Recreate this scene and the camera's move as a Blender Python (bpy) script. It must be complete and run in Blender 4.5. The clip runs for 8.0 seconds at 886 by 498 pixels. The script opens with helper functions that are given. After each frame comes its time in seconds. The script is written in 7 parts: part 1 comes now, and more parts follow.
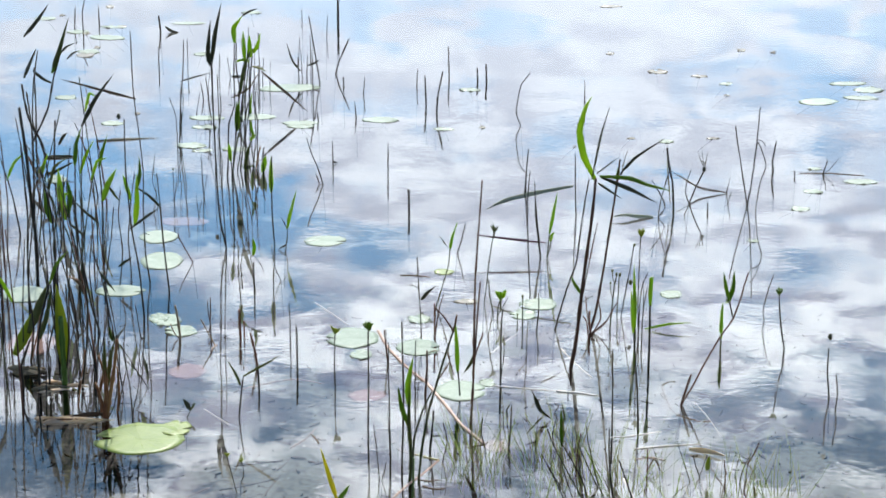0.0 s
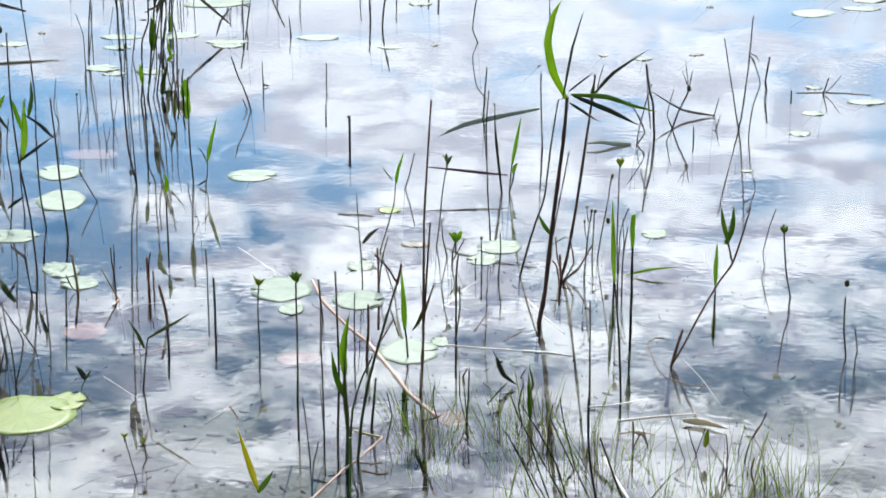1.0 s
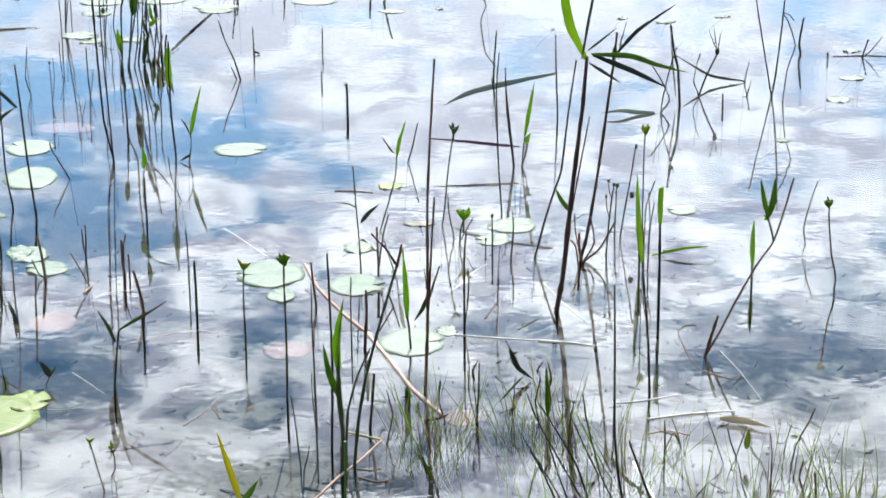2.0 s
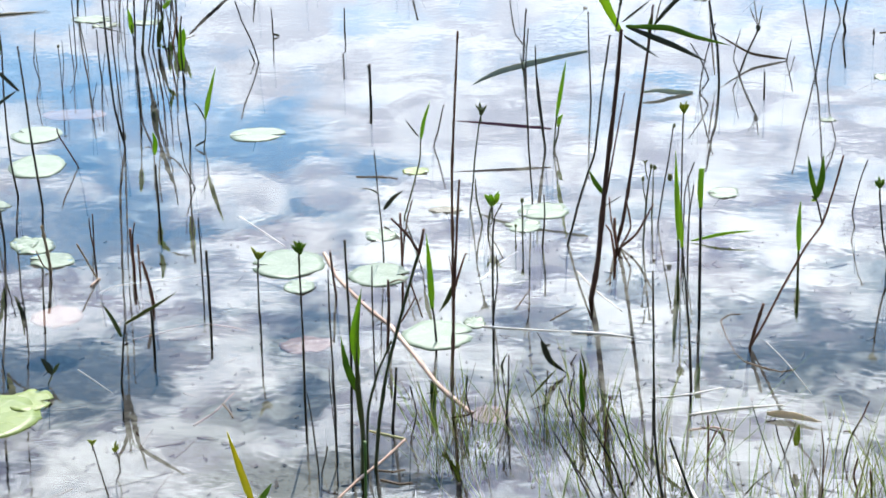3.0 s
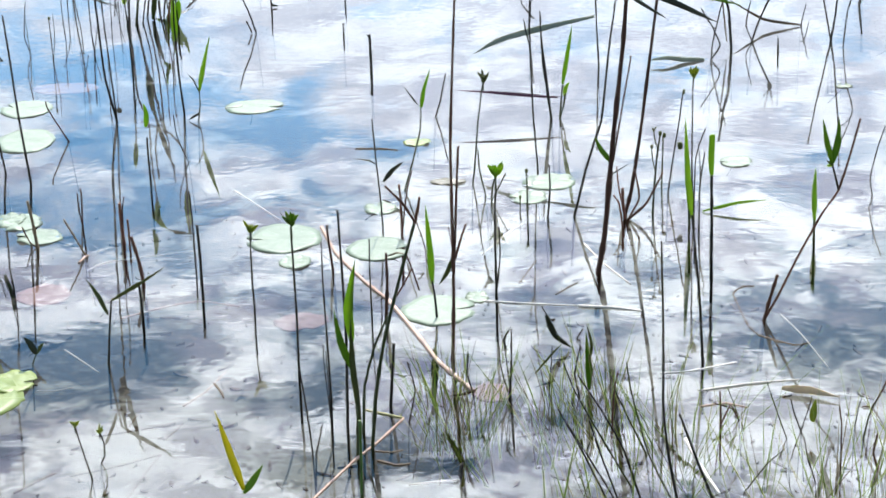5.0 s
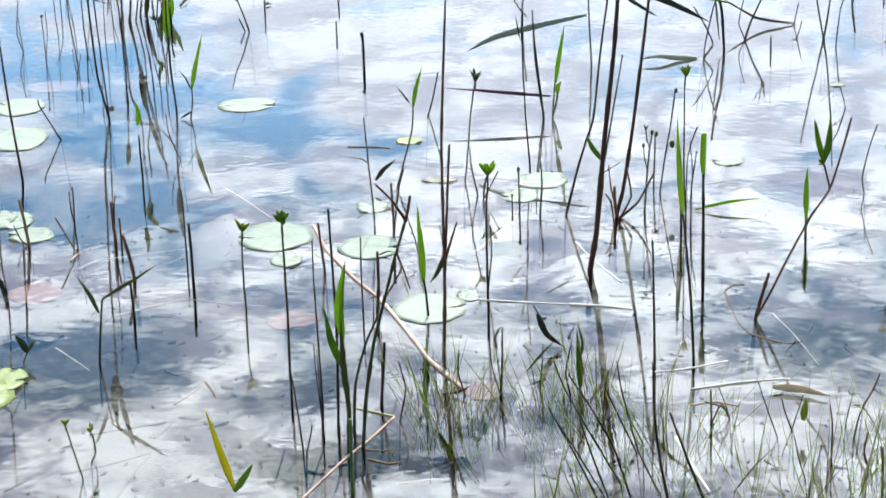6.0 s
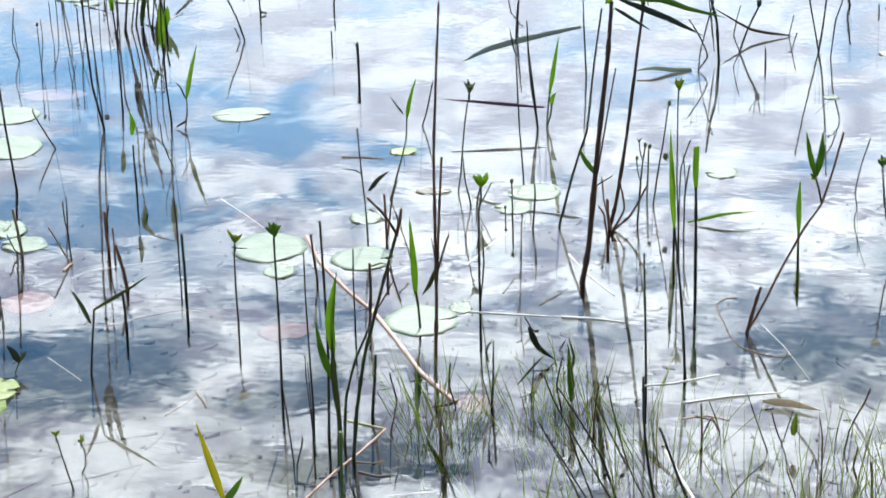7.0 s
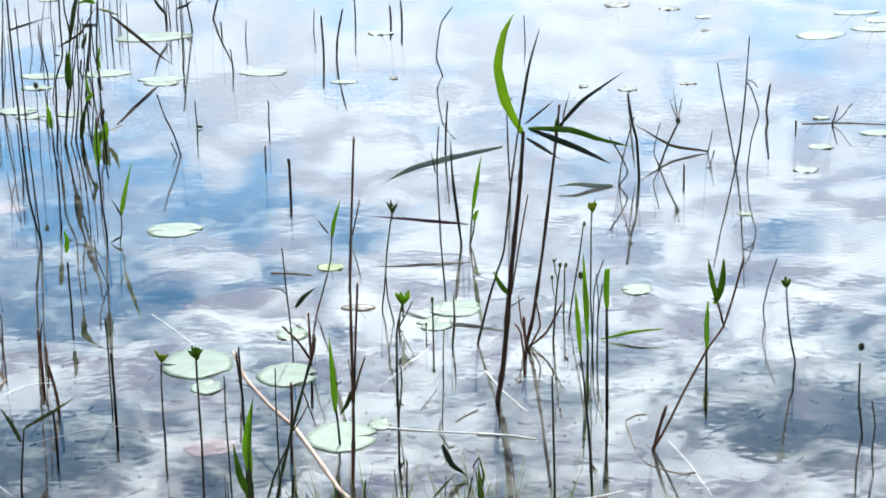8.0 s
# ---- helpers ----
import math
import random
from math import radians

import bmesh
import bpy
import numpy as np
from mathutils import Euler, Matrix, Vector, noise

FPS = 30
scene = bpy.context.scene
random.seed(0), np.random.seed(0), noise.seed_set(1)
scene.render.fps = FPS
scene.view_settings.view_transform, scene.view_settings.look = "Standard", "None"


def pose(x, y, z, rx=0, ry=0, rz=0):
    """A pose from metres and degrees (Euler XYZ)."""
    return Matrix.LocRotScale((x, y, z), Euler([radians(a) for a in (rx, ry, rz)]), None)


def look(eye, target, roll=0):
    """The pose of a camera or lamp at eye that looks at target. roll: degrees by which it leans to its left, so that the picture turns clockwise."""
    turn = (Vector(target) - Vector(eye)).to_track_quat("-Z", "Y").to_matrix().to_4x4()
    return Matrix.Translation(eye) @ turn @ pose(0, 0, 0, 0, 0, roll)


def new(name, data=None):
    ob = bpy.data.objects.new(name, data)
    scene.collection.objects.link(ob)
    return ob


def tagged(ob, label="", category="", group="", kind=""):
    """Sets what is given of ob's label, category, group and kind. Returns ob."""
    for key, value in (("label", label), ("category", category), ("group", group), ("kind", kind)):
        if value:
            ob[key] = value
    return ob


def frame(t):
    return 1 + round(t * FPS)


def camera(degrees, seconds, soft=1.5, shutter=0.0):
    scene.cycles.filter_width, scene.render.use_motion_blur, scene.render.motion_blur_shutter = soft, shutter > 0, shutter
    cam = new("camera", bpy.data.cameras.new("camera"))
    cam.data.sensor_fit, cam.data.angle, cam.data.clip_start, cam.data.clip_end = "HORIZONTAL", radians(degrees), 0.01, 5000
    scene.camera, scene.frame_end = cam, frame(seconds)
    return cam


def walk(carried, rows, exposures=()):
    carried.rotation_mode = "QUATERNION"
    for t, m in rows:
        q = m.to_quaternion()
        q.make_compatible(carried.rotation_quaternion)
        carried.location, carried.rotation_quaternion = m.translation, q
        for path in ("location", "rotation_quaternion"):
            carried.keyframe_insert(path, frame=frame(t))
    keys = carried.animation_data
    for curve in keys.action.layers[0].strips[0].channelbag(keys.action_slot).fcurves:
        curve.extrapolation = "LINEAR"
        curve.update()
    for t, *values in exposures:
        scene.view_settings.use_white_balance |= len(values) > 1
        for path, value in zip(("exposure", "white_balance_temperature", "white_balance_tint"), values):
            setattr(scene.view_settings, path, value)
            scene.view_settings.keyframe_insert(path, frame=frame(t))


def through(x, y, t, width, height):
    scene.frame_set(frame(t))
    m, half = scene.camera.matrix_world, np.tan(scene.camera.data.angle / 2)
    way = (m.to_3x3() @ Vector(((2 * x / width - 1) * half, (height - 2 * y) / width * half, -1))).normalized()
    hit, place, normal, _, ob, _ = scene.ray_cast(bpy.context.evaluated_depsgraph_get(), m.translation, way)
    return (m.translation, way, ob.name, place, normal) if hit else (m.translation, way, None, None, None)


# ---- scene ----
cam = camera(19.99, 8.0, soft=1.7)
PATH = [
    (0.0, (-0.0085, -0.8240, 1.3125), (0.0132, 1.4392, 0.5142), 0.22),
    (0.5, (0.0185, -0.5103, 1.2029), (0.0536, 1.7406, 0.3710), 0.11),
    (1.0, (0.0154, -0.3128, 1.1311), (0.0749, 1.9283, 0.2746), -0.02),
    (1.5, (0.0203, -0.1551, 1.0697), (0.0821, 2.0813, 0.2011), -0.24),
    (3.0, (0.0385, 0.1014, 0.9570), (0.0536, 2.3363, 0.0823), -1.35),
    (3.5, (0.0456, 0.1431, 0.9346), (0.0498, 2.3754, 0.0532), -1.69),
    (4.0, (0.0517, 0.1720, 0.9207), (0.0485, 2.4020, 0.0334), -1.90),
    (4.5, (0.0528, 0.1853, 0.9100), (0.0497, 2.4155, 0.0235), -2.00),
    (6.0, (0.0597, 0.1879, 0.9087), (0.0605, 2.4173, 0.0201), -1.94),
    (6.5, (0.0591, 0.1882, 0.9093), (0.0642, 2.4179, 0.0215), -1.76),
    (7.0, (0.0665, 0.1886, 0.9160), (0.0679, 2.4196, 0.0311), -1.64),
    (7.5, (0.0764, 0.1712, 0.9377), (0.0798, 2.4122, 0.0785), -1.51),
    (8.0, (0.1084, 0.1150, 0.9864), (0.1483, 2.3716, 0.1702), -1.27),
]
walk(cam, [(t, look(e, g, r)) for t, e, g, r in PATH],
     exposures=[(0.0, 1.20, 6500, 10), (1.5, 1.37, 6500, 10), (3.0, 1.40, 6500, 10), (7.0, 1.40, 6450, 9), (8.0, 1.31, 6300, 6.5)])

# ---- world: broken cloud over a blue sky, sun ahead and high ----
SUN_EL = radians(52)
SUN_AZ = radians(6)


class Nodes:
    """Short hand for node trees."""

    def __init__(self, tree):
        self.tree = tree
        tree.nodes.clear()

    def add(self, kind, **values):
        n = self.tree.nodes.new(kind)
        for key, value in values.items():
            if key in n.inputs:
                if isinstance(value, bpy.types.NodeSocket):
                    self.tree.links.new(value, n.inputs[key])
                else:
                    n.inputs[key].default_value = value
            else:
                setattr(n, key, value)
        return n

    def link(self, a, b):
        self.tree.links.new(a, b)

    def math(self, op, a, b=0.0, c=0.0, clamp=False):
        n = self.tree.nodes.new("ShaderNodeMath")
        n.operation, n.use_clamp = op, clamp
        for i, v in enumerate((a, b, c)):
            if isinstance(v, bpy.types.NodeSocket):
                self.tree.links.new(v, n.inputs[i])
            else:
                n.inputs[i].default_value = v
        return n.outputs[0]

    def mix(self, fac, a, b, blend="MIX"):
        n = self.tree.nodes.new("ShaderNodeMix")
        n.data_type, n.blend_type = "RGBA", blend
        for i, v in ((0, fac), (6, a), (7, b)):
            if isinstance(v, bpy.types.NodeSocket):
                self.tree.links.new(v, n.inputs[i])
            else:
                n.inputs[i].default_value = v
        return n.outputs[2]

    def ramp(self, fac, stops):
        n = self.tree.nodes.new("ShaderNodeValToRGB")
        self.tree.links.new(fac, n.inputs[0])
        els = n.color_ramp.elements
        while len(els) < len(stops):
            els.new(0.5)
        for e, (p, c) in zip(els, stops):
            e.position = p
            e.color = (c, c, c, 1) if isinstance(c, (int, float)) else (*c, 1)
        return n.outputs[0]

    def noise(self, vector, scale, detail=4, rough=0.55, distort=0.0):
        n = self.add("ShaderNodeTexNoise", Vector=vector, Scale=scale, Detail=detail, Roughness=rough, Distortion=distort)
        return n.outputs[0]


world = bpy.data.worlds.new("sky")
world.use_nodes = True
scene.world = world
w = Nodes(world.node_tree)
sky = w.add("ShaderNodeTexSky")
sky.sky_type = "NISHITA"
sky.sun_disc = False
sky.sun_elevation = SUN_EL
sky.sun_rotation = SUN_AZ
sky.air_density = 1.0
sky.dust_density = 0.6
way = w.add("ShaderNodeTexCoord").outputs["Generated"]
sep = w.add("ShaderNodeSeparateXYZ", Vector=way)
dx, dy, dz = sep.outputs
up = w.math("MAXIMUM", dz, 0.03)
ahead = w.math("MAXIMUM", w.math("ABSOLUTE", dy), 0.05)
# cloud plane seen from below: across and up the sky
cu = w.math("DIVIDE", dx, ahead)
cv = w.math("DIVIDE", up, ahead)
sheet = w.add("ShaderNodeCombineXYZ", X=cu, Y=w.math("MULTIPLY", cv, 2.6)).outputs[0]
big = w.noise(sheet, 9.0, 1, 0.5, 0.3)
mid = w.noise(sheet, 26.0, 1.5, 0.5, 0.7)
small = w.noise(sheet, 64.0, 2, 0.5, 0.6)
cover = w.math("ADD", w.math("MULTIPLY", big, 0.38), w.math("ADD", w.math("MULTIPLY", mid, 0.46), w.math("MULTIPLY", small, 0.16)))


def gap(total, u, v, su, sv, amount):
    """Thin (or thicken) the cloud round one part of the sky."""
    a = w.math("POWER", w.math("DIVIDE", w.math("SUBTRACT", cu, u), su), 2.0)
    b = w.math("POWER", w.math("DIVIDE", w.math("SUBTRACT", cv, v), sv), 2.0)
    bell = w.math("POWER", 2.718, w.math("MULTIPLY", w.math("ADD", a, b), -1.0))
    return w.math("ADD", total, w.math("MULTIPLY", bell, amount))


# clear stretches (thinner) and banks (thicker): across, up, widths, amount
for place in ((-0.165, 0.340, 0.050, 0.026, -0.135), (-0.085, 0.342, 0.030, 0.009, -0.13), (-0.118, 0.380, 0.035, 0.020, -0.13), (-0.155, 0.49, 0.05, 0.02, 0.07), (-0.162, 0.445, 0.046, 0.020, -0.27), (-0.034, 0.497, 0.036, 0.016, -0.17),
              (-0.060, 0.402, 0.035, 0.010, -0.07), (0.170, 0.442, 0.045, 0.016, -0.09), (0.160, 0.360, 0.060, 0.010, -0.08), (0.05, 0.42, 0.03, 0.012, -0.03),
              (0.0, 0.37, 0.09, 0.03, 0.05), (-0.03, 0.51, 0.16, 0.03, 0.04), (0.05, 0.27, 0.20, 0.03, 0.06), (0.17, 0.335, 0.06, 0.04, 0.09)):
    cover = gap(cover, *place)
# less cloud away from the sun
cover = w.math("SUBTRACT", cover, w.math("MULTIPLY", w.math("SUBTRACT", 0.6, dy, clamp=True), 0.16))
dense = w.ramp(cover, ((0.385, 0.0), (0.53, 1.0)))
streak = w.add("ShaderNodeCombineXYZ", X=cu, Y=w.math("MULTIPLY", cv, 3.6)).outputs[0]
shade = w.noise(streak, 30.0, 2.2, 0.5, 0.8)
glow = w.add("ShaderNodeVectorMath", operation="DOT_PRODUCT")
w.link(way, glow.inputs[0])
glow.inputs[1].default_value = (math.sin(SUN_AZ) * math.cos(SUN_EL), math.cos(SUN_AZ) * math.cos(SUN_EL), math.sin(SUN_EL))
bright = w.math("POWER", w.math("MAXIMUM", glow.outputs["Value"], 0.0), 9.0)
cloud = w.mix(w.ramp(shade, ((0.42, 0.0), (0.56, 1.0))), (0.370, 0.405, 0.540, 1), (0.97, 1.055, 1.155, 1))
# towards the horizon the clouds melt into bright haze, and high up they are thicker and greyer
haze = w.math("MULTIPLY", w.math("SUBTRACT", 0.385, cv), 6.5, clamp=True)
cloud = w.mix(w.math("MULTIPLY", haze, 0.85), cloud, (0.93, 1.03, 1.165, 1))
low = w.math("MULTIPLY_ADD", w.math("MINIMUM", w.math("MULTIPLY", w.math("SUBTRACT", cv, 0.41), 4.0, clamp=True), 0.18), -1.0, 1.0)
cloud = w.mix(1.0, cloud, w.add("ShaderNodeCombineColor", Red=low, Green=low, Blue=low).outputs[0], "MULTIPLY")
dense = w.math("MAXIMUM", dense, w.math("MULTIPLY", w.math("SUBTRACT", 0.315, cv), 9.0, clamp=True))
lit = w.mix(1.0, cloud, w.add("ShaderNodeCombineColor", Red=w.math("MULTIPLY_ADD", bright, 5.0, 0.30), Green=w.math("MULTIPLY_ADD", bright, 5.0, 0.31),
                              Blue=w.math("MULTIPLY_ADD", bright, 5.0, 0.33)).outputs[0], "MULTIPLY")
deep = w.math("MULTIPLY_ADD", w.math("SUBTRACT", cv, 0.325, clamp=True), -3.9, 1.0)
deep = w.math("MAXIMUM", deep, 0.28)
blue = w.mix(1.0, sky.outputs[0], w.add("ShaderNodeCombineColor", Red=w.math("MULTIPLY", deep, 0.062), Green=w.math("MULTIPLY", deep, 0.103), Blue=w.math("MULTIPLY", deep, 0.122)).outputs[0], "MULTIPLY")
final = w.mix(dense, blue, lit)
back = w.add("ShaderNodeBackground", Color=final, Strength=1.75)
w.link(back.outputs[0], w.add("ShaderNodeOutputWorld").inputs[0])

sun = new("sun", bpy.data.lights.new("sun", "SUN"))
sun.data.energy, sun.data.angle, sun.data.color = 4.2, radians(0.53), (1.0, 0.95, 0.87)
sun.matrix_world = look((math.sin(SUN_AZ) * math.cos(SUN_EL) * 20, math.cos(SUN_AZ) * math.cos(SUN_EL) * 20, math.sin(SUN_EL) * 20), (0, 0, 0))

# ---- materials ----


def material(name):
    m = bpy.data.materials.new(name)
    m.use_nodes = True
    return m, Nodes(m.node_tree)


def plant_material(name, colour, second, rough=0.5, through=0.0, scale=60.0):
    """Stem or leaf: two tones in streaks and specks, a fine grain, and some light let through."""
    m, n = material(name)
    at = n.add("ShaderNodeTexCoord").outputs["Object"]
    pick = n.add("ShaderNodeObjectInfo").outputs["Random"]
    streak = n.noise(at, scale, 5, 0.6, 0.2)
    speck = n.noise(at, scale * 9, 3, 0.6)
    fac = n.ramp(n.math("ADD", n.math("MULTIPLY", streak, 0.7), n.math("MULTIPLY", pick, 0.3)), ((0.35, 0.0), (0.72, 1.0)))
    base = n.mix(fac, (*colour, 1), (*second, 1))
    base = n.mix(n.ramp(speck, ((0.62, 0.0), (0.74, 0.55))), base, (second[0] * 0.5, second[1] * 0.42, second[2] * 0.4, 1))
    bump = n.add("ShaderNodeBump", Strength=0.35, Distance=0.0006, Height=speck)
    body = n.add("ShaderNodeBsdfPrincipled", Roughness=rough, Normal=bump.outputs[0])
    body.inputs["Specular IOR Level"].default_value = 0.22
    n.link(base, body.inputs["Base Color"])
    shader = body.outputs[0]
    if through:
        trans = n.add("ShaderNodeBsdfTranslucent")
        n.link(n.mix(1.0, base, (1.3, 1.35, 0.7, 1), "MULTIPLY"), trans.inputs[0])
        both = n.add("ShaderNodeMixShader", Fac=through)
        n.link(shader, both.inputs[1])
        n.link(trans.outputs[0], both.inputs[2])
        shader = both.outputs[0]
    n.link(shader, n.add("ShaderNodeOutputMaterial").inputs[0])
    return m


STEM = {
    "dark": plant_material("stem_dark", (0.010, 0.009, 0.007), (0.028, 0.022, 0.013), 0.6),
    "brown": plant_material("stem_brown", (0.040, 0.016, 0.010), (0.115, 0.050, 0.026), 0.55),
    "olive": plant_material("stem_olive", (0.016, 0.024, 0.008), (0.050, 0.055, 0.016), 0.55),
    "green": plant_material("stem_green", (0.03, 0.07, 0.012), (0.06, 0.11, 0.02), 0.45),
    "red": plant_material("stem_red", (0.10, 0.035, 0.022), (0.18, 0.075, 0.04), 0.55),
    "rust": plant_material("stem_rust", (0.09, 0.034, 0.014), (0.20, 0.10, 0.04), 0.6),
    "tan": plant_material("stem_tan", (0.12, 0.08, 0.04), (0.22, 0.15, 0.08), 0.6),
}
LEAF = {
    "bright": plant_material("leaf_bright_green", (0.155, 0.27, 0.022), (0.28, 0.38, 0.032), 0.4, 0.52, 40),
    "lime": plant_material("leaf_yellow_green", (0.40, 0.35, 0.010), (0.50, 0.43, 0.015), 0.4, 0.5, 40),
    "yellow": plant_material("leaf_yellow", (0.16, 0.20, 0.02), (0.22, 0.24, 0.03), 0.45, 0.5, 40),
    "green": plant_material("leaf_green", (0.06, 0.12, 0.010), (0.13, 0.21, 0.018), 0.4, 0.5, 40),
    "olive": plant_material("leaf_olive", (0.05, 0.065, 0.016), (0.09, 0.095, 0.03), 0.45, 0.3, 40),
    "dark": plant_material("leaf_dark", (0.018, 0.022, 0.010), (0.035, 0.036, 0.016), 0.45, 0.1, 40),
    "grey": plant_material("leaf_grey", (0.20, 0.215, 0.18), (0.30, 0.31, 0.26), 0.4, 0.35, 40),
    "purple": plant_material("leaf_purple", (0.07, 0.025, 0.045), (0.13, 0.055, 0.085), 0.45, 0.2, 40),
    "brown": plant_material("leaf_brown", (0.05, 0.032, 0.018), (0.10, 0.06, 0.03), 0.55, 0.1, 40),
    "tan": plant_material("leaf_tan", (0.10, 0.085, 0.055), (0.17, 0.14, 0.09), 0.55, 0.15, 40),
    "dry": plant_material("leaf_dry", (0.38, 0.28, 0.20), (0.52, 0.42, 0.32), 0.6, 0.3, 40),
}
STICK = {
    "dry": plant_material("stick_dry", (0.25, 0.165, 0.125), (0.40, 0.29, 0.23), 0.6),
    "straw": plant_material("stick_straw", (0.18, 0.17, 0.06), (0.27, 0.26, 0.12), 0.6),
    "pale": plant_material("stick_pale", (0.46, 0.43, 0.38), (0.62, 0.58, 0.52), 0.6),
    "brown": plant_material("stick_brown", (0.05, 0.035, 0.022), (0.11, 0.075, 0.045), 0.6),
}


def pad_material(name, colour, second, rim, rough):
    """Floating leaf: veins from the stalk, blotches, bitten brown specks, a waxy gloss."""
    m, n = material(name)
    at = n.add("ShaderNodeTexCoord").outputs["Object"]
    sep = n.add("ShaderNodeSeparateXYZ", Vector=at)
    angle = n.math("ARCTAN2", sep.outputs[1], sep.outputs[0])
    vein = n.math("ABSOLUTE", n.math("SINE", n.math("MULTIPLY", angle, 7.0)))
    vein = n.ramp(vein, ((0.0, 1.0), (0.16, 0.0)))
    blotch = n.noise(at, 45.0, 5, 0.62, 0.4)
    pick = n.add("ShaderNodeObjectInfo").outputs["Random"]
    fac = n.ramp(n.math("ADD", n.math("MULTIPLY", blotch, 0.75), n.math("MULTIPLY", pick, 0.25)), ((0.32, 0.0), (0.70, 1.0)))
    base = n.mix(fac, (*colour, 1), (*second, 1))
    base = n.mix(n.math("MULTIPLY", vein, 0.25), base, (second[0] * 1.3, second[1] * 1.3, second[2] * 1.2, 1))
    speck = n.noise(at, 170.0, 3, 0.6)
    base = n.mix(n.ramp(speck, ((0.66, 0.0), (0.74, 0.8))), base, (*rim, 1))
    height = n.math("ADD", n.math("MULTIPLY", vein, -0.5), blotch)
    bump = n.add("ShaderNodeBump", Strength=0.4, Distance=0.0012, Height=height)
    body = n.add("ShaderNodeBsdfPrincipled", Roughness=rough, Normal=bump.outputs[0])
    body.inputs["Specular IOR Level"].default_value = 0.22
    n.link(base, body.inputs["Base Color"])
    n.link(body.outputs[0], n.add("ShaderNodeOutputMaterial").inputs[0])
    return m


PAD = {
    "pale": pad_material("pad_pale_green", (0.070, 0.100, 0.066), (0.120, 0.155, 0.110), (0.035, 0.04, 0.015), 0.45),
    "lime": pad_material("pad_yellow_green", (0.060, 0.095, 0.014), (0.100, 0.130, 0.024), (0.04, 0.04, 0.012), 0.45),
    "pink": pad_material("pad_pinkish", (0.15, 0.080, 0.07), (0.20, 0.14, 0.125), (0.05, 0.03, 0.025), 0.6),
    "sunk": pad_material("pad_sunken", (0.05, 0.066, 0.045), (0.075, 0.09, 0.065), (0.03, 0.03, 0.02), 0.6),
    "brown": pad_material("pad_brown", (0.05, 0.045, 0.025), (0.09, 0.08, 0.05), (0.03, 0.025, 0.015), 0.4),
}


def water_material():
    """Clear still water: mirror by the angle of sight, otherwise seen through to the bed; small wind ripples."""
    m, n = material("water")
    at = n.add("ShaderNodeTexCoord").outputs["Object"]
    long = n.add("ShaderNodeMapping", Vector=at, Scale=(1.15, 1.0, 1.0), Rotation=(0, 0, radians(12))).outputs[0]
    swell = n.noise(long, 5.0, 0, 0.5, 0.3)
    ripple = n.noise(long, 36.0, 1, 0.45, 0.4)
    fine = n.noise(long, 95.0, 0, 0.5, 0.3)
    h = n.math("ADD", n.math("MULTIPLY", swell, 0.9), n.math("ADD", n.math("MULTIPLY", ripple, 0.035), n.math("MULTIPLY", fine, 0.032)))
    bump = n.add("ShaderNodeBump", Strength=1.0, Distance=0.0006, Height=h).outputs[0]
    mirror = n.add("ShaderNodeBsdfGlossy", Roughness=0.0, Normal=bump)
    mirror.inputs["Color"].default_value = (1, 1, 1, 1)
    clear = n.add("ShaderNodeBsdfTransparent")
    clear.inputs[0].default_value = (0.69, 0.69, 0.675, 1)
    fres = n.add("ShaderNodeFresnel", IOR=1.333, Normal=bump)
    both = n.add("ShaderNodeMixShader", Fac=fres.outputs[0])
    n.link(clear.outputs[0], both.inputs[1])
    n.link(mirror.outputs[0], both.inputs[2])
    n.link(both.outputs[0], n.add("ShaderNodeOutputMaterial").inputs[0])
    return m


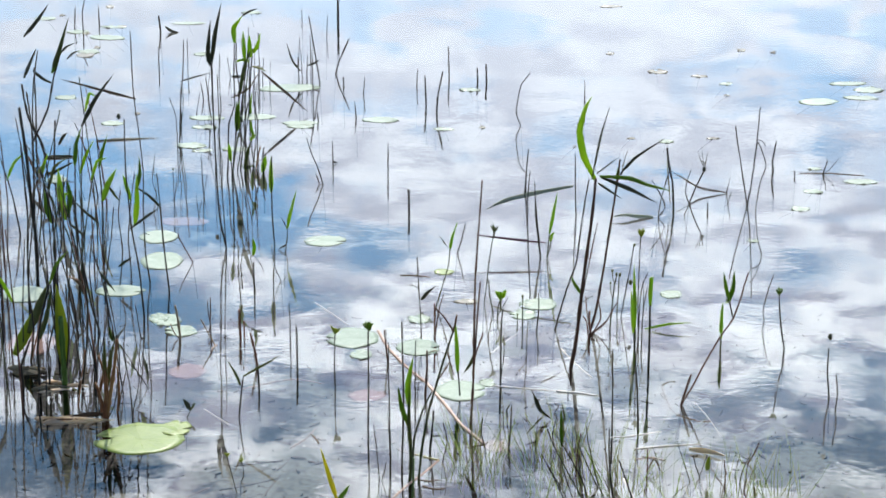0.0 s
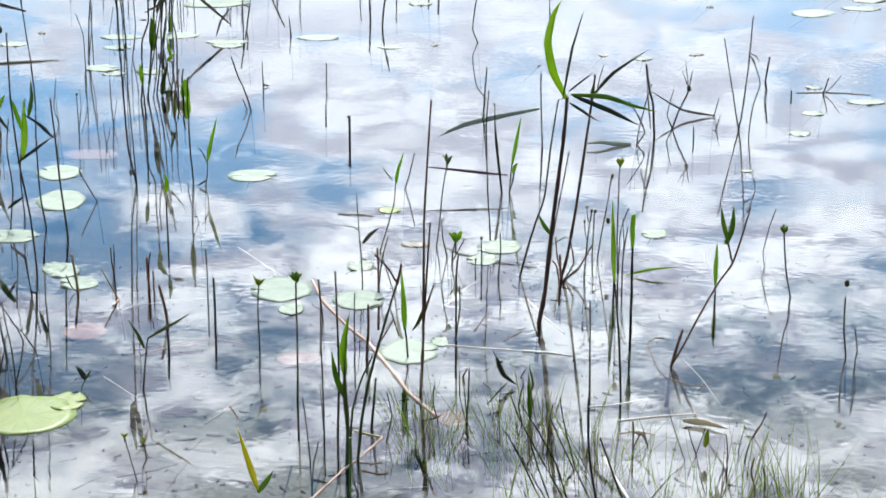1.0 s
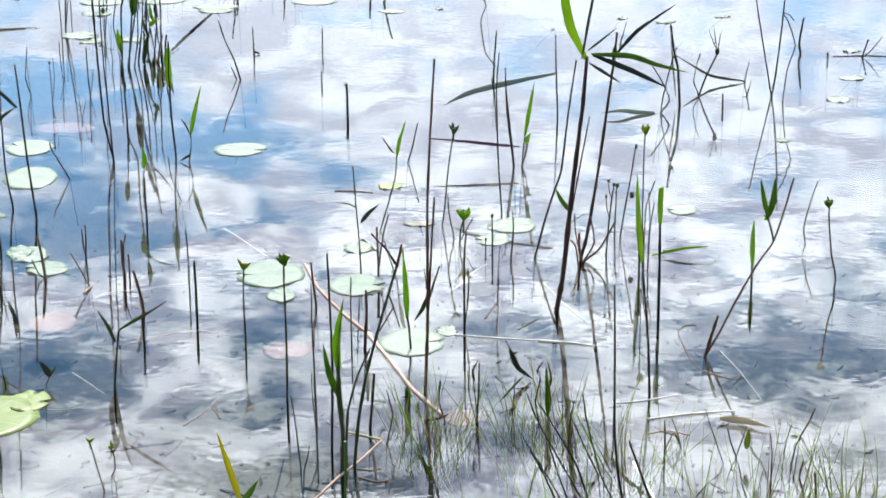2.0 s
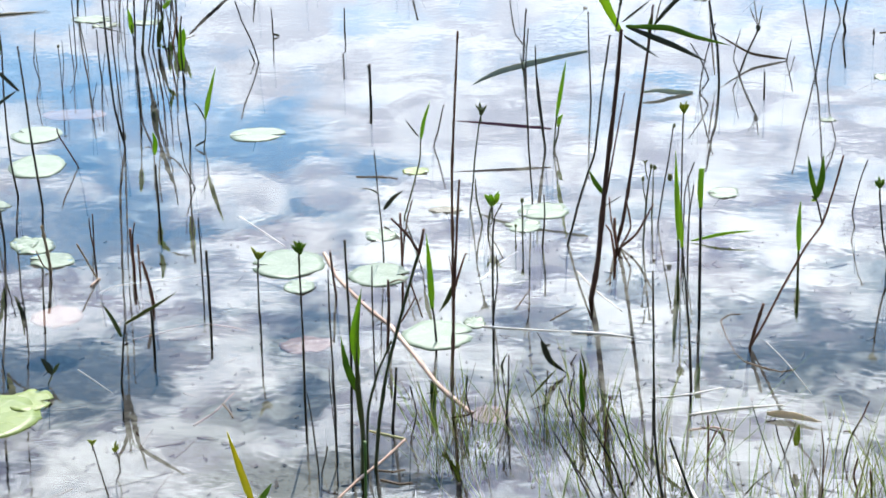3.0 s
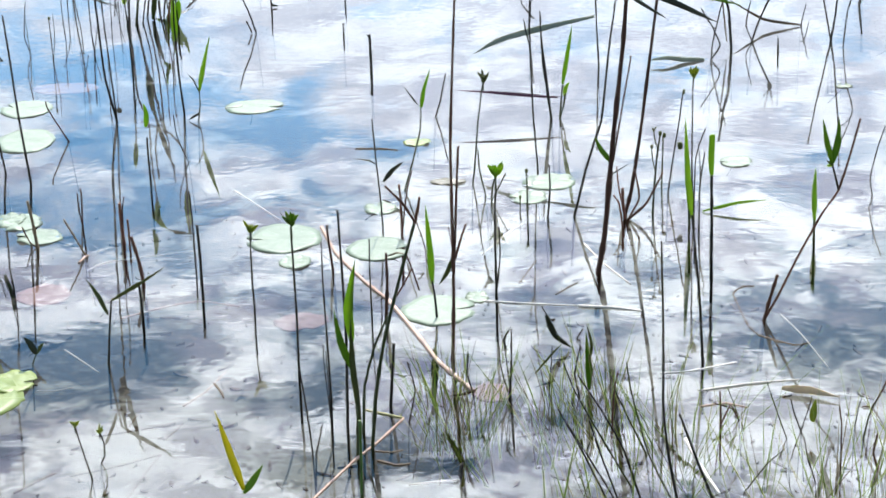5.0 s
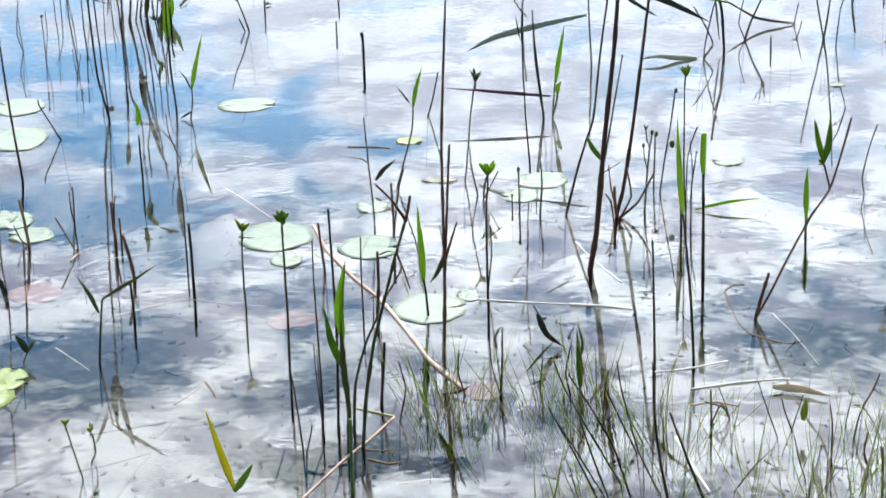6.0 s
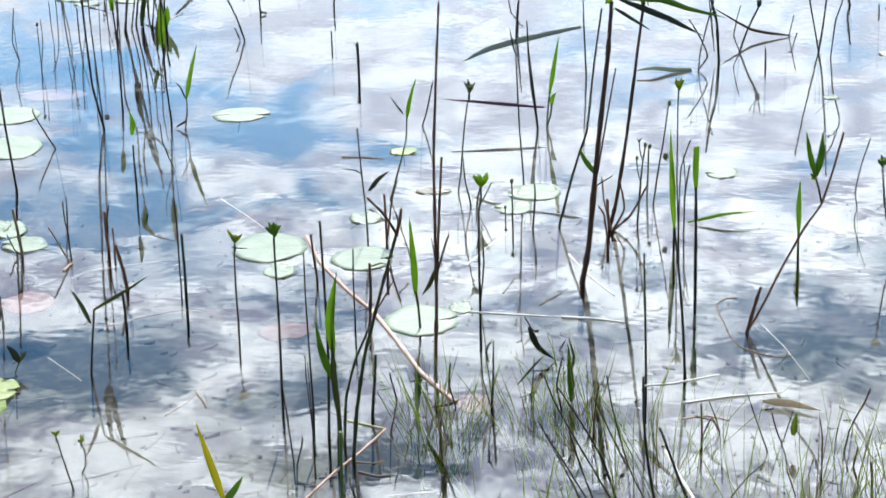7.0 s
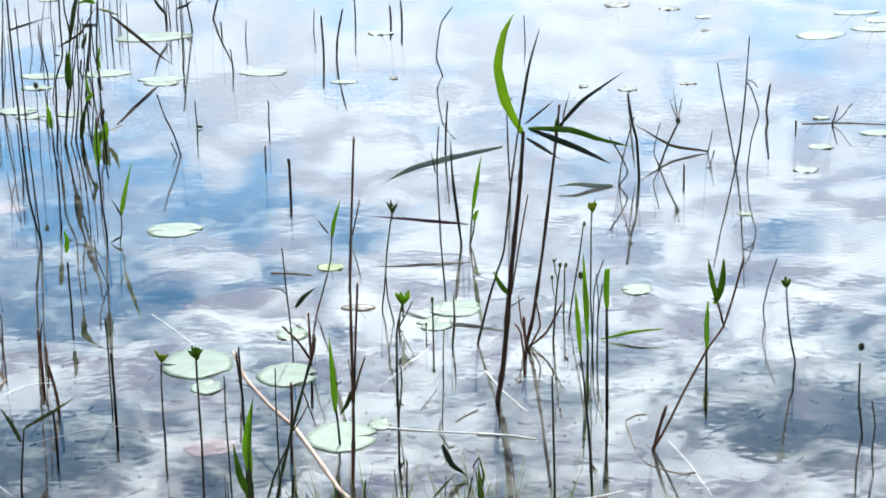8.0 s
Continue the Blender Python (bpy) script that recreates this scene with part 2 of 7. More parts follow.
def bed_material():
    """Pond bed: dark silt with paler marl, rotted leaf flakes and fine grit, plus painted-in reflections and shade."""
    m, n = material("pond_bed")
    at = n.add("ShaderNodeTexCoord").outputs["Object"]
    patch = n.noise(at, 8.0, 4, 0.6, 0.6)
    mottle = n.noise(at, 24.0, 4, 0.55, 0.9)
    grit = n.noise(at, 230.0, 3, 0.6)
    flake = n.noise(at, 85.0, 3, 0.6, 1.2)
    pale = n.math("ADD", n.math("MULTIPLY", patch, 0.55), n.math("MULTIPLY", mottle, 0.45))
    sep = n.add("ShaderNodeSeparateXYZ", Vector=at)
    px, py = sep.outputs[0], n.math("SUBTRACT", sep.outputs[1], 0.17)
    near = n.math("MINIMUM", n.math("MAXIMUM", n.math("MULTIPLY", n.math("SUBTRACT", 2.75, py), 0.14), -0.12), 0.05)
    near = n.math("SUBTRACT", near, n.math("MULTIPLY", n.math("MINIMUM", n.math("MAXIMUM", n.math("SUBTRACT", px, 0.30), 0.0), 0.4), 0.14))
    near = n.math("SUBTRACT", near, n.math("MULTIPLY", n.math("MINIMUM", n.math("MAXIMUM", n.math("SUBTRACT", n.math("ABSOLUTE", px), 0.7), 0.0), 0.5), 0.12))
    for hx, hy, sx, sy, darken in ((-0.235, 2.19, 0.075, 0.06, 0.15), (-0.085, 2.45, 0.08, 0.06, 0.10), (0.015, 2.01, 0.085, 0.085, 0.30), (0.40, 2.22, 0.09, 0.05, 0.10), (-0.20, 1.98, 0.18, 0.085, -0.13), (0.45, 1.96, 0.16, 0.09, -0.12), (-0.40, 2.56, 0.12, 0.16, 0.15), (0.50, 2.44, 0.10, 0.05, -0.10), (0.52, 2.30, 0.09, 0.035, 0.08), (-0.50, 2.20, 0.15, 0.30, 0.30), (-0.03, 2.13, 0.08, 0.05, 0.10)):
        # dark reflections and shade painted into the colour; negative amounts paint it paler
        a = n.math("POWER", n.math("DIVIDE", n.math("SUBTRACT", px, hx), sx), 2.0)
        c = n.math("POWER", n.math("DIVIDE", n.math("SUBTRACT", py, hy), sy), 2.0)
        near = n.math("SUBTRACT", near, n.math("MULTIPLY", n.math("POWER", 2.718, n.math("MULTIPLY", n.math("ADD", a, c), -1.0)), darken))
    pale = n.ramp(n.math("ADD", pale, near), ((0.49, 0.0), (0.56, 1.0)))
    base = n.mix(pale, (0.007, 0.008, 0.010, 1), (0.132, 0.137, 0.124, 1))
    base = n.mix(n.ramp(flake, ((0.39, 0.85), (0.47, 0.0))), base, (0.06, 0.055, 0.045, 1))
    base = n.mix(n.ramp(grit, ((0.60, 0.0), (0.72, 0.5))), base, (0.09, 0.08, 0.06, 1))
    # above the water line the shore is damp earth with dead grass
    earth = n.mix(n.ramp(mottle, ((0.40, 0.0), (0.60, 1.0))), (0.045, 0.036, 0.022, 1), (0.085, 0.082, 0.035, 1))
    base = n.mix(n.math("MULTIPLY", n.math("SUBTRACT", 1.62, n.math("ADD", sep.outputs[1], n.math("MULTIPLY", patch, 0.1))), 8.0, clamp=True), base, earth)
    bump = n.add("ShaderNodeBump", Strength=0.6, Distance=0.006, Height=n.math("ADD", mottle, n.math("MULTIPLY", grit, 0.3)))
    body = n.add("ShaderNodeBsdfPrincipled", Roughness=0.9, Normal=bump.outputs[0])
    n.link(base, body.inputs["Base Color"])
    n.link(body.outputs[0], n.add("ShaderNodeOutputMaterial").inputs[0])
    return m


def grass_material():
    m, n = material("grass_blades")
    isle = n.add("ShaderNodeNewGeometry").outputs["Random Per Island"]
    at = n.add("ShaderNodeTexCoord").outputs["Object"]
    tone = n.ramp(isle, ((0.0, (0.12, 0.22, 0.02)), (0.45, (0.28, 0.38, 0.04)), (0.65, (0.36, 0.36, 0.10)), (0.8, (0.34, 0.26, 0.15)), (1.0, (0.03, 0.03, 0.015))))
    base = n.mix(n.ramp(n.noise(at, 120.0, 3), ((0.4, 0.0), (0.7, 0.4))), tone, (0.05, 0.05, 0.02, 1))
    body = n.add("ShaderNodeBsdfPrincipled", Roughness=0.5)
    n.link(base, body.inputs["Base Color"])
    trans = n.add("ShaderNodeBsdfTranslucent")
    n.link(base, trans.inputs[0])
    both = n.add("ShaderNodeMixShader", Fac=0.35)
    n.link(body.outputs[0], both.inputs[1])
    n.link(trans.outputs[0], both.inputs[2])
    n.link(both.outputs[0], n.add("ShaderNodeOutputMaterial").inputs[0])
    return m


# ---- large structure: the bed with its shore, and the water sheet ----


def mesh_object(name, verts, faces, mat, smooth=True):
    me = bpy.data.meshes.new(name)
    me.from_pydata(verts, [], faces)
    me.materials.append(mat)
    if smooth:
        me.polygons.foreach_set("use_smooth", [True] * len(me.polygons))
    me.update()
    return new(name, me)


def bed_height(x, y):
    """Shore behind the eye, a shelf of shallow water, then a slow fall."""
    # the water's edge bends in and out along the shore
    y += 0.30 * noise.noise((x * 0.55, 0.4, 2.0)) * min(1.0, max(0.0, abs(x) - 0.7)) * max(0.0, min(1.0, 2.2 - y))
    if y < 1.35:
        z = 0.02 + (1.35 - y) * 0.06
        z = min(z, 0.12)
    else:
        z = -0.028 - (y - 1.35) * 0.022
        z = max(z, -1.2)
        z = z * min(1.0, (y - 1.35) / 0.30) + 0.02 * (1 - min(1.0, (y - 1.35) / 0.30))
    near = math.exp(-((y - 2.2) / 3.0) ** 2 - (x / 3.0) ** 2)
    return z + near * (0.008 * noise.noise((x * 3.1, y * 3.1, 0.3)) + 0.004 * noise.noise((x * 14, y * 14, 1.7)))


def steps(lo, hi, fine_lo, fine_hi, fine, growth=1.35):
    """Grid lines: even in the fine stretch, ever wider outside it."""
    mid = list(np.arange(fine_lo, fine_hi, fine))
    left, right, s = [], [], fine
    a, b = fine_lo, fine_hi
    while a > lo:
        s *= growth
        a -= s
        left.append(max(a, lo))
    s = fine
    right.append(b)
    while b < hi:
        s *= growth
        b += s
        right.append(min(b, hi))
    return left[::-1] + mid + right


def sheet_mesh(name, xs, ys, height, mat):
    verts = [(x, y, height(x, y)) for y in ys for x in xs]
    nx = len(xs)
    faces = [(j * nx + i, j * nx + i + 1, (j + 1) * nx + i + 1, (j + 1) * nx + i) for j in range(len(ys) - 1) for i in range(nx - 1)]
    return mesh_object(name, verts, faces, mat)


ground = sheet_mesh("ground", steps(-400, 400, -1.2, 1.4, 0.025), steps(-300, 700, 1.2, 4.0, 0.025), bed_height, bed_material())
tagged(ground, "silty pond bed with pale marl, dark rotted flakes and painted-in dark reflections under shallow water", "ground", kind="structure")
water = sheet_mesh("water", steps(-400, 400, -1, 1, 0.5), steps(1.40, 700, 1.6, 4, 0.5), lambda x, y: 0.0, water_material())
tagged(water, "still clear pond water mirroring white clouds and blue sky", "water", kind="structure")

# ---- plants ----


def curve_points(nodes, per=6):
    """A smooth line through the nodes."""
    p = [Vector(n) for n in nodes]
    if len(p) == 2:
        p = [p[0], (p[0] + p[1]) / 2, p[1]]
    q = [p[0] * 2 - p[1]] + p + [p[-1] * 2 - p[-2]]
    out = []
    for i in range(1, len(q) - 2):
        for k in range(per):
            t = k / per
            a, b, c, d = q[i - 1:i + 3]
            line = b + (c - b) * t
            out.append(line * 0.5 + 0.25 * (2 * b + (c - a) * t + (2 * a - 5 * b + 4 * c - d) * t * t + (3 * b - a - 3 * c + d) * t ** 3))
    return out + [p[-1]]


def part(name, bm, mat, parent, label=""):
    me = bpy.data.meshes.new(name)
    bm.to_mesh(me)
    bm.free()
    me.materials.append(mat)
    ob = new(name, me)
    ob.parent = parent
    if label:
        ob["label"] = label
    return ob


def tube(bm, pts, r0, r1, sides=6, knots=0):
    """A tapering round stalk along the points, with swollen joints."""
    rings = []
    n = len(pts) - 1
    for i, p in enumerate(pts):
        t = (pts[min(i + 1, n)] - pts[max(i - 1, 0)]).normalized()
        a = t.cross(Vector((0, 1, 0.2))).normalized()
        b = t.cross(a)
        f = i / n
        r = r0 + (r1 - r0) * f
        if knots and i % knots == 0 and 0 < i < n:
            r *= 1.3
        r *= 1 + 0.08 * noise.noise(p * 130)
        rings.append([bm.verts.new(p + a * r * math.cos(k * math.tau / sides) + b * r * math.sin(k * math.tau / sides)) for k in range(sides)])
    for u, v in zip(rings, rings[1:]):
        for k in range(sides):
            bm.faces.new((u[k], u[(k + 1) % sides], v[(k + 1) % sides], v[k])).smooth = True
    bm.faces.new(rings[0][::-1])
    bm.faces.new(rings[-1])


def plant(kind, x, y, label, group=""):
    root = new(kind, None)
    root.empty_display_size = 0.02
    root.location = (x, y, 0)
    return tagged(root, label, {"flower_stalk": "water plant", "stub": "reed stubble", "leaf": "leaf", "sedge": "sedge", "shoot": "seedling", "perch_stick": "reed"}.get(kind, "reed"), group)


def stem(root, tone, r0, r1, *nodes):
    """A stalk through the nodes; one that starts at the water goes on down into the bed."""
    nodes = [Vector(n) for n in nodes]
    if nodes[0].z <= 0.0005:
        d = nodes[0] - nodes[1]
        d = Vector((d.x, d.y, 0)) / max(0.02, d.length) * 0.03
        foot = [nodes[0] + Vector((d.x, d.y, -0.13))]
    else:
        foot = []
    bm = bmesh.new()
    tube(bm, foot + curve_points(nodes), r0, r1, 6, 5 if r0 > 0.0015 else 0)
    part("stem", bm, STEM[tone], root)


def blade(root, tone, width, *nodes, blunt=False):
    """A long leaf: narrow at the sheath, widest a third along, drawn to a point (or broken off), folded along its midrib."""
    pts = curve_points(nodes, 8)
    n = len(pts) - 1
    bm = bmesh.new()
    rows = []
    seed = random.uniform(-0.7, 0.7)
    for i, p in enumerate(pts):
        f = i / n
        t = (pts[min(i + 1, n)] - pts[max(i - 1, 0)]).normalized()
        view = Vector((0.05, -0.92, 0.4))
        side = t.cross(view).normalized()
        nrm = side.cross(t).normalized()
        ang = seed * 0.5 + 0.5 * seed * f
        side, nrm = side * math.cos(ang) + nrm * math.sin(ang), nrm * math.cos(ang) - side * math.sin(ang)
        wdt = width * 0.5 * max(0.05, min(1.0, 0.45 + f * 2.2) * (1 - max(0.0, (f - 0.35) / 0.65) ** 1.9))
        if blunt:
            wdt = width * 0.5 * min(1.0, 0.55 + f * 1.2)
        wdt *= 1 + 0.07 * noise.noise(p * 90)
        fold = wdt * 0.28
        th = 0.00022
        rows.append([bm.verts.new(p - side * wdt + nrm * fold), bm.verts.new(p), bm.verts.new(p + side * wdt + nrm * fold),
                     bm.verts.new(p + side * wdt + nrm * (fold - th)), bm.verts.new(p - nrm * th * 2), bm.verts.new(p - side * wdt + nrm * (fold - th))])
    for u, v in zip(rows, rows[1:]):
        for k in range(6):
            bm.faces.new((u[k], u[(k + 1) % 6], v[(k + 1) % 6], v[k])).smooth = k not in (2, 5)
    bm.faces.new(rows[0][::-1])
    bm.faces.new(rows[-1])
    part("leaf", bm, LEAF[tone], root)


def bud(root, tone, size, at):
    """A small closed head: a ribbed egg on its stalk."""
    bm = bmesh.new()
    bmesh.ops.create_icosphere(bm, subdivisions=2, radius=size * 0.5)
    for v in bm.verts:
        k = 1 + 0.12 * math.cos(5 * math.atan2(v.co.y, v.co.x)) + 0.15 * noise.noise(v.co * 900)
        v.co = Vector((v.co.x * k * 0.8, v.co.y * k * 0.8, v.co.z * 1.25)) + Vector(at)
    for f in bm.faces:
        f.smooth = True
    part("bud", bm, LEAF.get(tone, STEM["dark"]), root)


def rosette(root, tone, size, at):
    """A stalk's tip with small upright pointed leaves round a bud."""
    at = Vector(at)
    bm = bmesh.new()
    tube(bm, curve_points([at - Vector((0, 0, size * 1.1)), at]), size * 0.06, size * 0.05, 6)
    part("stem", bm, STEM["olive"], root)
    bud(root, tone, size * 0.4, at)
    for k in range(7):
        a = k * math.tau / 7 + random.uniform(-0.4, 0.4)
        out = Vector((math.cos(a), math.sin(a), 0))
        p = at - Vector((0, 0, size * random.uniform(0.1, 0.45)))
        rise = random.uniform(0.6, 1.5)
        ln = size * random.uniform(0.45, 0.75)
        blade(root, tone, size * 0.24, p, p + out * ln * 0.45 + Vector((0, 0, ln * rise * 0.6)), p + out * ln * 0.8 + Vector((0, 0, ln * rise)))


def pad(tone, x, y, rx, ry, turn, notch, z, label):
    """A floating leaf: an uneven oval with a curled rim, a slit to the stalk on some, and its stalk below."""
    rings, sides = 5, 64
    root = new("water_lily_pad", None)
    root.empty_display_size = 0.02
    root.location = (x, y, 0)
    bm = bmesh.new()
    seed = random.uniform(0, 50)
    slit = random.uniform(-0.6, 0.2) + (0 if random.random() < 0.75 else math.pi)
    top, low = [], []
    for layer, drop in ((top, 0.0), (low, -0.0006)):
        layer.append([bm.verts.new((0, 0, z + drop))])
        for i in range(1, rings + 1):
            f = i / rings
            ring = []
            for k in range(sides):
                a = k * math.tau / sides
                r = f * (1 + 0.09 * noise.noise((math.cos(a) * 1.6 + seed, math.sin(a) * 1.6, 0.0)) + (0.06 * noise.noise((math.cos(a) * 5 + seed, math.sin(a) * 7, 3.0)) if i == rings else 0))
                if notch:
                    d = abs((a - slit + math.pi) % math.tau - math.pi)
                    r *= 1 - 0.6 * f * max(0.0, 1 - d / 0.12)
                h = z + 0.0002 + drop + f * (0.0010 if rx > 0.03 else 0.0026) * noise.noise((math.cos(a) * f * 2.2 + seed, math.sin(a) * f * 2.2, 1.0)) + 0.0022 * max(0.0, f - 0.75) * noise.noise((math.cos(a) * 2 + seed, math.sin(a) * 2, 7.0))
                ring.append(bm.verts.new((rx * r * math.cos(a), ry * r * math.sin(a), h)))
            layer.append(ring)
    for layer, flip in ((top, False), (low, True)):
        for k in range(sides):
            tri = (layer[0][0], layer[1][k], layer[1][(k + 1) % sides])
            bm.faces.new(tri[::-1] if flip else tri).smooth = True
        for u, v in zip(layer[1:], layer[2:]):
            for k in range(sides):
                quad = (u[k], v[k], v[(k + 1) % sides], u[(k + 1) % sides])
                bm.faces.new(quad[::-1] if flip else quad).smooth = True
    for k in range(sides):
        bm.faces.new((top[-1][k], low[-1][k], low[-1][(k + 1) % sides], top[-1][(k + 1) % sides]))
    part("blade", bm, PAD[tone], root)
    bm = bmesh.new()
    lean = Vector((random.uniform(-0.004, 0.004), random.uniform(0.13, 0.15), -0.065))
    tube(bm, curve_points([Vector((0, 0, z - 0.002)), lean * 0.5, lean]), 0.0008, 0.0008, 6)
    part("stalk", bm, STEM["dark"], root)
    root.rotation_euler.z = turn
    return tagged(root, label, "lily pad", "pads on the water")


def leaf_mat(x, y, rx, ry):
    """Dead reed leaves matted together where they have drifted among the stalks."""
    root = plant("dead_leaf_mat", x, y, "matted tan dead reed leaves floating among the stalks")
    root["category"] = "dead leaves"
    for k in range(11):
        a, f = random.uniform(0, math.tau), random.random() ** 0.5
        c = Vector((rx * f * math.cos(a), ry * f * math.sin(a), 0.0015 + 0.0004 * k))
        turn, half = random.gauss(0.0, 0.35), rx * random.uniform(0.35, 0.9)
        d = Vector((math.cos(turn), math.sin(turn) * 0.5, 0)) * half
        bow = Vector((0, random.uniform(-0.15, 0.15) * half, random.uniform(0.0, 0.002)))
        blade(root, random.choice(("dry", "tan", "brown")), random.uniform(0.004, 0.008), c - d, c + bow, c + d)


def twig(tone, r0, r1, label, *nodes):
    """A broken stalk lying on or just under the water."""
    bm = bmesh.new()
    c = Vector(nodes[0])
    tube(bm, curve_points([Vector(n) - c for n in nodes]), r0, r1, 6, 7)
    me = bpy.data.meshes.new("twig")
    bm.to_mesh(me)
    bm.free()
    me.materials.append(STICK[tone])
    ob = new("twig", me)
    ob.location = c
    return tagged(ob, label, "twig", "dead stalks on the water")


# reeds, stalks and shoots: where each stands, then its stalks and leaves from the water up
p = plant("reed", 0.1994, 2.3986, "tall brown reed stalk with bright green leaves standing in water", "reeds in the pond")
stem(p, "brown", 0.00285, 0.00175, (0, 0, 0), (0.0064, -0.0025, 0.0405), (0.0146, -0.0085, 0.1383), (0.0236, -0.014, 0.2271), (0.0274, -0.0174, 0.2826))
blade(p, "bright", 0.00956, (0.0264, -0.0173, 0.2803), (0.011, -0.0186, 0.3125), (0.0042, -0.0202, 0.3475), (0.0103, -0.0215, 0.3796), (0.0193, -0.022, 0.398))
blade(p, "dark", 0.00281, (0.0221, -0.0173, 0.2804), (0.0316, -0.0246, 0.3426), (0.043, -0.0309, 0.3879))
blade(p, "green", 0.00562, (0.0317, -0.0176, 0.2854), (0.0716, -0.0157, 0.2821), (0.0987, -0.0133, 0.2717), (0.1325, -0.0109, 0.2617))
blade(p, "dark", 0.00562, (0.0339, -0.0175, 0.2842), (0.0772, -0.0137, 0.2644), (0.1111, -0.0099, 0.2453))
blade(p, "dark", 0.00337, (0.0301, -0.017, 0.2757), (0.0624, -0.0243, 0.2558))
blade(p, "dark", 0.00225, (0.0285, -0.0178, 0.2895), (0.0563, -0.0282, 0.3155))
blade(p, "green", 0.00506, (0.0128, -0.0069, 0.1129), (0.0036, -0.0051, 0.1255), (-0.0023, -0.0033, 0.1379))
stem(p, "brown", 0.00088, 0.00066, (0.0145, -0.007, 0.1141), (0.0229, -0.0103, 0.168), (0.0311, -0.0134, 0.2181))
stem(p, "dark", 0.00066, 0.00044, (0.01, -0.0061, 0.099), (0.0283, -0.0068, 0.1107))
p = plant("reed", 0.2366, 2.5478, "tall brown reed stalk with green leaves standing in water", "reeds in the pond")
stem(p, "brown", 0.00208, 0.00116, (0, 0, 0), (0.0065, -0.0015, 0.0273), (0.0165, -0.0055, 0.098), (0.0308, -0.0126, 0.2228), (0.0346, -0.0149, 0.2624))
blade(p, "dark", 0.00416, (0.0336, -0.0135, 0.2381), (0.0559, -0.0207, 0.2667), (0.0965, -0.028, 0.2975))
blade(p, "tan", 0.00178, (0.0365, -0.0131, 0.2319), (0.0396, -0.0086, 0.2514), (0.0462, -0.0043, 0.2738))
blade(p, "green", 0.00475, (0.0307, -0.013, 0.229), (0.0324, -0.014, 0.2443), (0.0335, -0.0145, 0.2504))
stem(p, "red", 0.00093, 0.00069, (0, 0, 0.001), (-0.0059, -0.0016, 0.0276), (-0.0082, -0.003, 0.0537))
p = plant("reed", 0.1856, 2.5493, "tall dark reed stalk without leaves standing in water", "reeds in the pond")
stem(p, "dark", 0.00139, 0.00093, (0, 0, 0), (0.0125, 0.004, 0.0479), (0.0211, 0.0063, 0.0753), (0.0291, 0.0083, 0.0995), (0.0368, 0.0138, 0.1658), (0.045, 0.0184, 0.2217))
p = plant("reed", 0.0580, 2.2085, "tall brown reed stalk with olive green leaves standing in water", "reeds in the pond")
stem(p, "brown", 0.00175, 0.00078, (0, 0, 0), (0.0027, -0.0003, 0.0615), (0.0034, -0.0007, 0.125), (0.0041, -0.0011, 0.2024), (0.0095, -0.0017, 0.2974), (0.012, -0.0019, 0.3365))
stem(p, "brown", 0.00116, 0.00097, (0.0037, -0.0005, 0.0828), (0.0075, -0.0009, 0.1509), (0.0107, -0.0011, 0.1991))
blade(p, "olive", 0.00448, (0.0037, -0.0006, 0.0987), (-0.0026, 0.0006, 0.0826), (-0.0099, 0.0017, 0.0707))
stem(p, "brown", 0.00116, 0.00078, (0.0051, -0.0005, 0.096), (0.0104, -0.0006, 0.1143), (0.0152, -0.0007, 0.1283))
stem(p, "red", 0.00058, 0.00039, (0.0028, -0.0006, 0.104), (0, -0.0007, 0.1262))
p = plant("reed", 0.1557, 2.6941, "tall dark reed stalk with dark leaves standing in water", "reeds in the pond")
stem(p, "dark", 0.00093, 0.00070, (0, 0, 0), (-0.004, -0.0052, 0.0637), (-0.0065, -0.0125, 0.1524), (-0.0036, -0.0163, 0.1986))
blade(p, "dark", 0.00180, (-0.0078, -0.0117, 0.143), (-0.0126, -0.0121, 0.1706))
p = plant("reed", 0.1786, 2.8568, "slender dark reed stalk with purplish leaves standing in water", "reeds in the pond")
stem(p, "dark", 0.00148, 0.00074, (0, 0, 0), (-0.0083, 0.0059, 0.0646), (-0.0104, 0.0111, 0.1219))
stem(p, "dark", 0.00099, 0.00074, (0, 0, 0), (-0.0037, 0.0035, 0.0388), (-0.0091, 0.0082, 0.0902))
blade(p, "grey", 0.00697, (0.0496, 0.0103, 0.1137), (-0.012, 0.0096, 0.1016), (-0.0498, 0.0092, 0.0925), (-0.0676, 0.009, 0.0852), (-0.0848, 0.0086, 0.0761))
blade(p, "purple", 0.00380, (0.0074, 0.0022, 0.0237), (-0.0322, 0.0072, 0.0266), (-0.07, 0.0123, 0.0295), (-0.1078, 0.0173, 0.0318))
p = plant("reed", 0.1881, 2.8559, "slender olive green reed stalk with bright green leaves standing in water", "reeds in the pond")
stem(p, "olive", 0.00099, 0.00074, (0, 0, 0), (0.0023, 0.0011, 0.0262), (0.0037, 0.0016, 0.0392))
blade(p, "bright", 0.00506, (0.0037, 0.0016, 0.0392), (0.0088, -0.0045, 0.0738), (0.0144, -0.0105, 0.1112))
stem(p, "olive", 0.00099, 0.00099, (0, 0, 0), (0.004, 0.0005, 0.013), (0.0067, 0.0012, 0.0293))
blade(p, "bright", 0.00506, (0.0054, 0.0011, 0.0261), (0.0069, 0.0026, 0.0355), (0.0114, 0.0039, 0.0409))
p = plant("flower_stalk", 0.0859, 2.6585, "slender olive green water stalk with a small flower head", "water plant stalks")
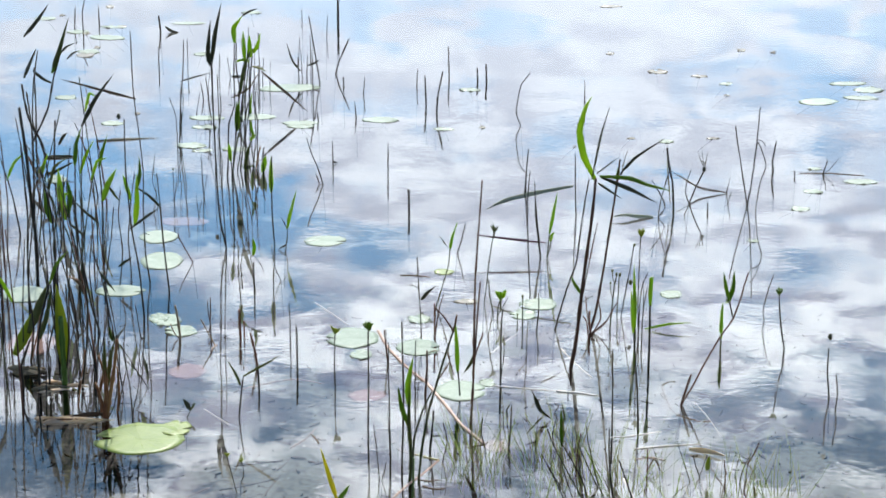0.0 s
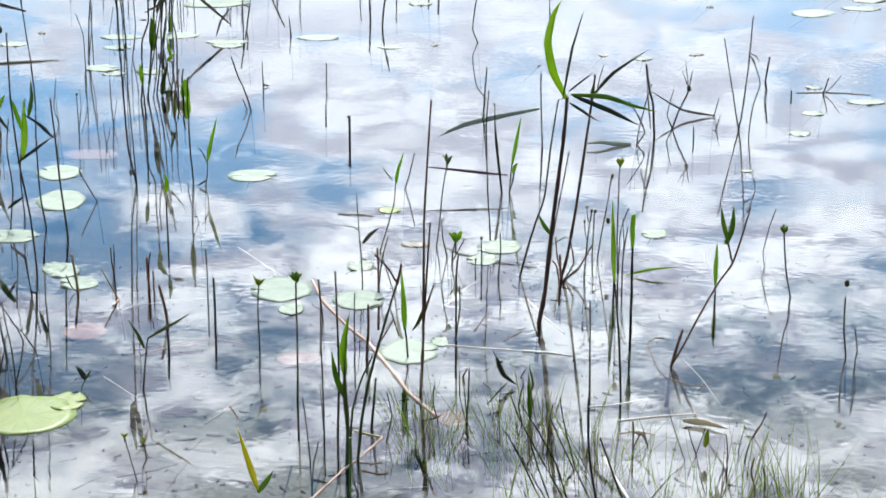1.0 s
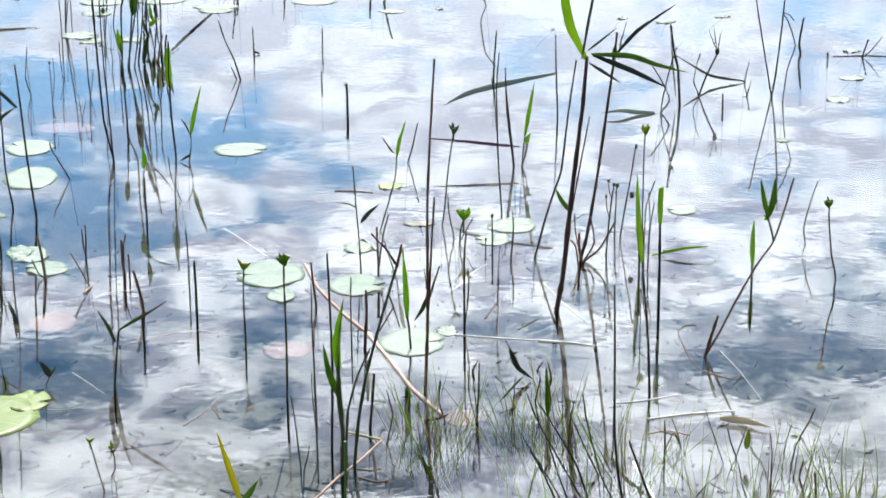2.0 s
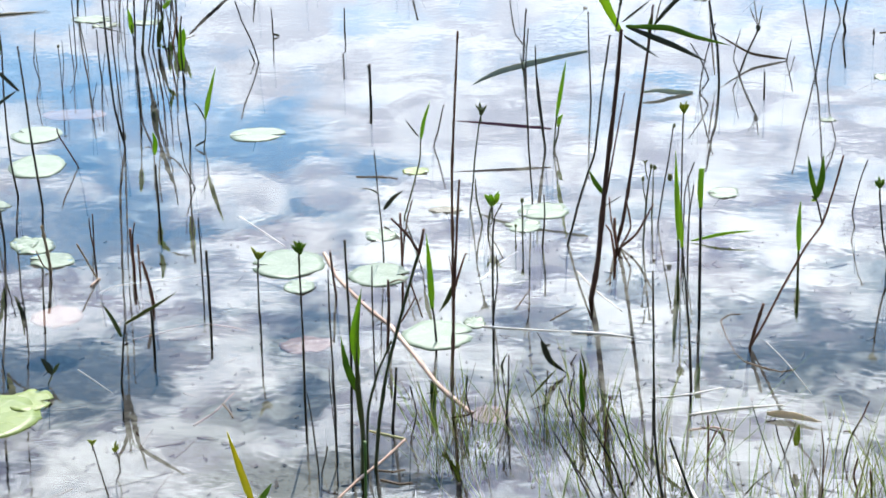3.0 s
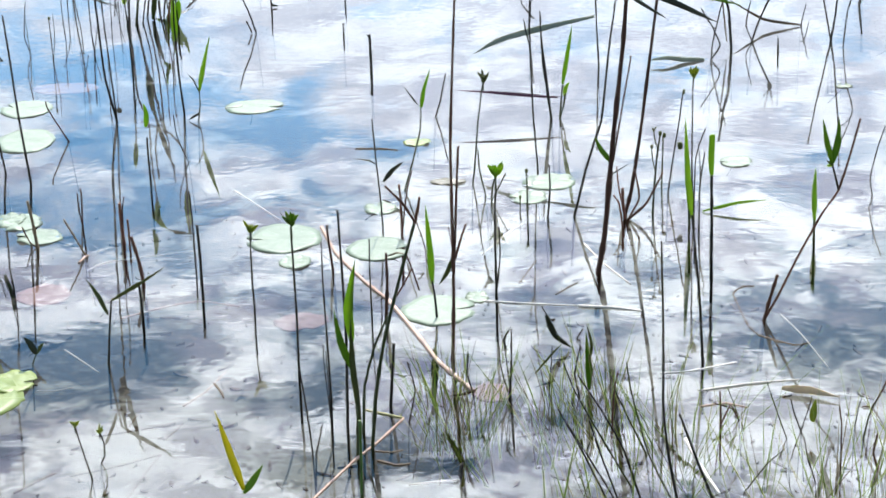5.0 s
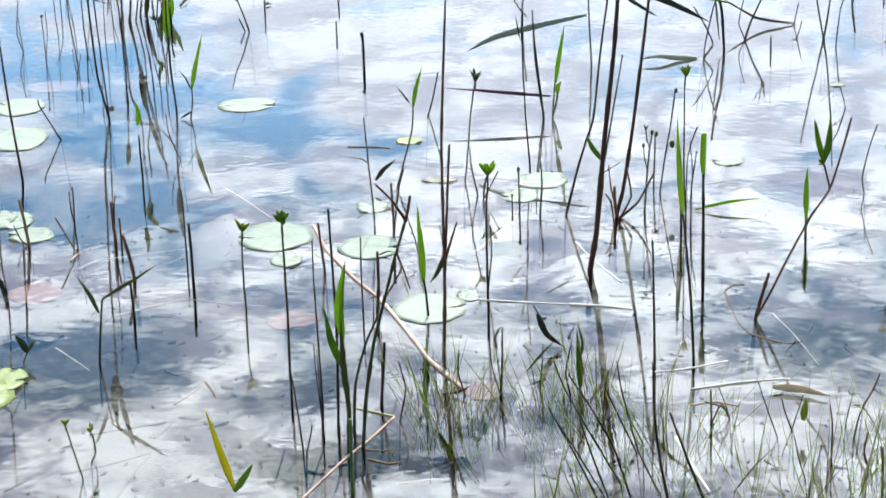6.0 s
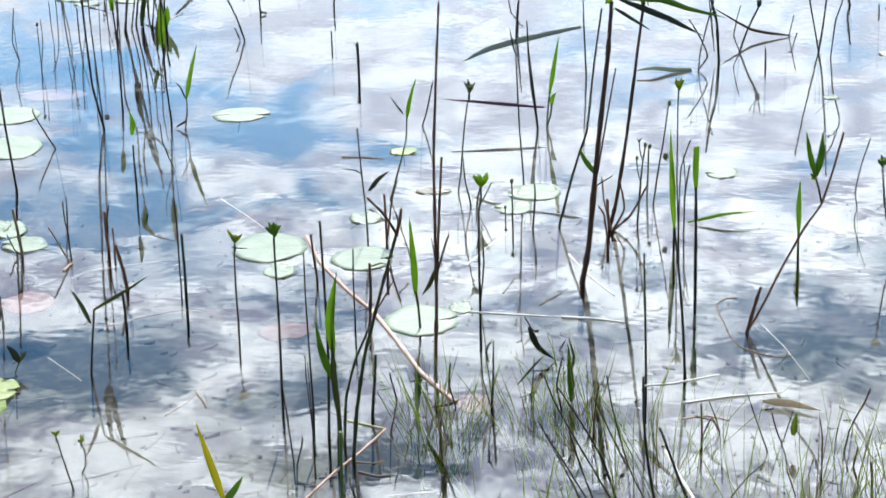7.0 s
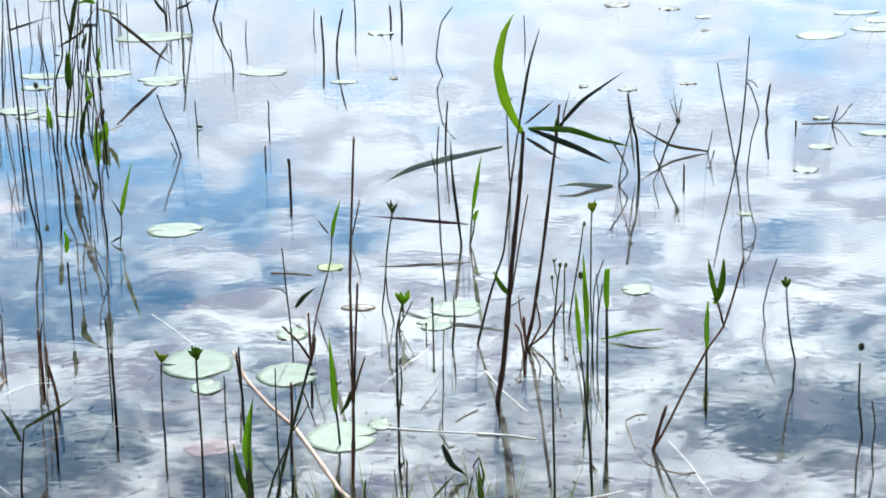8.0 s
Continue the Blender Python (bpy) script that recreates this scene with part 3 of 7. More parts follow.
stem(p, "olive", 0.00092, 0.00069, (0, 0, 0), (0.0029, 0.0004, 0.0199), (0.0069, 0.0014, 0.063), (0.0111, 0.0021, 0.0935), (0.0138, 0.0024, 0.1086))
rosette(p, "olive", 0.01183, (0.0139, 0.0025, 0.1128))
p = plant("flower_stalk", 0.0984, 2.6166, "slender olive green water stalk with a bare tip in the water", "water plant stalks")
stem(p, "olive", 0.00091, 0.00068, (0, 0, 0), (-0.0058, -0.0014, 0.0292), (-0.007, -0.0025, 0.053))
p = plant("flower_stalk", 0.1037, 2.5994, "short olive green water stalk with a small flower head", "water plant stalks")
stem(p, "olive", 0.00090, 0.00090, (0, 0, 0), (0.0015, -0.0018, 0.0167), (0.0046, -0.0032, 0.0293))
rosette(p, "bright", 0.01854, (0.0047, -0.0037, 0.0344))
stem(p, "olive", 0.00068, 0.00068, (0, 0, 0), (0.0096, -0.0021, 0.0196), (0.0156, -0.0035, 0.0322))
p = plant("flower_stalk", 0.1396, 2.5733, "short olive green water stalk with a small bud", "water plant stalks")
stem(p, "olive", 0.00090, 0.00067, (0, 0, 0), (0, 0.0027, 0.0296), (-0.0003, 0.0037, 0.0414))
bud(p, "olive", 0.00459, (-0.0003, 0.0036, 0.0402))
p = plant("flower_stalk", 0.1590, 2.5474, "slender dark water stalk with a bare tip in the water", "water plant stalks")
stem(p, "dark", 0.00111, 0.00067, (0, 0, 0), (0.0027, -0.0002, 0.0333), (0.0019, -0.0004, 0.0574))
p = plant("flower_stalk", 0.1323, 2.5772, "short olive green water stalk with a small bud", "water plant stalks")
stem(p, "olive", 0.00067, 0.00067, (0, 0, 0), (0.0002, 0.0006, 0.0108))
bud(p, "olive", 0.00345, (0.0002, 0.0006, 0.012))
p = plant("flower_stalk", 0.3045, 2.5347, "slender dark water stalk with a small flower head", "water plant stalks")
stem(p, "dark", 0.00088, 0.00066, (0, 0, 0), (-0.0016, 0.0047, 0.0495), (-0.0009, 0.009, 0.0956), (-0.0003, 0.0127, 0.1355))
rosette(p, "yellow", 0.01245, (0.0003, 0.0136, 0.1456))
stem(p, "dark", 0.00066, 0.00066, (0, 0, 0), (0.0018, 0.0052, 0.0552), (0.0052, 0.0068, 0.0724), (0.012, 0.0085, 0.0906))
p = plant("flower_stalk", 0.3079, 2.5186, "slender dark water stalk with a bare tip in the water", "water plant stalks")
stem(p, "dark", 0.00088, 0.00066, (0, 0, 0), (0.001, 0.002, 0.0382), (0.0059, 0.0038, 0.073))
stem(p, "dark", 0.00066, 0.00044, (0, 0, 0), (0.0015, 0.0029, 0.0557), (-0.0008, 0.0044, 0.0848))
p = plant("flower_stalk", 0.2848, 2.6016, "slender dark water stalk with a small bud", "water plant stalks")
stem(p, "dark", 0.00090, 0.00068, (0, 0, 0), (0.0048, 0.0034, 0.0325), (0.012, 0.0077, 0.0735), (0.0167, 0.0113, 0.1084))
bud(p, "olive", 0.00464, (0.0173, 0.0112, 0.1067))
bud(p, "olive", 0.00696, (0.013, 0.0054, 0.0511))
p = plant("flower_stalk", 0.2645, 2.5494, "slender olive green water stalk with a small flower head", "water plant stalks")
stem(p, "olive", 0.00111, 0.00067, (0, 0, 0), (0.0027, -0.001, 0.0415), (0.0048, -0.0016, 0.0656), (0.0075, -0.0021, 0.0835))
bud(p, "olive", 0.00455, (0.0075, -0.0021, 0.0853))
stem(p, "olive", 0.00067, 0.00044, (0.0032, -0.0011, 0.0445), (-0.0003, -0.0015, 0.0597), (-0.0009, -0.0018, 0.0706))
bud(p, "olive", 0.00398, (-0.0009, -0.0018, 0.0718))
stem(p, "olive", 0.00067, 0.00044, (0.0053, -0.0017, 0.0686), (0.0025, -0.0019, 0.0777), (0.0013, -0.0022, 0.0885))
rosette(p, "olive", 0.00512, (0.0013, -0.0022, 0.0897))
p = plant("flower_stalk", 0.2808, 2.6272, "slender olive green water stalk with a small bud", "water plant stalks")
stem(p, "olive", 0.00091, 0.00068, (0, 0, 0), (0.0013, 0.0022, 0.0302), (0.0019, 0.0041, 0.0554))
bud(p, "olive", 0.00468, (0.0031, 0.004, 0.0542))
p = plant("reed", 0.2389, 2.5357, "slender brown reed stalk without leaves standing in water", "reeds in the pond")
stem(p, "brown", 0.00155, 0.00088, (0, 0, 0), (0.0181, -0.0002, 0.0164), (0.0349, -0.0006, 0.049))
stem(p, "brown", 0.00110, 0.00088, (0, 0, 0), (0.0113, -0.0003, 0.0227), (0.0068, -0.0007, 0.053))
stem(p, "red", 0.00155, 0.00132, (-0.0034, 0, 0.001), (-0.0051, -0.0002, 0.0172), (-0.0056, -0.0005, 0.0341))
p = plant("reed", 0.2318, 2.5174, "short reddish reed stalk without leaves standing in water", "reeds in the pond")
stem(p, "red", 0.00110, 0.00088, (0, 0, 0), (-0.0031, 0.0025, 0.0232), (-0.0086, 0.0035, 0.032))
p = plant("reed", 0.2976, 2.5117, "slender olive green reed stalk with bright green leaves standing in water", "reeds in the pond")
blade(p, "bright", 0.00561, (0, 0.0015, 0.0162), (-0.0031, -0.0035, 0.0669), (-0.0051, -0.0087, 0.1167))
stem(p, "olive", 0.00131, 0.00109, (0, 0, 0), (0, 0.0011, 0.0116), (-0.0005, 0.0015, 0.0162))
blade(p, "bright", 0.00337, (0.0012, 0.0038, 0.0404), (-0.0014, 0.0023, 0.0707), (-0.0023, -0.0003, 0.0893))
p = plant("reed", 0.2756, 2.1844, "tall dark reed stalk with bright green leaves standing in water", "reeds in the pond")
stem(p, "dark", 0.00135, 0.00077, (0, 0, 0), (-0.0029, -0.0036, 0.0551), (-0.0076, -0.0072, 0.1092), (-0.011, -0.0093, 0.1411))
blade(p, "bright", 0.00444, (-0.0109, -0.0092, 0.1384), (-0.013, -0.0039, 0.1698), (-0.0146, 0.0016, 0.1972))
p = plant("reed", 0.3101, 2.4274, "slender dark reed stalk with bright green leaves standing in water", "reeds in the pond")
stem(p, "dark", 0.00170, 0.00127, (0, 0, 0), (0.0001, -0.0005, 0.0322), (-0.0005, -0.0013, 0.0843))
blade(p, "bright", 0.00652, (-0.0005, -0.0013, 0.0832), (-0.0011, -0.0003, 0.1039), (-0.0002, 0.0008, 0.1244), blunt=True)
p = plant("leaf", 0.3150, 2.5482, "loose pale green reed leaf trailing at the water surface", "")
blade(p, "bright", 0.00330, (0, -0.0001, 0.0012), (0.034, -0.0003, 0.0087), (0.067, -0.0003, 0.0112))
p = plant("reed", 0.3402, 2.2705, "tall brown reed stalk with bright green leaves standing in water", "reeds in the pond")
stem(p, "brown", 0.00179, 0.00139, (0, 0, 0), (0.0056, -0.0006, 0.0233), (0.0117, -0.0012, 0.0454))
stem(p, "brown", 0.00120, 0.00100, (0, 0, 0), (0.0132, -0.0007, 0.0259), (0.029, -0.0017, 0.0613), (0.0491, -0.0028, 0.1017), (0.0634, -0.0034, 0.1239), (0.0723, -0.0042, 0.1547), (0.0809, -0.0052, 0.1914))
stem(p, "dark", 0.00100, 0.00080, (0.0639, -0.0034, 0.1244), (0.0604, -0.0038, 0.139), (0.0575, -0.0041, 0.1498))
blade(p, "green", 0.00511, (0.0575, -0.0041, 0.1498), (0.0516, -0.0063, 0.1719), (0.0477, -0.0085, 0.1936))
blade(p, "green", 0.00613, (0.058, -0.0041, 0.1509), (0.062, -0.0037, 0.1706), (0.0629, -0.0034, 0.1925))
blade(p, "olive", 0.00307, (0.0586, -0.004, 0.1487), (0.0525, -0.0038, 0.1531))
blade(p, "bright", 0.00358, (0.0585, -0.0041, 0.1498), (0.0528, -0.0028, 0.1474))
p = plant("reed", 0.4147, 2.4677, "slender olive green reed stalk with bright green leaves standing in water", "reeds in the pond")
stem(p, "olive", 0.00129, 0.00108, (0, 0, 0), (0.0002, 0.0008, 0.0186))
blade(p, "bright", 0.00552, (0.0003, 0.0007, 0.0157), (0.0006, 0.0081, 0.0453), (0.0028, 0.0152, 0.0672))
p = plant("flower_stalk", 0.5000, 2.4446, "slender dark water stalk with a small flower head", "water plant stalks")
stem(p, "dark", 0.00112, 0.00089, (0, 0, 0), (0.0015, 0.0011, 0.0119), (-0.0035, 0.0032, 0.0359), (-0.0063, 0.0053, 0.0598), (-0.0085, 0.0076, 0.0864))
rosette(p, "green", 0.01260, (-0.008, 0.0083, 0.094))
p = plant("flower_stalk", 0.4911, 2.5793, "slender dark water stalk with a bare tip in the water", "water plant stalks")
stem(p, "dark", 0.00070, 0.00070, (0, 0, 0), (-0.0026, 0.0021, 0.0167), (0.0043, 0.0058, 0.0473), (0.0124, 0.0088, 0.0715))
p = plant("flower_stalk", 0.5416, 2.2937, "slender dark water stalk with a small bud", "water plant stalks")
stem(p, "dark", 0.00116, 0.00093, (0, 0, 0), (-0.004, 0.0014, 0.0336), (-0.004, 0.003, 0.0712))
bud(p, "dark", 0.00713, (-0.003, 0.0037, 0.0874))
p = plant("flower_stalk", 0.5436, 2.2538, "slender dark water stalk with a bare tip in the water", "water plant stalks")
stem(p, "dark", 0.00091, 0.00069, (0, 0, 0), (0.0016, -0.0021, 0.0263), (-0.0026, -0.0041, 0.0526))
p = plant("flower_stalk", 0.4366, 3.1213, "slender dark water stalk with a small bud", "water plant stalks")
stem(p, "dark", 0.00139, 0.00112, (0, 0, 0), (0.0085, 0.0022, 0.0246), (0.0226, 0.0049, 0.0549))
bud(p, "dark", 0.00787, (0.0232, 0.0053, 0.0592))
blade(p, "tan", 0.00143, (0.0232, 0.0054, 0.0606), (0.0171, 0.0104, 0.0741), (0.0125, 0.0153, 0.0876))
blade(p, "tan", 0.00143, (0.0232, 0.0054, 0.0606), (0.0207, 0.0111, 0.0775), (0.0182, 0.0171, 0.098))
blade(p, "tan", 0.00143, (0.0239, 0.0054, 0.0606), (0.0267, 0.0075, 0.0785), (0.0296, 0.009, 0.0891))
stem(p, "dark", 0.00084, 0.00056, (0, 0.0001, 0.001), (-0.0072, 0.0018, 0.0199), (-0.0038, 0.0035, 0.0395), (0.0012, 0.0051, 0.0575))
p = plant("reed", 0.5318, 3.1146, "tall dark reed stalk without leaves standing in water", "reeds in the pond")
stem(p, "dark", 0.00139, 0.00084, (0, 0, 0), (0.0051, 0.0017, 0.0323), (0.0111, 0.0049, 0.0943), (0.0154, 0.0087, 0.1664))
stem(p, "dark", 0.00111, 0.00084, (0, 0, 0), (-0.0094, 0.0027, 0.051), (-0.0188, 0.0053, 0.1022), (-0.0243, 0.007, 0.1349))
stem(p, "dark", 0.00084, 0.00056, (0.0136, 0.0059, 0.1124), (0.0215, 0.0057, 0.1086), (0.0266, 0.0053, 0.1012))
p = plant("reed", 0.5426, 3.0892, "slender dark reed stalk without leaves standing in water", "reeds in the pond")
stem(p, "dark", 0.00083, 0.00083, (0, 0, 0), (0.004, -0.0031, 0.0455), (0.0127, -0.0053, 0.0784), (0.0031, -0.0074, 0.1093), (-0.0058, -0.0084, 0.1243))
p = plant("reed", 0.6004, 3.3028, "slender dark reed stalk without leaves standing in water", "reeds in the pond")
stem(p, "dark", 0.00176, 0.00118, (0, 0, 0), (-0.0025, 0.0013, 0.0154), (0.0029, 0.0042, 0.052))
p = plant("reed", 0.6325, 3.2705, "short dark reed stalk without leaves standing in water", "reeds in the pond")
stem(p, "dark", 0.00117, 0.00117, (0, 0, 0), (-0.0003, 0.0002, 0.0109))
p = plant("reed", 0.6823, 3.2817, "short dark reed stalk without leaves standing in water", "reeds in the pond")
stem(p, "dark", 0.00117, 0.00088, (0, 0, 0), (0.007, -0.0014, 0.0269))
stem(p, "dark", 0.00088, 0.00058, (0, 0, 0), (0.0123, -0.0006, 0.0109), (0.0256, -0.0015, 0.0296))
p = plant("reed", 0.4076, 3.0876, "slender dark reed stalk with tan leaves standing in water", "reeds in the pond")
stem(p, "dark", 0.00166, 0.00138, (0, 0, 0), (-0.0039, -0.0051, 0.05), (-0.0099, -0.0074, 0.073), (-0.0156, -0.0112, 0.1108))
blade(p, "tan", 0.00212, (-0.0059, -0.0012, 0.0117), (-0.0102, 0.0027, 0.0551), (-0.0146, 0.0062, 0.1018))
p = plant("reed", 0.3789, 3.0523, "slender dark reed stalk with grey-green leaves standing in water", "reeds in the pond")
stem(p, "dark", 0.00109, 0.00082, (0, 0, 0), (0.0113, 0.0021, 0.0168), (0.0029, 0.0047, 0.0382), (-0.011, 0.0075, 0.0618))
blade(p, "grey", 0.00560, (-0.0077, 0, 0.001), (-0.0326, -0.0046, 0.0031), (-0.054, -0.0091, 0.0074), (-0.0788, -0.0143, 0.006))
stem(p, "dark", 0.00082, 0.00082, (0, 0, 0), (0.0029, 0.0028, 0.0226), (0.0113, 0.0071, 0.0577), (0.0197, 0.0105, 0.0857))
p = plant("reed", 0.5045, 3.1786, "short dark reed stalk with brown leaves standing in water", "reeds in the pond")
stem(p, "dark", 0.00085, 0.00057, (0, 0, 0), (0.0062, 0.002, 0.0274))
blade(p, "brown", 0.00364, (0.0019, 0, 0.001), (-0.0463, -0.0017, 0.0108), (-0.0975, -0.0018, 0.0424))
p = plant("reed", 0.4619, 3.0727, "short dark reed stalk without leaves standing in water", "reeds in the pond")
stem(p, "dark", 0.00137, 0.00082, (0, 0, 0), (-0.0005, -0.0016, 0.0191))
p = plant("reed", 0.4946, 3.1150, "short dark reed stalk without leaves standing in water", "reeds in the pond")
stem(p, "dark", 0.00084, 0.00056, (0, 0, 0), (0.0045, 0, 0.001), (0.0101, -0.0012, 0.0242))
p = plant("reed", 0.1745, 3.5725, "slender dark reed stalk without leaves standing in water", "reeds in the pond")
stem(p, "dark", 0.00095, 0.00095, (0, 0, 0), (-0.0085, 0.0016, 0.0249), (-0.0011, 0.0048, 0.0739), (0.0162, 0.0064, 0.0979))
p = plant("reed", 0.3020, 3.7434, "short dark reed stalk without leaves standing in water", "reeds in the pond")
stem(p, "dark", 0.00099, 0.00066, (0, 0, 0), (-0.0013, 0.0035, 0.0383))
p = plant("reed", 0.1690, 3.2075, "slender dark reed stalk without leaves standing in water", "reeds in the pond")
stem(p, "dark", 0.00143, 0.00086, (0, 0, 0), (0.0011, -0.0034, 0.0317), (0.0038, -0.0075, 0.071))
p = plant("reed", 0.2447, 3.0444, "slender dark reed stalk without leaves standing in water", "reeds in the pond")
stem(p, "dark", 0.00109, 0.00082, (0, 0, 0), (-0.0023, 0.0016, 0.0582), (-0.0033, 0.003, 0.1085))
p = plant("reed", -0.0268, 3.0784, "dark broken reed stalk stub standing in water", "reeds in the pond")
stem(p, "dark", 0.00165, 0.00150, (0, 0, 0), (-0.0001, 0, 0.0214), (-0.0004, 0, 0.0390))
blade(p, "dark", 0.00210, (-0.0004, 0, 0.0330), (-0.0036, 0, 0.0390))
p = plant("reed", -0.0628, 3.2007, "short dark reed stalk without leaves standing in water", "reeds in the pond")
stem(p, "dark", 0.00114, 0.00085, (0, 0, 0), (0, -0.0007, 0.0179))
p = plant("reed", -0.0649, 3.3599, "short dark reed stalk without leaves standing in water", "reeds in the pond")
stem(p, "dark", 0.00119, 0.00060, (0, 0, 0), (0.0004, 0.0029, 0.031))
p = plant("reed", -0.1734, 3.2275, "slender dark reed stalk without leaves standing in water", "reeds in the pond")
stem(p, "dark", 0.00115, 0.00086, (0, 0, 0), (-0.0083, 0.0033, 0.0277), (-0.0196, 0.0064, 0.0538), (-0.0272, 0.0095, 0.0798))
stem(p, "dark", 0.00115, 0.00086, (-0.0055, 0, 0.001), (-0.0118, 0.002, 0.0166))
p = plant("reed", -0.1599, 3.3415, "short dark reed stalk with dark leaves standing in water", "reeds in the pond")
stem(p, "dark", 0.00118, 0.00059, (0, 0, 0), (-0.0011, 0.0001, 0.0396))
blade(p, "dark", 0.00304, (-0.0006, 0, 0.004), (0.0089, 0.0025, 0.001))
p = plant("reed", -0.1267, 3.6252, "short dark reed stalk without leaves standing in water", "reeds in the pond")
stem(p, "dark", 0.00128, 0.00064, (0, 0, 0), (-0.0025, -0.0015, 0.0327))
p = plant("reed", -0.1560, 3.8450, "short dark reed stalk without leaves standing in water", "reeds in the pond")
stem(p, "dark", 0.00135, 0.00101, (0, 0, 0), (-0.0009, -0.0016, 0.0165))
p = plant("reed", -0.2132, 3.8011, "slender dark reed stalk without leaves standing in water", "reeds in the pond")
stem(p, "dark", 0.00114, 0.00068, (0, 0, 0), (-0.0009, 0.002, 0.0829))
p = plant("reed", -0.1953, 3.6014, "short dark reed stalk without leaves standing in water", "reeds in the pond")
stem(p, "dark", 0.00127, 0.00095, (0, 0, 0), (-0.0022, -0.0019, 0.0175))
p = plant("flower_stalk", -0.3597, 2.8343, "short brown water stalk with a bare tip in the water", "water plant stalks")
stem(p, "brown", 0.00098, 0.00073, (0, 0, 0), (-0.0194, -0.0028, 0.0399), (-0.021, -0.0035, 0.0493))
p = plant("flower_stalk", -0.3257, 2.9464, "slender dark water stalk with a bare tip in the water", "water plant stalks")
stem(p, "dark", 0.00052, 0.00035, (0, 0, 0), (0.0021, -0.0008, 0.0343), (0.0014, -0.0013, 0.0582))
p = plant("reed", -0.4487, 3.1685, "slender dark reed stalk without leaves standing in water", "reeds in the pond")
stem(p, "dark", 0.00074, 0.00056, (0, 0, 0), (-0.0062, 0.0007, 0.0254), (-0.0011, 0.0018, 0.0681))
stem(p, "olive", 0.00056, 0.00037, (0, 0, 0), (-0.002, 0.0007, 0.0253), (-0.0029, 0.0013, 0.0468))
p = plant("reed", -0.4157, 3.1301, "slender dark reed stalk without leaves standing in water", "reeds in the pond")
stem(p, "dark", 0.00055, 0.00055, (0, 0, 0), (0.0001, -0.003, 0.0368), (-0.0002, -0.0044, 0.055))
bud(p, "olive", 0.00414, (0.0002, -0.0047, 0.0586))
stem(p, "dark", 0.00055, 0.00037, (0, 0, 0), (0.0049, -0.0029, 0.0366), (0.005, -0.0053, 0.0657))
p = plant("reed", -0.4126, 3.2247, "slender dark reed stalk without leaves standing in water", "reeds in the pond")
stem(p, "dark", 0.00056, 0.00056, (0, 0, 0), (-0.0013, -0.0032, 0.0304), (-0.0011, -0.0065, 0.0606))
p = plant("reed", -0.3689, 3.1602, "slender dark reed stalk without leaves standing in water", "reeds in the pond")
stem(p, "dark", 0.00092, 0.00074, (0, 0, 0), (-0.0022, 0.0026, 0.0283), (-0.003, 0.006, 0.0668))
stem(p, "dark", 0.00055, 0.00037, (0, 0, 0), (0.0038, 0.0022, 0.0246), (0.0061, 0.0035, 0.0385))
p = plant("reed", -0.3704, 3.0687, "short dark reed stalk without leaves standing in water", "reeds in the pond")
stem(p, "dark", 0.00054, 0.00036, (0, 0, 0), (-0.0018, -0.0008, 0.018), (-0.0025, -0.0015, 0.0337))
stem(p, "dark", 0.00054, 0.00036, (0, 0, 0), (0.0049, -0.0008, 0.0178), (0.0072, -0.0013, 0.0284))
p = plant("reed", -0.3554, 3.3191, "slender dark reed stalk without leaves standing in water", "reeds in the pond")
stem(p, "dark", 0.00058, 0.00039, (0, 0, 0), (-0.0008, 0.0025, 0.022), (0.0004, 0.0058, 0.0511))
p = plant("reed", -0.3305, 3.2967, "tall dark reed stalk with green leaves standing in water", "reeds in the pond")
stem(p, "dark", 0.00140, 0.00099, (0, 0, 0), (0.0067, 0.0065, 0.0666), (0.0139, 0.0138, 0.1415), (0.0086, 0.0175, 0.1788), (0.0097, 0.0217, 0.2231))
blade(p, "green", 0.00899, (0.0084, 0.0069, 0.0703), (0.0086, 0.0078, 0.0971), (0.0089, 0.0088, 0.1238))
blade(p, "olive", 0.00599, (0.0135, 0.0131, 0.134), (0.022, 0.0167, 0.1787), (0.0325, 0.0188, 0.2082))
p = plant("reed", -0.3309, 3.2870, "tall olive green reed stalk with brown leaves standing in water", "reeds in the pond")
stem(p, "olive", 0.00119, 0.00080, (0, 0, 0), (0.0097, 0.0003, 0.0558), (0.0207, 0.0005, 0.1095), (0.0298, 0.0008, 0.1701))
blade(p, "brown", 0.00374, (0.0016, 0.0006, 0.1328), (0.0319, 0.0033, 0.1504), (0.0521, 0.0061, 0.1834))
p = plant("reed", -0.3495, 3.6427, "slender dark reed stalk with olive green leaves standing in water", "reeds in the pond")
stem(p, "dark", 0.00140, 0.00110, (0, 0, 0), (0.0027, 0.0004, 0.0169))
blade(p, "olive", 0.00658, (0.0054, 0.0008, 0.0337), (0.0134, 0.0021, 0.0585))
p = plant("reed", -0.3395, 3.6567, "slender dark reed stalk with bright green leaves standing in water", "reeds in the pond")
stem(p, "dark", 0.00140, 0.00109, (0, 0, 0), (0.0058, 0.0016, 0.0548), (0.0166, 0.004, 0.1381))
blade(p, "bright", 0.00825, (0.0084, 0.0028, 0.0967), (0.0056, 0.0102, 0.1284), (0.0047, 0.0173, 0.1518))
p = plant("reed", -0.3252, 3.6467, "slender dark reed stalk with bright green leaves standing in water", "reeds in the pond")
blade(p, "brown", 0.00494, (0.0232, 0.0001, 0.0825), (0.0715, -0.0019, 0.0398), (0.1091, -0.004, 0.0055))
stem(p, "dark", 0.00140, 0.00109, (0, 0, 0), (0.0018, 0.0001, 0.0408), (0.0058, 0.0002, 0.0913), (0.0095, 0.0002, 0.1247))
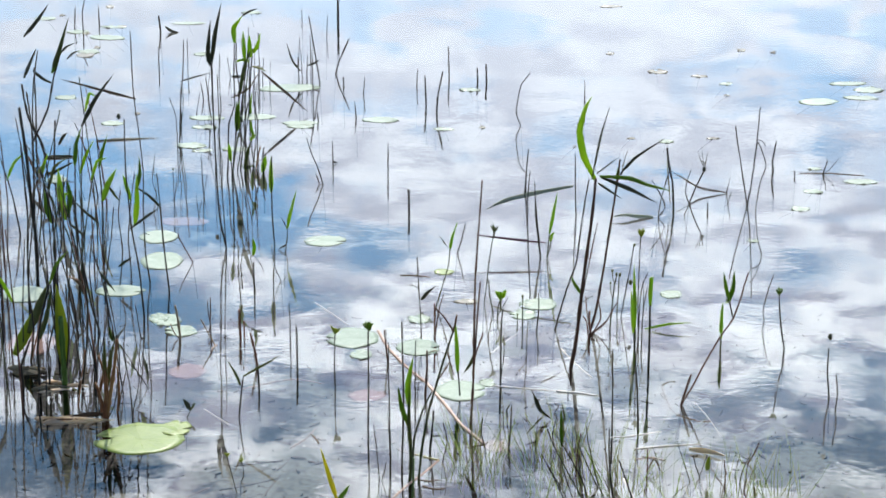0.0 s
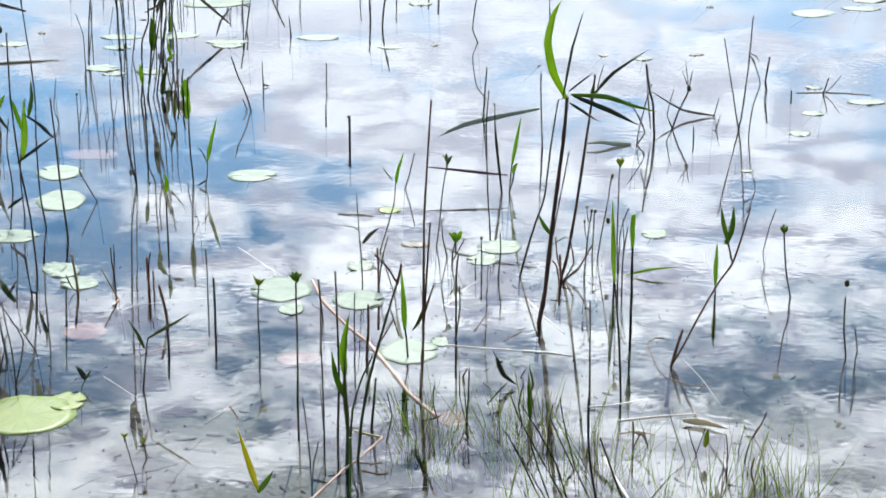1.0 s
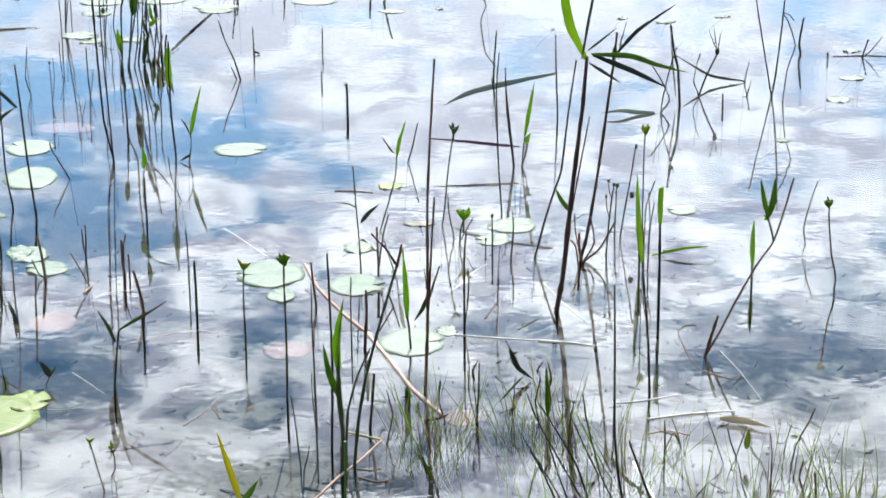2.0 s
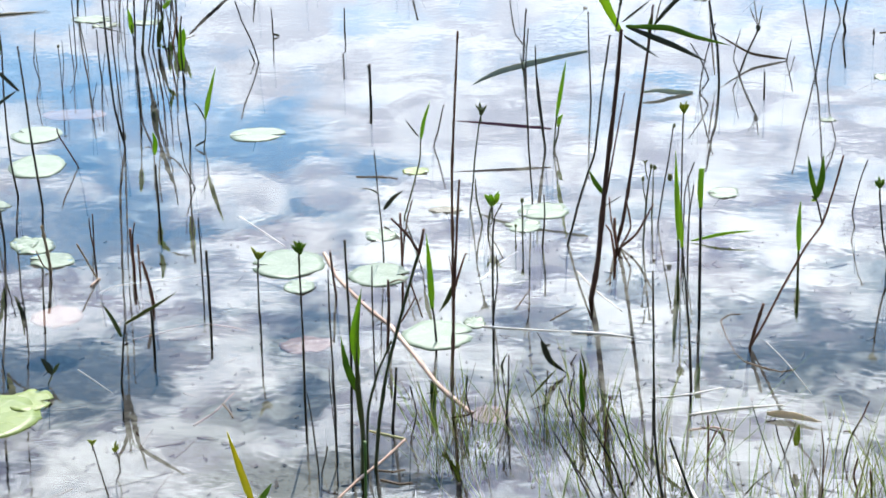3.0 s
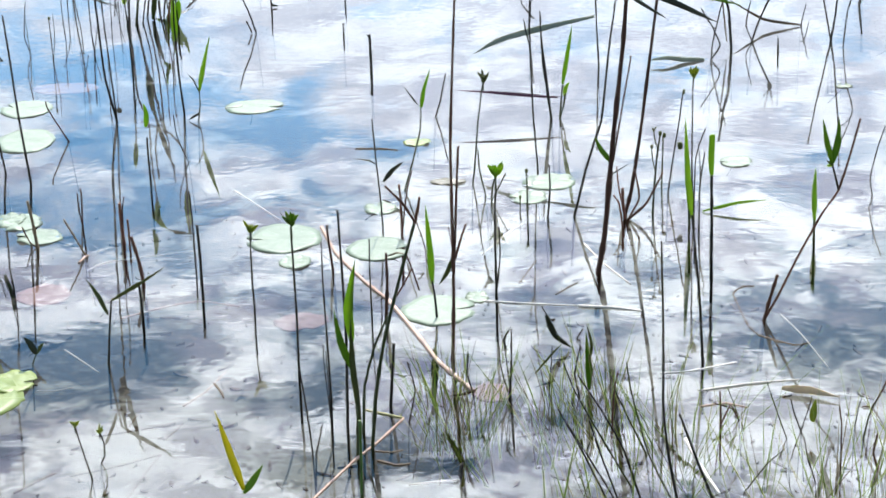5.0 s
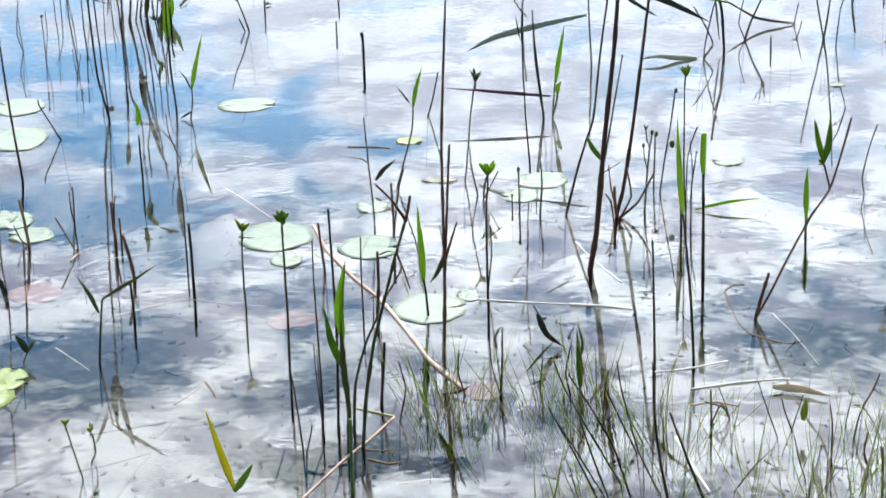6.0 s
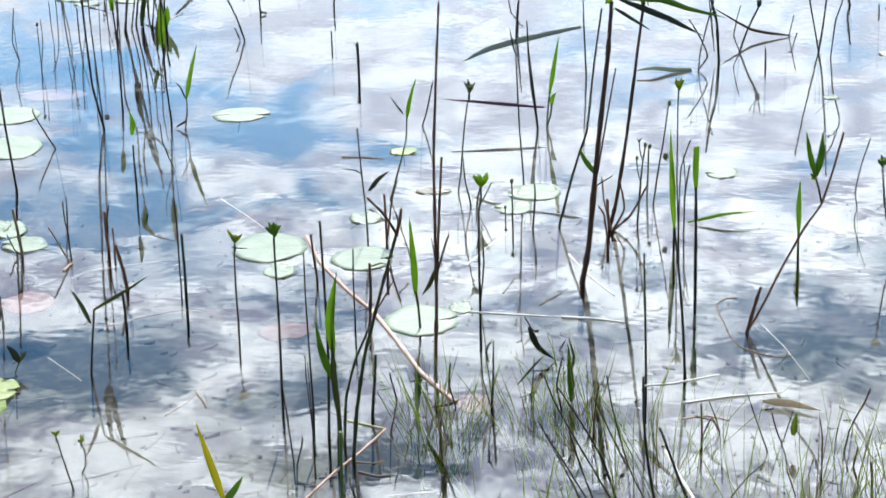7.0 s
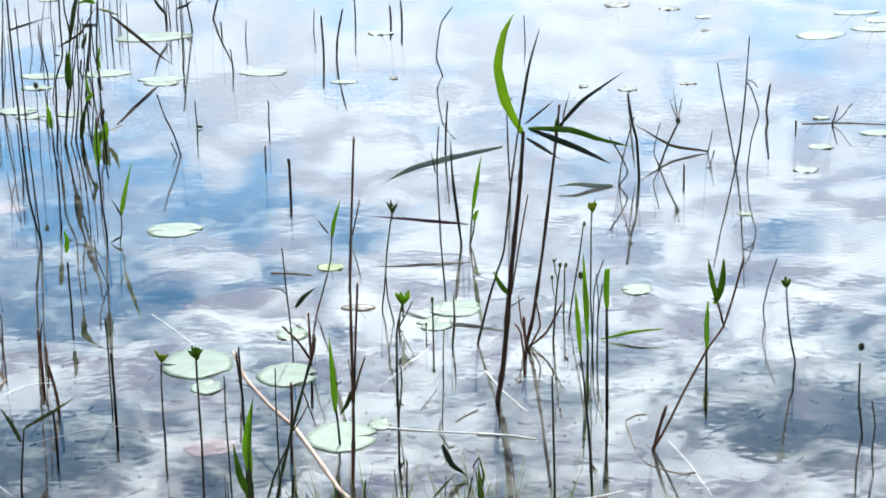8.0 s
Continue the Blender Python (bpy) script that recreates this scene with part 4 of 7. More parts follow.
blade(p, "bright", 0.00658, (0.0029, 0, 0.001), (0.0023, 0.0022, 0.0147), (0.0061, 0.0045, 0.0395))
blade(p, "bright", 0.00988, (0.0052, 0.0002, 0.1081), (0.0036, -0.0025, 0.1297), (0.0037, -0.0052, 0.1511))
blade(p, "bright", 0.00741, (0.0106, 0.0002, 0.1163), (0.0184, -0.0017, 0.1333), (0.0239, -0.0037, 0.1545))
blade(p, "bright", 0.00576, (0.0039, 0.0002, 0.0997), (-0.0085, 0.0036, 0.1033), (-0.0256, 0.007, 0.0969))
blade(p, "olive", 0.00494, (0.0074, 0.0002, 0.0913), (0.0234, 0.0003, 0.0867), (0.0352, 0.0005, 0.0805))
p = plant("reed", -0.2957, 3.4159, "slender dark reed stalk without leaves standing in water", "reeds in the pond")
stem(p, "dark", 0.00123, 0.00082, (0, 0, 0), (0.0012, 0.0007, 0.0561), (-0.0045, 0.001, 0.0881), (-0.0051, 0.0015, 0.1276))
p = plant("reed", -0.2772, 3.2879, "short dark reed stalk with bright green leaves standing in water", "reeds in the pond")
stem(p, "dark", 0.00139, 0.00099, (0, 0, 0), (-0.0006, -0.0037, 0.0324), (0.0021, -0.0055, 0.0485))
blade(p, "bright", 0.00897, (-0.0015, 0, 0.001), (0.0016, -0.003, 0.0205), (0.004, -0.005, 0.0328))
p = plant("flower_stalk", -0.3555, 3.2335, "slender dark water stalk with a small bud", "water plant stalks")
stem(p, "dark", 0.00058, 0.00039, (0, 0, 0), (0.0012, 0.001, 0.0497), (0.0005, 0.0018, 0.0914))
bud(p, "olive", 0.00736, (0.0008, 0.0019, 0.0967))
p = plant("reed", -0.3141, 3.0834, "slender dark reed stalk with bright green leaves standing in water", "reeds in the pond")
stem(p, "dark", 0.00112, 0.00075, (0, 0, 0), (-0.0005, -0.0068, 0.0614), (-0.0022, -0.011, 0.0993))
blade(p, "bright", 0.00634, (-0.0018, -0.0098, 0.088), (-0.0031, -0.0109, 0.1065), (-0.0049, -0.0115, 0.1198))
blade(p, "dark", 0.00211, (-0.0019, -0.0068, 0.0614), (0.0022, -0.0014, 0.0301))
p = plant("reed", -0.2379, 2.9176, "slender dark reed stalk with bright green leaves standing in water", "reeds in the pond")
stem(p, "dark", 0.00120, 0.00086, (0, 0, 0), (-0.0027, -0.005, 0.049), (-0.0027, -0.0092, 0.0903), (-0.0031, -0.0113, 0.1107), (-0.0012, -0.0155, 0.1511))
blade(p, "bright", 0.00774, (-0.0034, -0.0092, 0.0903), (-0.0034, -0.0101, 0.1169), (-0.0023, -0.0116, 0.1501))
p = plant("reed", -0.2198, 2.8914, "slender olive green reed stalk with bright green leaves standing in water", "reeds in the pond")
stem(p, "olive", 0.00085, 0.00068, (0, 0, 0), (0.0031, -0.0001, 0.0181), (0.0036, -0.0003, 0.0362))
blade(p, "bright", 0.00576, (0.0036, -0.0003, 0.0362), (0.0088, 0.0024, 0.0605), (0.0186, 0.005, 0.0978))
blade(p, "dark", 0.00192, (0.0029, -0.0003, 0.0349), (-0.0025, -0.0013, 0.0488), (-0.0082, -0.0023, 0.0573))
blade(p, "dark", 0.00256, (0.0019, -0.0001, 0.0094), (-0.0055, 0.0008, 0.0046), (-0.0113, 0.0016, 0.001))
p = plant("reed", -0.2193, 2.7520, "slender dark reed stalk without leaves standing in water", "reeds in the pond")
stem(p, "dark", 0.00071, 0.00048, (0, 0, 0), (-0.0053, 0.0007, 0.0129), (-0.0114, 0.0019, 0.032), (-0.0131, 0.0031, 0.0541))
p = plant("reed", -0.2569, 2.7106, "slender dark reed stalk with bright green leaves standing in water", "reeds in the pond")
stem(p, "dark", 0.00117, 0.00094, (0, 0, 0), (-0.0002, -0.0029, 0.0266), (0.0002, -0.0051, 0.0463))
blade(p, "bright", 0.00542, (0, -0.0064, 0.0581), (0.0022, -0.011, 0.0734), (0.0006, -0.0155, 0.0874))
p = plant("stub", -0.3500, 2.5133, "broken tan reed stub standing in shallow water", "reed stubs")
stem(p, "tan", 0.00175, 0.00131, (0, 0, 0), (-0.0028, 0.0011, 0.0267), (-0.006, 0.0021, 0.0491))
stem(p, "brown", 0.00087, 0.00066, (0, 0, 0), (-0.0073, 0.0003, 0.0062), (-0.0138, 0.001, 0.0223))
p = plant("stub", -0.2986, 2.4862, "broken tan reed stub standing in shallow water", "reed stubs")
stem(p, "tan", 0.00108, 0.00087, (0, 0, 0), (-0.0088, 0.002, 0.0174), (-0.0195, 0.0044, 0.0382))
p = plant("stub", -0.2651, 2.5214, "broken reddish reed stub standing in shallow water", "reed stubs")
stem(p, "red", 0.00176, 0.00132, (0, 0, 0), (-0.001, -0.0013, 0.0216), (-0.001, -0.0025, 0.0424))
stem(p, "brown", 0.00088, 0.00066, (0, 0, 0), (0.0011, -0.002, 0.0338), (0.004, -0.0029, 0.0489))
p = plant("stub", -0.2594, 2.5209, "broken reddish reed stub standing in shallow water", "reed stubs")
stem(p, "red", 0.00110, 0.00088, (0, 0, 0), (0, -0.0002, 0.0151), (-0.0004, -0.0003, 0.0242))
p = plant("stub", -0.2347, 2.4122, "broken brown reed stub standing in shallow water", "reed stubs")
stem(p, "brown", 0.00189, 0.00147, (0, 0, 0), (-0.0028, 0.0005, 0.0214), (-0.0085, 0.0011, 0.0474))
p = plant("stub", -0.3124, 2.5726, "broken brown reed stub standing in shallow water", "reed stubs")
stem(p, "brown", 0.00089, 0.00067, (0, 0, 0), (0.0013, -0.0012, 0.0279), (0.0012, -0.0017, 0.0403))
stem(p, "brown", 0.00089, 0.00067, (0, 0, 0), (-0.0021, -0.0007, 0.0156), (-0.0026, -0.0015, 0.0355))
p = plant("reed", -0.2472, 2.2246, "slender dark reed stalk with olive green leaves standing in water", "reeds in the pond")
stem(p, "dark", 0.00117, 0.00078, (0, 0, 0), (0.0037, -0.0011, 0.0331), (0.0075, -0.002, 0.0614))
blade(p, "olive", 0.00350, (0.0075, -0.002, 0.0614), (0.0244, -0.0041, 0.0724), (0.0401, -0.0062, 0.0823), (0.0574, -0.0084, 0.0943))
blade(p, "olive", 0.00400, (0.0034, -0.0016, 0.0484), (-0.0033, -0.0034, 0.0666), (-0.0125, -0.0052, 0.0848))
p = plant("reed", -0.2266, 2.3249, "short dark reed stalk without leaves standing in water", "reeds in the pond")
stem(p, "dark", 0.00142, 0.00102, (0, 0, 0), (-0.0004, 0.0004, 0.0168), (-0.0013, 0.0008, 0.0336))
p = plant("reed", -0.1789, 2.4104, "slender dark reed stalk without leaves standing in water", "reeds in the pond")
stem(p, "dark", 0.00147, 0.00126, (0, 0, 0), (0.0002, -0.0013, 0.0266), (-0.0003, -0.0028, 0.0589))
p = plant("reed", -0.1925, 2.4923, "slender dark reed stalk without leaves standing in water", "reeds in the pond")
stem(p, "dark", 0.00087, 0.00065, (0, 0, 0), (0.0002, -0.0011, 0.0361), (-0.0007, -0.0018, 0.063))
p = plant("flower_stalk", -0.1240, 2.3368, "slender dark water stalk with a small flower head", "water plant stalks")
stem(p, "dark", 0.00102, 0.00061, (0, 0, 0), (-0.0008, 0.0017, 0.0249), (-0.0006, 0.0039, 0.0577), (0.0003, 0.005, 0.074))
rosette(p, "yellow", 0.01258, (0.0005, 0.0053, 0.0794))
p = plant("flower_stalk", -0.0764, 2.1850, "slender dark water stalk with a small flower head", "water plant stalks")
stem(p, "dark", 0.00115, 0.00077, (0, 0, 0), (0.0012, -0.0062, 0.0572), (0.0013, -0.0122, 0.1121), (0.0011, -0.0157, 0.1444))
rosette(p, "green", 0.01576, (0.0016, -0.0165, 0.1518))
p = plant("flower_stalk", -0.0592, 2.0356, "slender dark water stalk with a bare tip in the water", "water plant stalks")
stem(p, "dark", 0.00072, 0.00054, (0, 0, 0), (-0.0041, 0.0008, 0.048), (-0.007, 0.0012, 0.073))
p = plant("flower_stalk", -0.0562, 2.0302, "short dark water stalk with a bare tip in the water", "water plant stalks")
stem(p, "dark", 0.00072, 0.00054, (0, 0, 0), (0.0039, 0.0009, 0.0148), (0.0057, 0.0014, 0.0246))
p = plant("stub", -0.0536, 2.4244, "broken brown reed stub standing in shallow water", "reed stubs")
stem(p, "brown", 0.00127, 0.00106, (0, 0, 0), (-0.0022, -0.001, 0.0227), (-0.0042, -0.0022, 0.0492))
p = plant("flower_stalk", -0.0470, 2.1385, "slender dark water stalk with a bare tip in the water", "water plant stalks")
stem(p, "dark", 0.00094, 0.00056, (0, 0, 0), (-0.0008, -0.0035, 0.0543), (-0.0016, -0.007, 0.1074), (-0.0011, -0.0095, 0.1464))
p = plant("perch_stick", -0.0315, 2.0761, "straight dark dead reed stalk with a bare broken tip", "")
stem(p, "dark", 0.00128, 0.00092, (0, 0, 0), (0.0022, 0.0058, 0.0769), (0.0014, 0.0102, 0.1353), (0, 0.0142, 0.189))
p = plant("reed", -0.0212, 2.0277, "tall olive green reed stalk with bright green leaves standing in water", "reeds in the pond")
stem(p, "olive", 0.00233, 0.00161, (0, 0, 0), (0.0014, -0.0021, 0.0339), (-0.0006, -0.0051, 0.0829), (-0.0017, -0.0066, 0.1082))
blade(p, "bright", 0.00781, (-0.001, -0.0063, 0.1031), (-0.0022, -0.0133, 0.1354), (0.0035, -0.0206, 0.1728))
blade(p, "green", 0.00368, (-0.0017, -0.0066, 0.1082), (0.0007, -0.0098, 0.1436), (0.0048, -0.0129, 0.1758))
blade(p, "green", 0.00598, (-0.0021, -0.0047, 0.0778), (-0.0102, -0.0036, 0.1023), (-0.0144, -0.0026, 0.1289))
blade(p, "olive", 0.00414, (0.0008, -0.0025, 0.0417), (-0.0016, -0.0132, 0.0865), (-0.0004, -0.0238, 0.1302))
p = plant("reed", -0.0177, 1.9571, "slender green reed stalk without leaves standing in water", "reeds in the pond")
stem(p, "green", 0.00121, 0.00121, (0, 0, 0), (0.001, -0.0015, 0.0353), (0.0014, -0.0027, 0.0652))
p = plant("reed", -0.0103, 2.0373, "tall olive green reed stalk without leaves standing in water", "reeds in the pond")
stem(p, "olive", 0.00162, 0.00108, (0, 0, 0), (0.0046, -0.0018, 0.0465), (0.0123, -0.0036, 0.092), (0.0212, -0.005, 0.1267), (0.0305, -0.0063, 0.1609), (0.0416, -0.0078, 0.1994))
stem(p, "brown", 0.00144, 0.00108, (0.0416, -0.0078, 0.1985), (0.0447, -0.0083, 0.2114), (0.0463, -0.0087, 0.2209))
stem(p, "brown", 0.00126, 0.00090, (0.0417, -0.0079, 0.2004), (0.0325, -0.0085, 0.2166), (0.0197, -0.0091, 0.2313))
stem(p, "brown", 0.00072, 0.00054, (0.0252, -0.0054, 0.1365), (0.0323, -0.0058, 0.1486), (0.0386, -0.0063, 0.1606))
stem(p, "brown", 0.00072, 0.00054, (0.0341, -0.0068, 0.173), (0.0393, -0.0061, 0.1557), (0.0433, -0.0055, 0.1408))
p = plant("reed", -0.0182, 2.0697, "slender olive green reed stalk without leaves standing in water", "reeds in the pond")
stem(p, "olive", 0.00128, 0.00091, (0, 0, 0), (0.0025, 0.0033, 0.0396), (0.0121, 0.0061, 0.0737), (0.0242, 0.0083, 0.1))
p = plant("reed", 0.0039, 2.1177, "slender dark reed stalk without leaves standing in water", "reeds in the pond")
stem(p, "dark", 0.00149, 0.00112, (0, 0, 0), (0.0032, -0.0005, 0.0342), (0.0049, -0.0008, 0.0577))
p = plant("reed", -0.0016, 2.3070, "slender brown reed stalk with tan leaves standing in water", "reeds in the pond")
stem(p, "brown", 0.00162, 0.00121, (0, 0, 0), (0.0022, 0.0029, 0.0324), (0.0022, 0.0055, 0.0619))
blade(p, "tan", 0.00207, (0.0021, 0.0051, 0.0581), (0.0125, 0.0039, 0.0621), (0.0202, 0.0023, 0.0609))
p = plant("reed", -0.0153, 2.3280, "slender dark reed stalk without leaves standing in water", "reeds in the pond")
stem(p, "dark", 0.00082, 0.00061, (0, 0, 0), (-0.0001, -0.0014, 0.0373), (0.0008, -0.0027, 0.0712))
p = plant("stub", 0.0124, 2.5130, "broken reddish reed stub standing in shallow water", "reed stubs")
stem(p, "red", 0.00131, 0.00109, (0, 0, 0), (-0.0002, 0.001, 0.0266), (-0.0009, 0.0019, 0.0531))
stem(p, "brown", 0.00088, 0.00066, (0, 0, 0), (0.0032, 0.001, 0.0265), (0.0073, 0.0018, 0.0499), (0.0123, 0.0025, 0.0673))
p = plant("reed", 0.0450, 2.3032, "slender dark reed stalk with bright green leaves standing in water", "reeds in the pond")
stem(p, "dark", 0.00121, 0.00081, (0, 0, 0), (-0.0014, 0.0021, 0.0216), (-0.0031, 0.0034, 0.0351))
blade(p, "bright", 0.00621, (-0.0031, 0.0031, 0.0324), (-0.0042, 0.0053, 0.0649), (-0.0069, 0.0084, 0.1076))
p = plant("reed", -0.0070, 2.5381, "slender dark reed stalk with dark leaves standing in water", "reeds in the pond")
stem(p, "dark", 0.00088, 0.00066, (0, 0, 0), (-0.0011, -0.002, 0.031), (-0.0036, -0.0044, 0.0678), (-0.0061, -0.0076, 0.1174))
blade(p, "dark", 0.00170, (-0.0036, -0.0044, 0.0678), (-0.0106, -0.0068, 0.0737), (-0.0244, -0.009, 0.0761))
p = plant("reed", 0.0149, 2.6426, "slender olive green reed stalk with bright green leaves standing in water", "reeds in the pond")
stem(p, "olive", 0.00092, 0.00069, (0, 0, 0), (0.0099, 0.0002, 0.0339), (0.018, 0.0005, 0.0645), (0.02, 0.0007, 0.092))
blade(p, "bright", 0.00471, (0.0199, 0.0006, 0.0889), (0.0228, -0.0026, 0.1082), (0.0305, -0.0058, 0.1331))
blade(p, "dark", 0.00176, (0.0165, 0.0007, 0.0927), (0.0104, 0.0025, 0.1008), (0.0032, 0.0044, 0.1108))
blade(p, "dark", 0.00529, (-0.022, 0.0001, 0.0101), (-0.0128, 0.0027, 0.0213), (-0.0008, 0.0053, 0.0294))
p = plant("reed", 0.0489, 2.8754, "slender dark reed stalk without leaves standing in water", "reeds in the pond")
stem(p, "dark", 0.00099, 0.00075, (0, 0, 0), (0.0056, -0.0014, 0.0184), (0.0129, -0.0039, 0.0522))
p = plant("flower_stalk", 0.1010, 2.3525, "slender dark water stalk with a bare tip in the water", "water plant stalks")
stem(p, "dark", 0.00123, 0.00082, (0, 0, 0), (0, -0.0027, 0.0521), (0.0007, -0.0048, 0.092), (0.0026, -0.0057, 0.1088))
stem(p, "dark", 0.00082, 0.00062, (0, 0, 0), (0.0044, -0.0021, 0.0405), (0.0039, -0.0036, 0.0692))
p = plant("reed", 0.1488, 2.2884, "short dark reed stalk without leaves standing in water", "reeds in the pond")
stem(p, "dark", 0.00060, 0.00060, (-0.0085, 0.0011, 0.0138), (-0.001, 0, 0.001), (0.0039, 0, 0.001))
p = plant("leaf", 0.1615, 2.2151, "loose dark reed leaf trailing at the water surface", "")
blade(p, "dark", 0.00599, (-0.0204, 0.0012, 0.036), (-0.0121, 0.0038, 0.0151), (0.0029, 0.0064, 0.001))
p = plant("reed", 0.1726, 2.1335, "broad green reed blades rising from the water", "reeds in the pond")
blade(p, "green", 0.00578, (0.001, 0, 0.001), (-0.0002, -0.0061, 0.0291), (-0.0023, -0.0123, 0.0606))
p = plant("reed", 0.2418, 2.1870, "slender dark reed stalk without leaves standing in water", "reeds in the pond")
stem(p, "dark", 0.00115, 0.00077, (0, 0, 0), (-0.0009, -0.0027, 0.0547), (-0.0024, -0.0057, 0.1163))
p = plant("sedge", 0.2282, 1.9304, "thin dark sedge stalk leaning out of shallow water", "sedge stalks")
stem(p, "dark", 0.00120, 0.00086, (0, 0, 0), (-0.0065, 0.0028, 0.038), (-0.0099, 0.0055, 0.0754), (-0.0102, 0.0082, 0.1123))
p = plant("sedge", 0.1998, 1.9323, "thin dark sedge stalk leaning out of shallow water", "sedge stalks")
stem(p, "dark", 0.00103, 0.00051, (0, 0, 0), (-0.0133, -0.0024, 0.0456), (-0.0307, -0.0043, 0.0808), (-0.0478, -0.0059, 0.1106))
p = plant("sedge", 0.1735, 1.9342, "thin dark sedge stalk leaning out of shallow water", "sedge stalks")
stem(p, "dark", 0.00086, 0.00052, (0, 0, 0), (-0.0174, -0.0015, 0.0405), (-0.0367, -0.0029, 0.0804))
p = plant("sedge", 0.1823, 1.9336, "thin dark sedge stalk leaning out of shallow water", "sedge stalks")
stem(p, "dark", 0.00086, 0.00052, (0, 0, 0), (-0.0131, -0.0008, 0.04), (-0.0216, -0.0014, 0.0696))
p = plant("sedge", 0.2561, 1.9237, "thin dark sedge stalk leaning out of shallow water", "sedge stalks")
stem(p, "dark", 0.00137, 0.00085, (0, 0, 0), (-0.0136, -0.0007, 0.0374), (-0.0269, -0.0015, 0.0767))
p = plant("sedge", 0.1882, 2.0709, "thin brown sedge stalk leaning out of shallow water", "sedge stalks")
stem(p, "brown", 0.00091, 0.00055, (0, 0, 0), (0.0015, -0.0005, 0.0234), (0.0048, -0.001, 0.0466))
p = plant("sedge", 0.2111, 2.0110, "thin olive green sedge stalk leaning out of shallow water", "sedge stalks")
stem(p, "olive", 0.00089, 0.00053, (0, 0, 0), (-0.0134, 0.0031, 0.0293), (-0.0258, 0.0062, 0.0583))
p = plant("reed", 0.2769, 2.0590, "short brown reed stalk without leaves standing in water", "reeds in the pond")
stem(p, "brown", 0.00091, 0.00073, (0, 0, 0), (-0.0003, -0.0013, 0.0161), (-0.0011, -0.0025, 0.032))
stem(p, "brown", 0.00073, 0.00055, (0, 0, 0), (0.008, -0.0015, 0.0184), (0.0143, -0.0005, 0.0059))
p = plant("reed", 0.3911, 1.9678, "short brown reed stalk without leaves standing in water", "reeds in the pond")
stem(p, "brown", 0.00105, 0.00070, (0, 0, 0), (-0.0044, -0.0018, 0.016), (-0.0019, -0.0038, 0.0342))
p = plant("reed", 0.4062, 2.0822, "short brown reed stalk without leaves standing in water", "reeds in the pond")
stem(p, "brown", 0.00092, 0.00074, (0, 0, 0), (0.0083, 0.0016, 0.0145), (0.0137, 0.0031, 0.0281))
stem(p, "brown", 0.00074, 0.00055, (-0.0022, 0, 0.001), (-0.0086, 0, 0.001))
p = plant("reed", 0.3952, 1.9284, "short brown reed stalk without leaves standing in water", "reeds in the pond")
stem(p, "brown", 0.00120, 0.00086, (0, 0, 0), (0, 0.0022, 0.0234), (-0.0016, 0.0036, 0.0374))
p = plant("reed", 0.3687, 2.0100, "short brown reed stalk without leaves standing in water", "reeds in the pond")
stem(p, "brown", 0.00071, 0.00053, (0, 0, 0), (0.0003, 0.0024, 0.0191), (-0.0017, 0.0044, 0.0358))
p = plant("shoot", -0.1090, 1.9441, "young yellow-green two-leaved shoot rising from pond water", "")
blade(p, "lime", 0.00619, (-0.0001, -0.0002, 0.014), (-0.0091, 0.0074, 0.0409), (-0.0198, 0.0148, 0.0757))
blade(p, "green", 0.00575, (-0.0002, -0.0002, 0.011), (0.0076, 0.0028, 0.0205), (0.0156, 0.0057, 0.0321))
p = plant("shoot", -0.3155, 2.2299, "young dark two-leaved shoot rising from pond water", "")
stem(p, "olive", 0.00059, 0.00059, (0, 0, 0), (0.0045, -0.0006, 0.01))
blade(p, "dark", 0.00602, (0.0045, -0.0006, 0.01), (0.0002, -0.0001, 0.0192), (-0.0053, 0.0006, 0.0262))
blade(p, "olive", 0.00301, (0.0045, -0.0006, 0.01), (0.009, 0, 0.0172), (0.0117, 0.0009, 0.02))
p = plant("flower_stalk", -0.2345, 1.9969, "short dark water stalk with a small flower head", "water plant stalks")
stem(p, "dark", 0.00071, 0.00053, (0, 0, 0), (-0.0041, 0.0007, 0.0174), (-0.0084, 0.0015, 0.0372), (-0.0104, 0.0019, 0.0471))
rosette(p, "yellow", 0.00725, (-0.0107, 0.002, 0.049))
p = plant("flower_stalk", -0.2312, 2.0271, "short dark water stalk with a small flower head", "water plant stalks")
stem(p, "dark", 0.00072, 0.00054, (0, 0, 0), (0.0038, 0, 0.0075), (0.0034, 0.0001, 0.0202), (0.0016, 0.0001, 0.0268))
rosette(p, "yellow", 0.00689, (0.0009, 0.0001, 0.0294))
p = plant("flower_stalk", 0.1062, 2.1385, "slender dark water stalk with a bare tip in the water", "water plant stalks")
stem(p, "dark", 0.00094, 0.00057, (0, 0, 0), (0.0014, -0.0013, 0.027), (0.002, -0.0029, 0.0591))
stem(p, "dark", 0.00057, 0.00038, (0, 0, 0), (-0.002, -0.0011, 0.0217), (-0.0049, -0.0024, 0.0487))
p = plant("reed", 0.1722, 2.2417, "short dark reed stalk without leaves standing in water", "reeds in the pond")
stem(p, "dark", 0.00079, 0.00059, (0, 0, 0), (-0.0027, 0, 0.001), (0.0026, -0.0004, 0.0111))
p = plant("reed", -0.6651, 3.3876, "tall dark reed stalk with green leaves standing in water", "reeds in the pond")
stem(p, "dark", 0.00245, 0.00162, (0, 0, 0), (-0.0079, -0.002, 0.0308), (-0.0258, -0.0046, 0.0715), (-0.0337, -0.0085, 0.1321))
stem(p, "dark", 0.00162, 0.00136, (-0.0229, -0.0013, 0.0205), (0.0095, -0.0056, 0.0868), (0.0219, -0.0091, 0.1423), (0.0333, -0.0114, 0.1774))
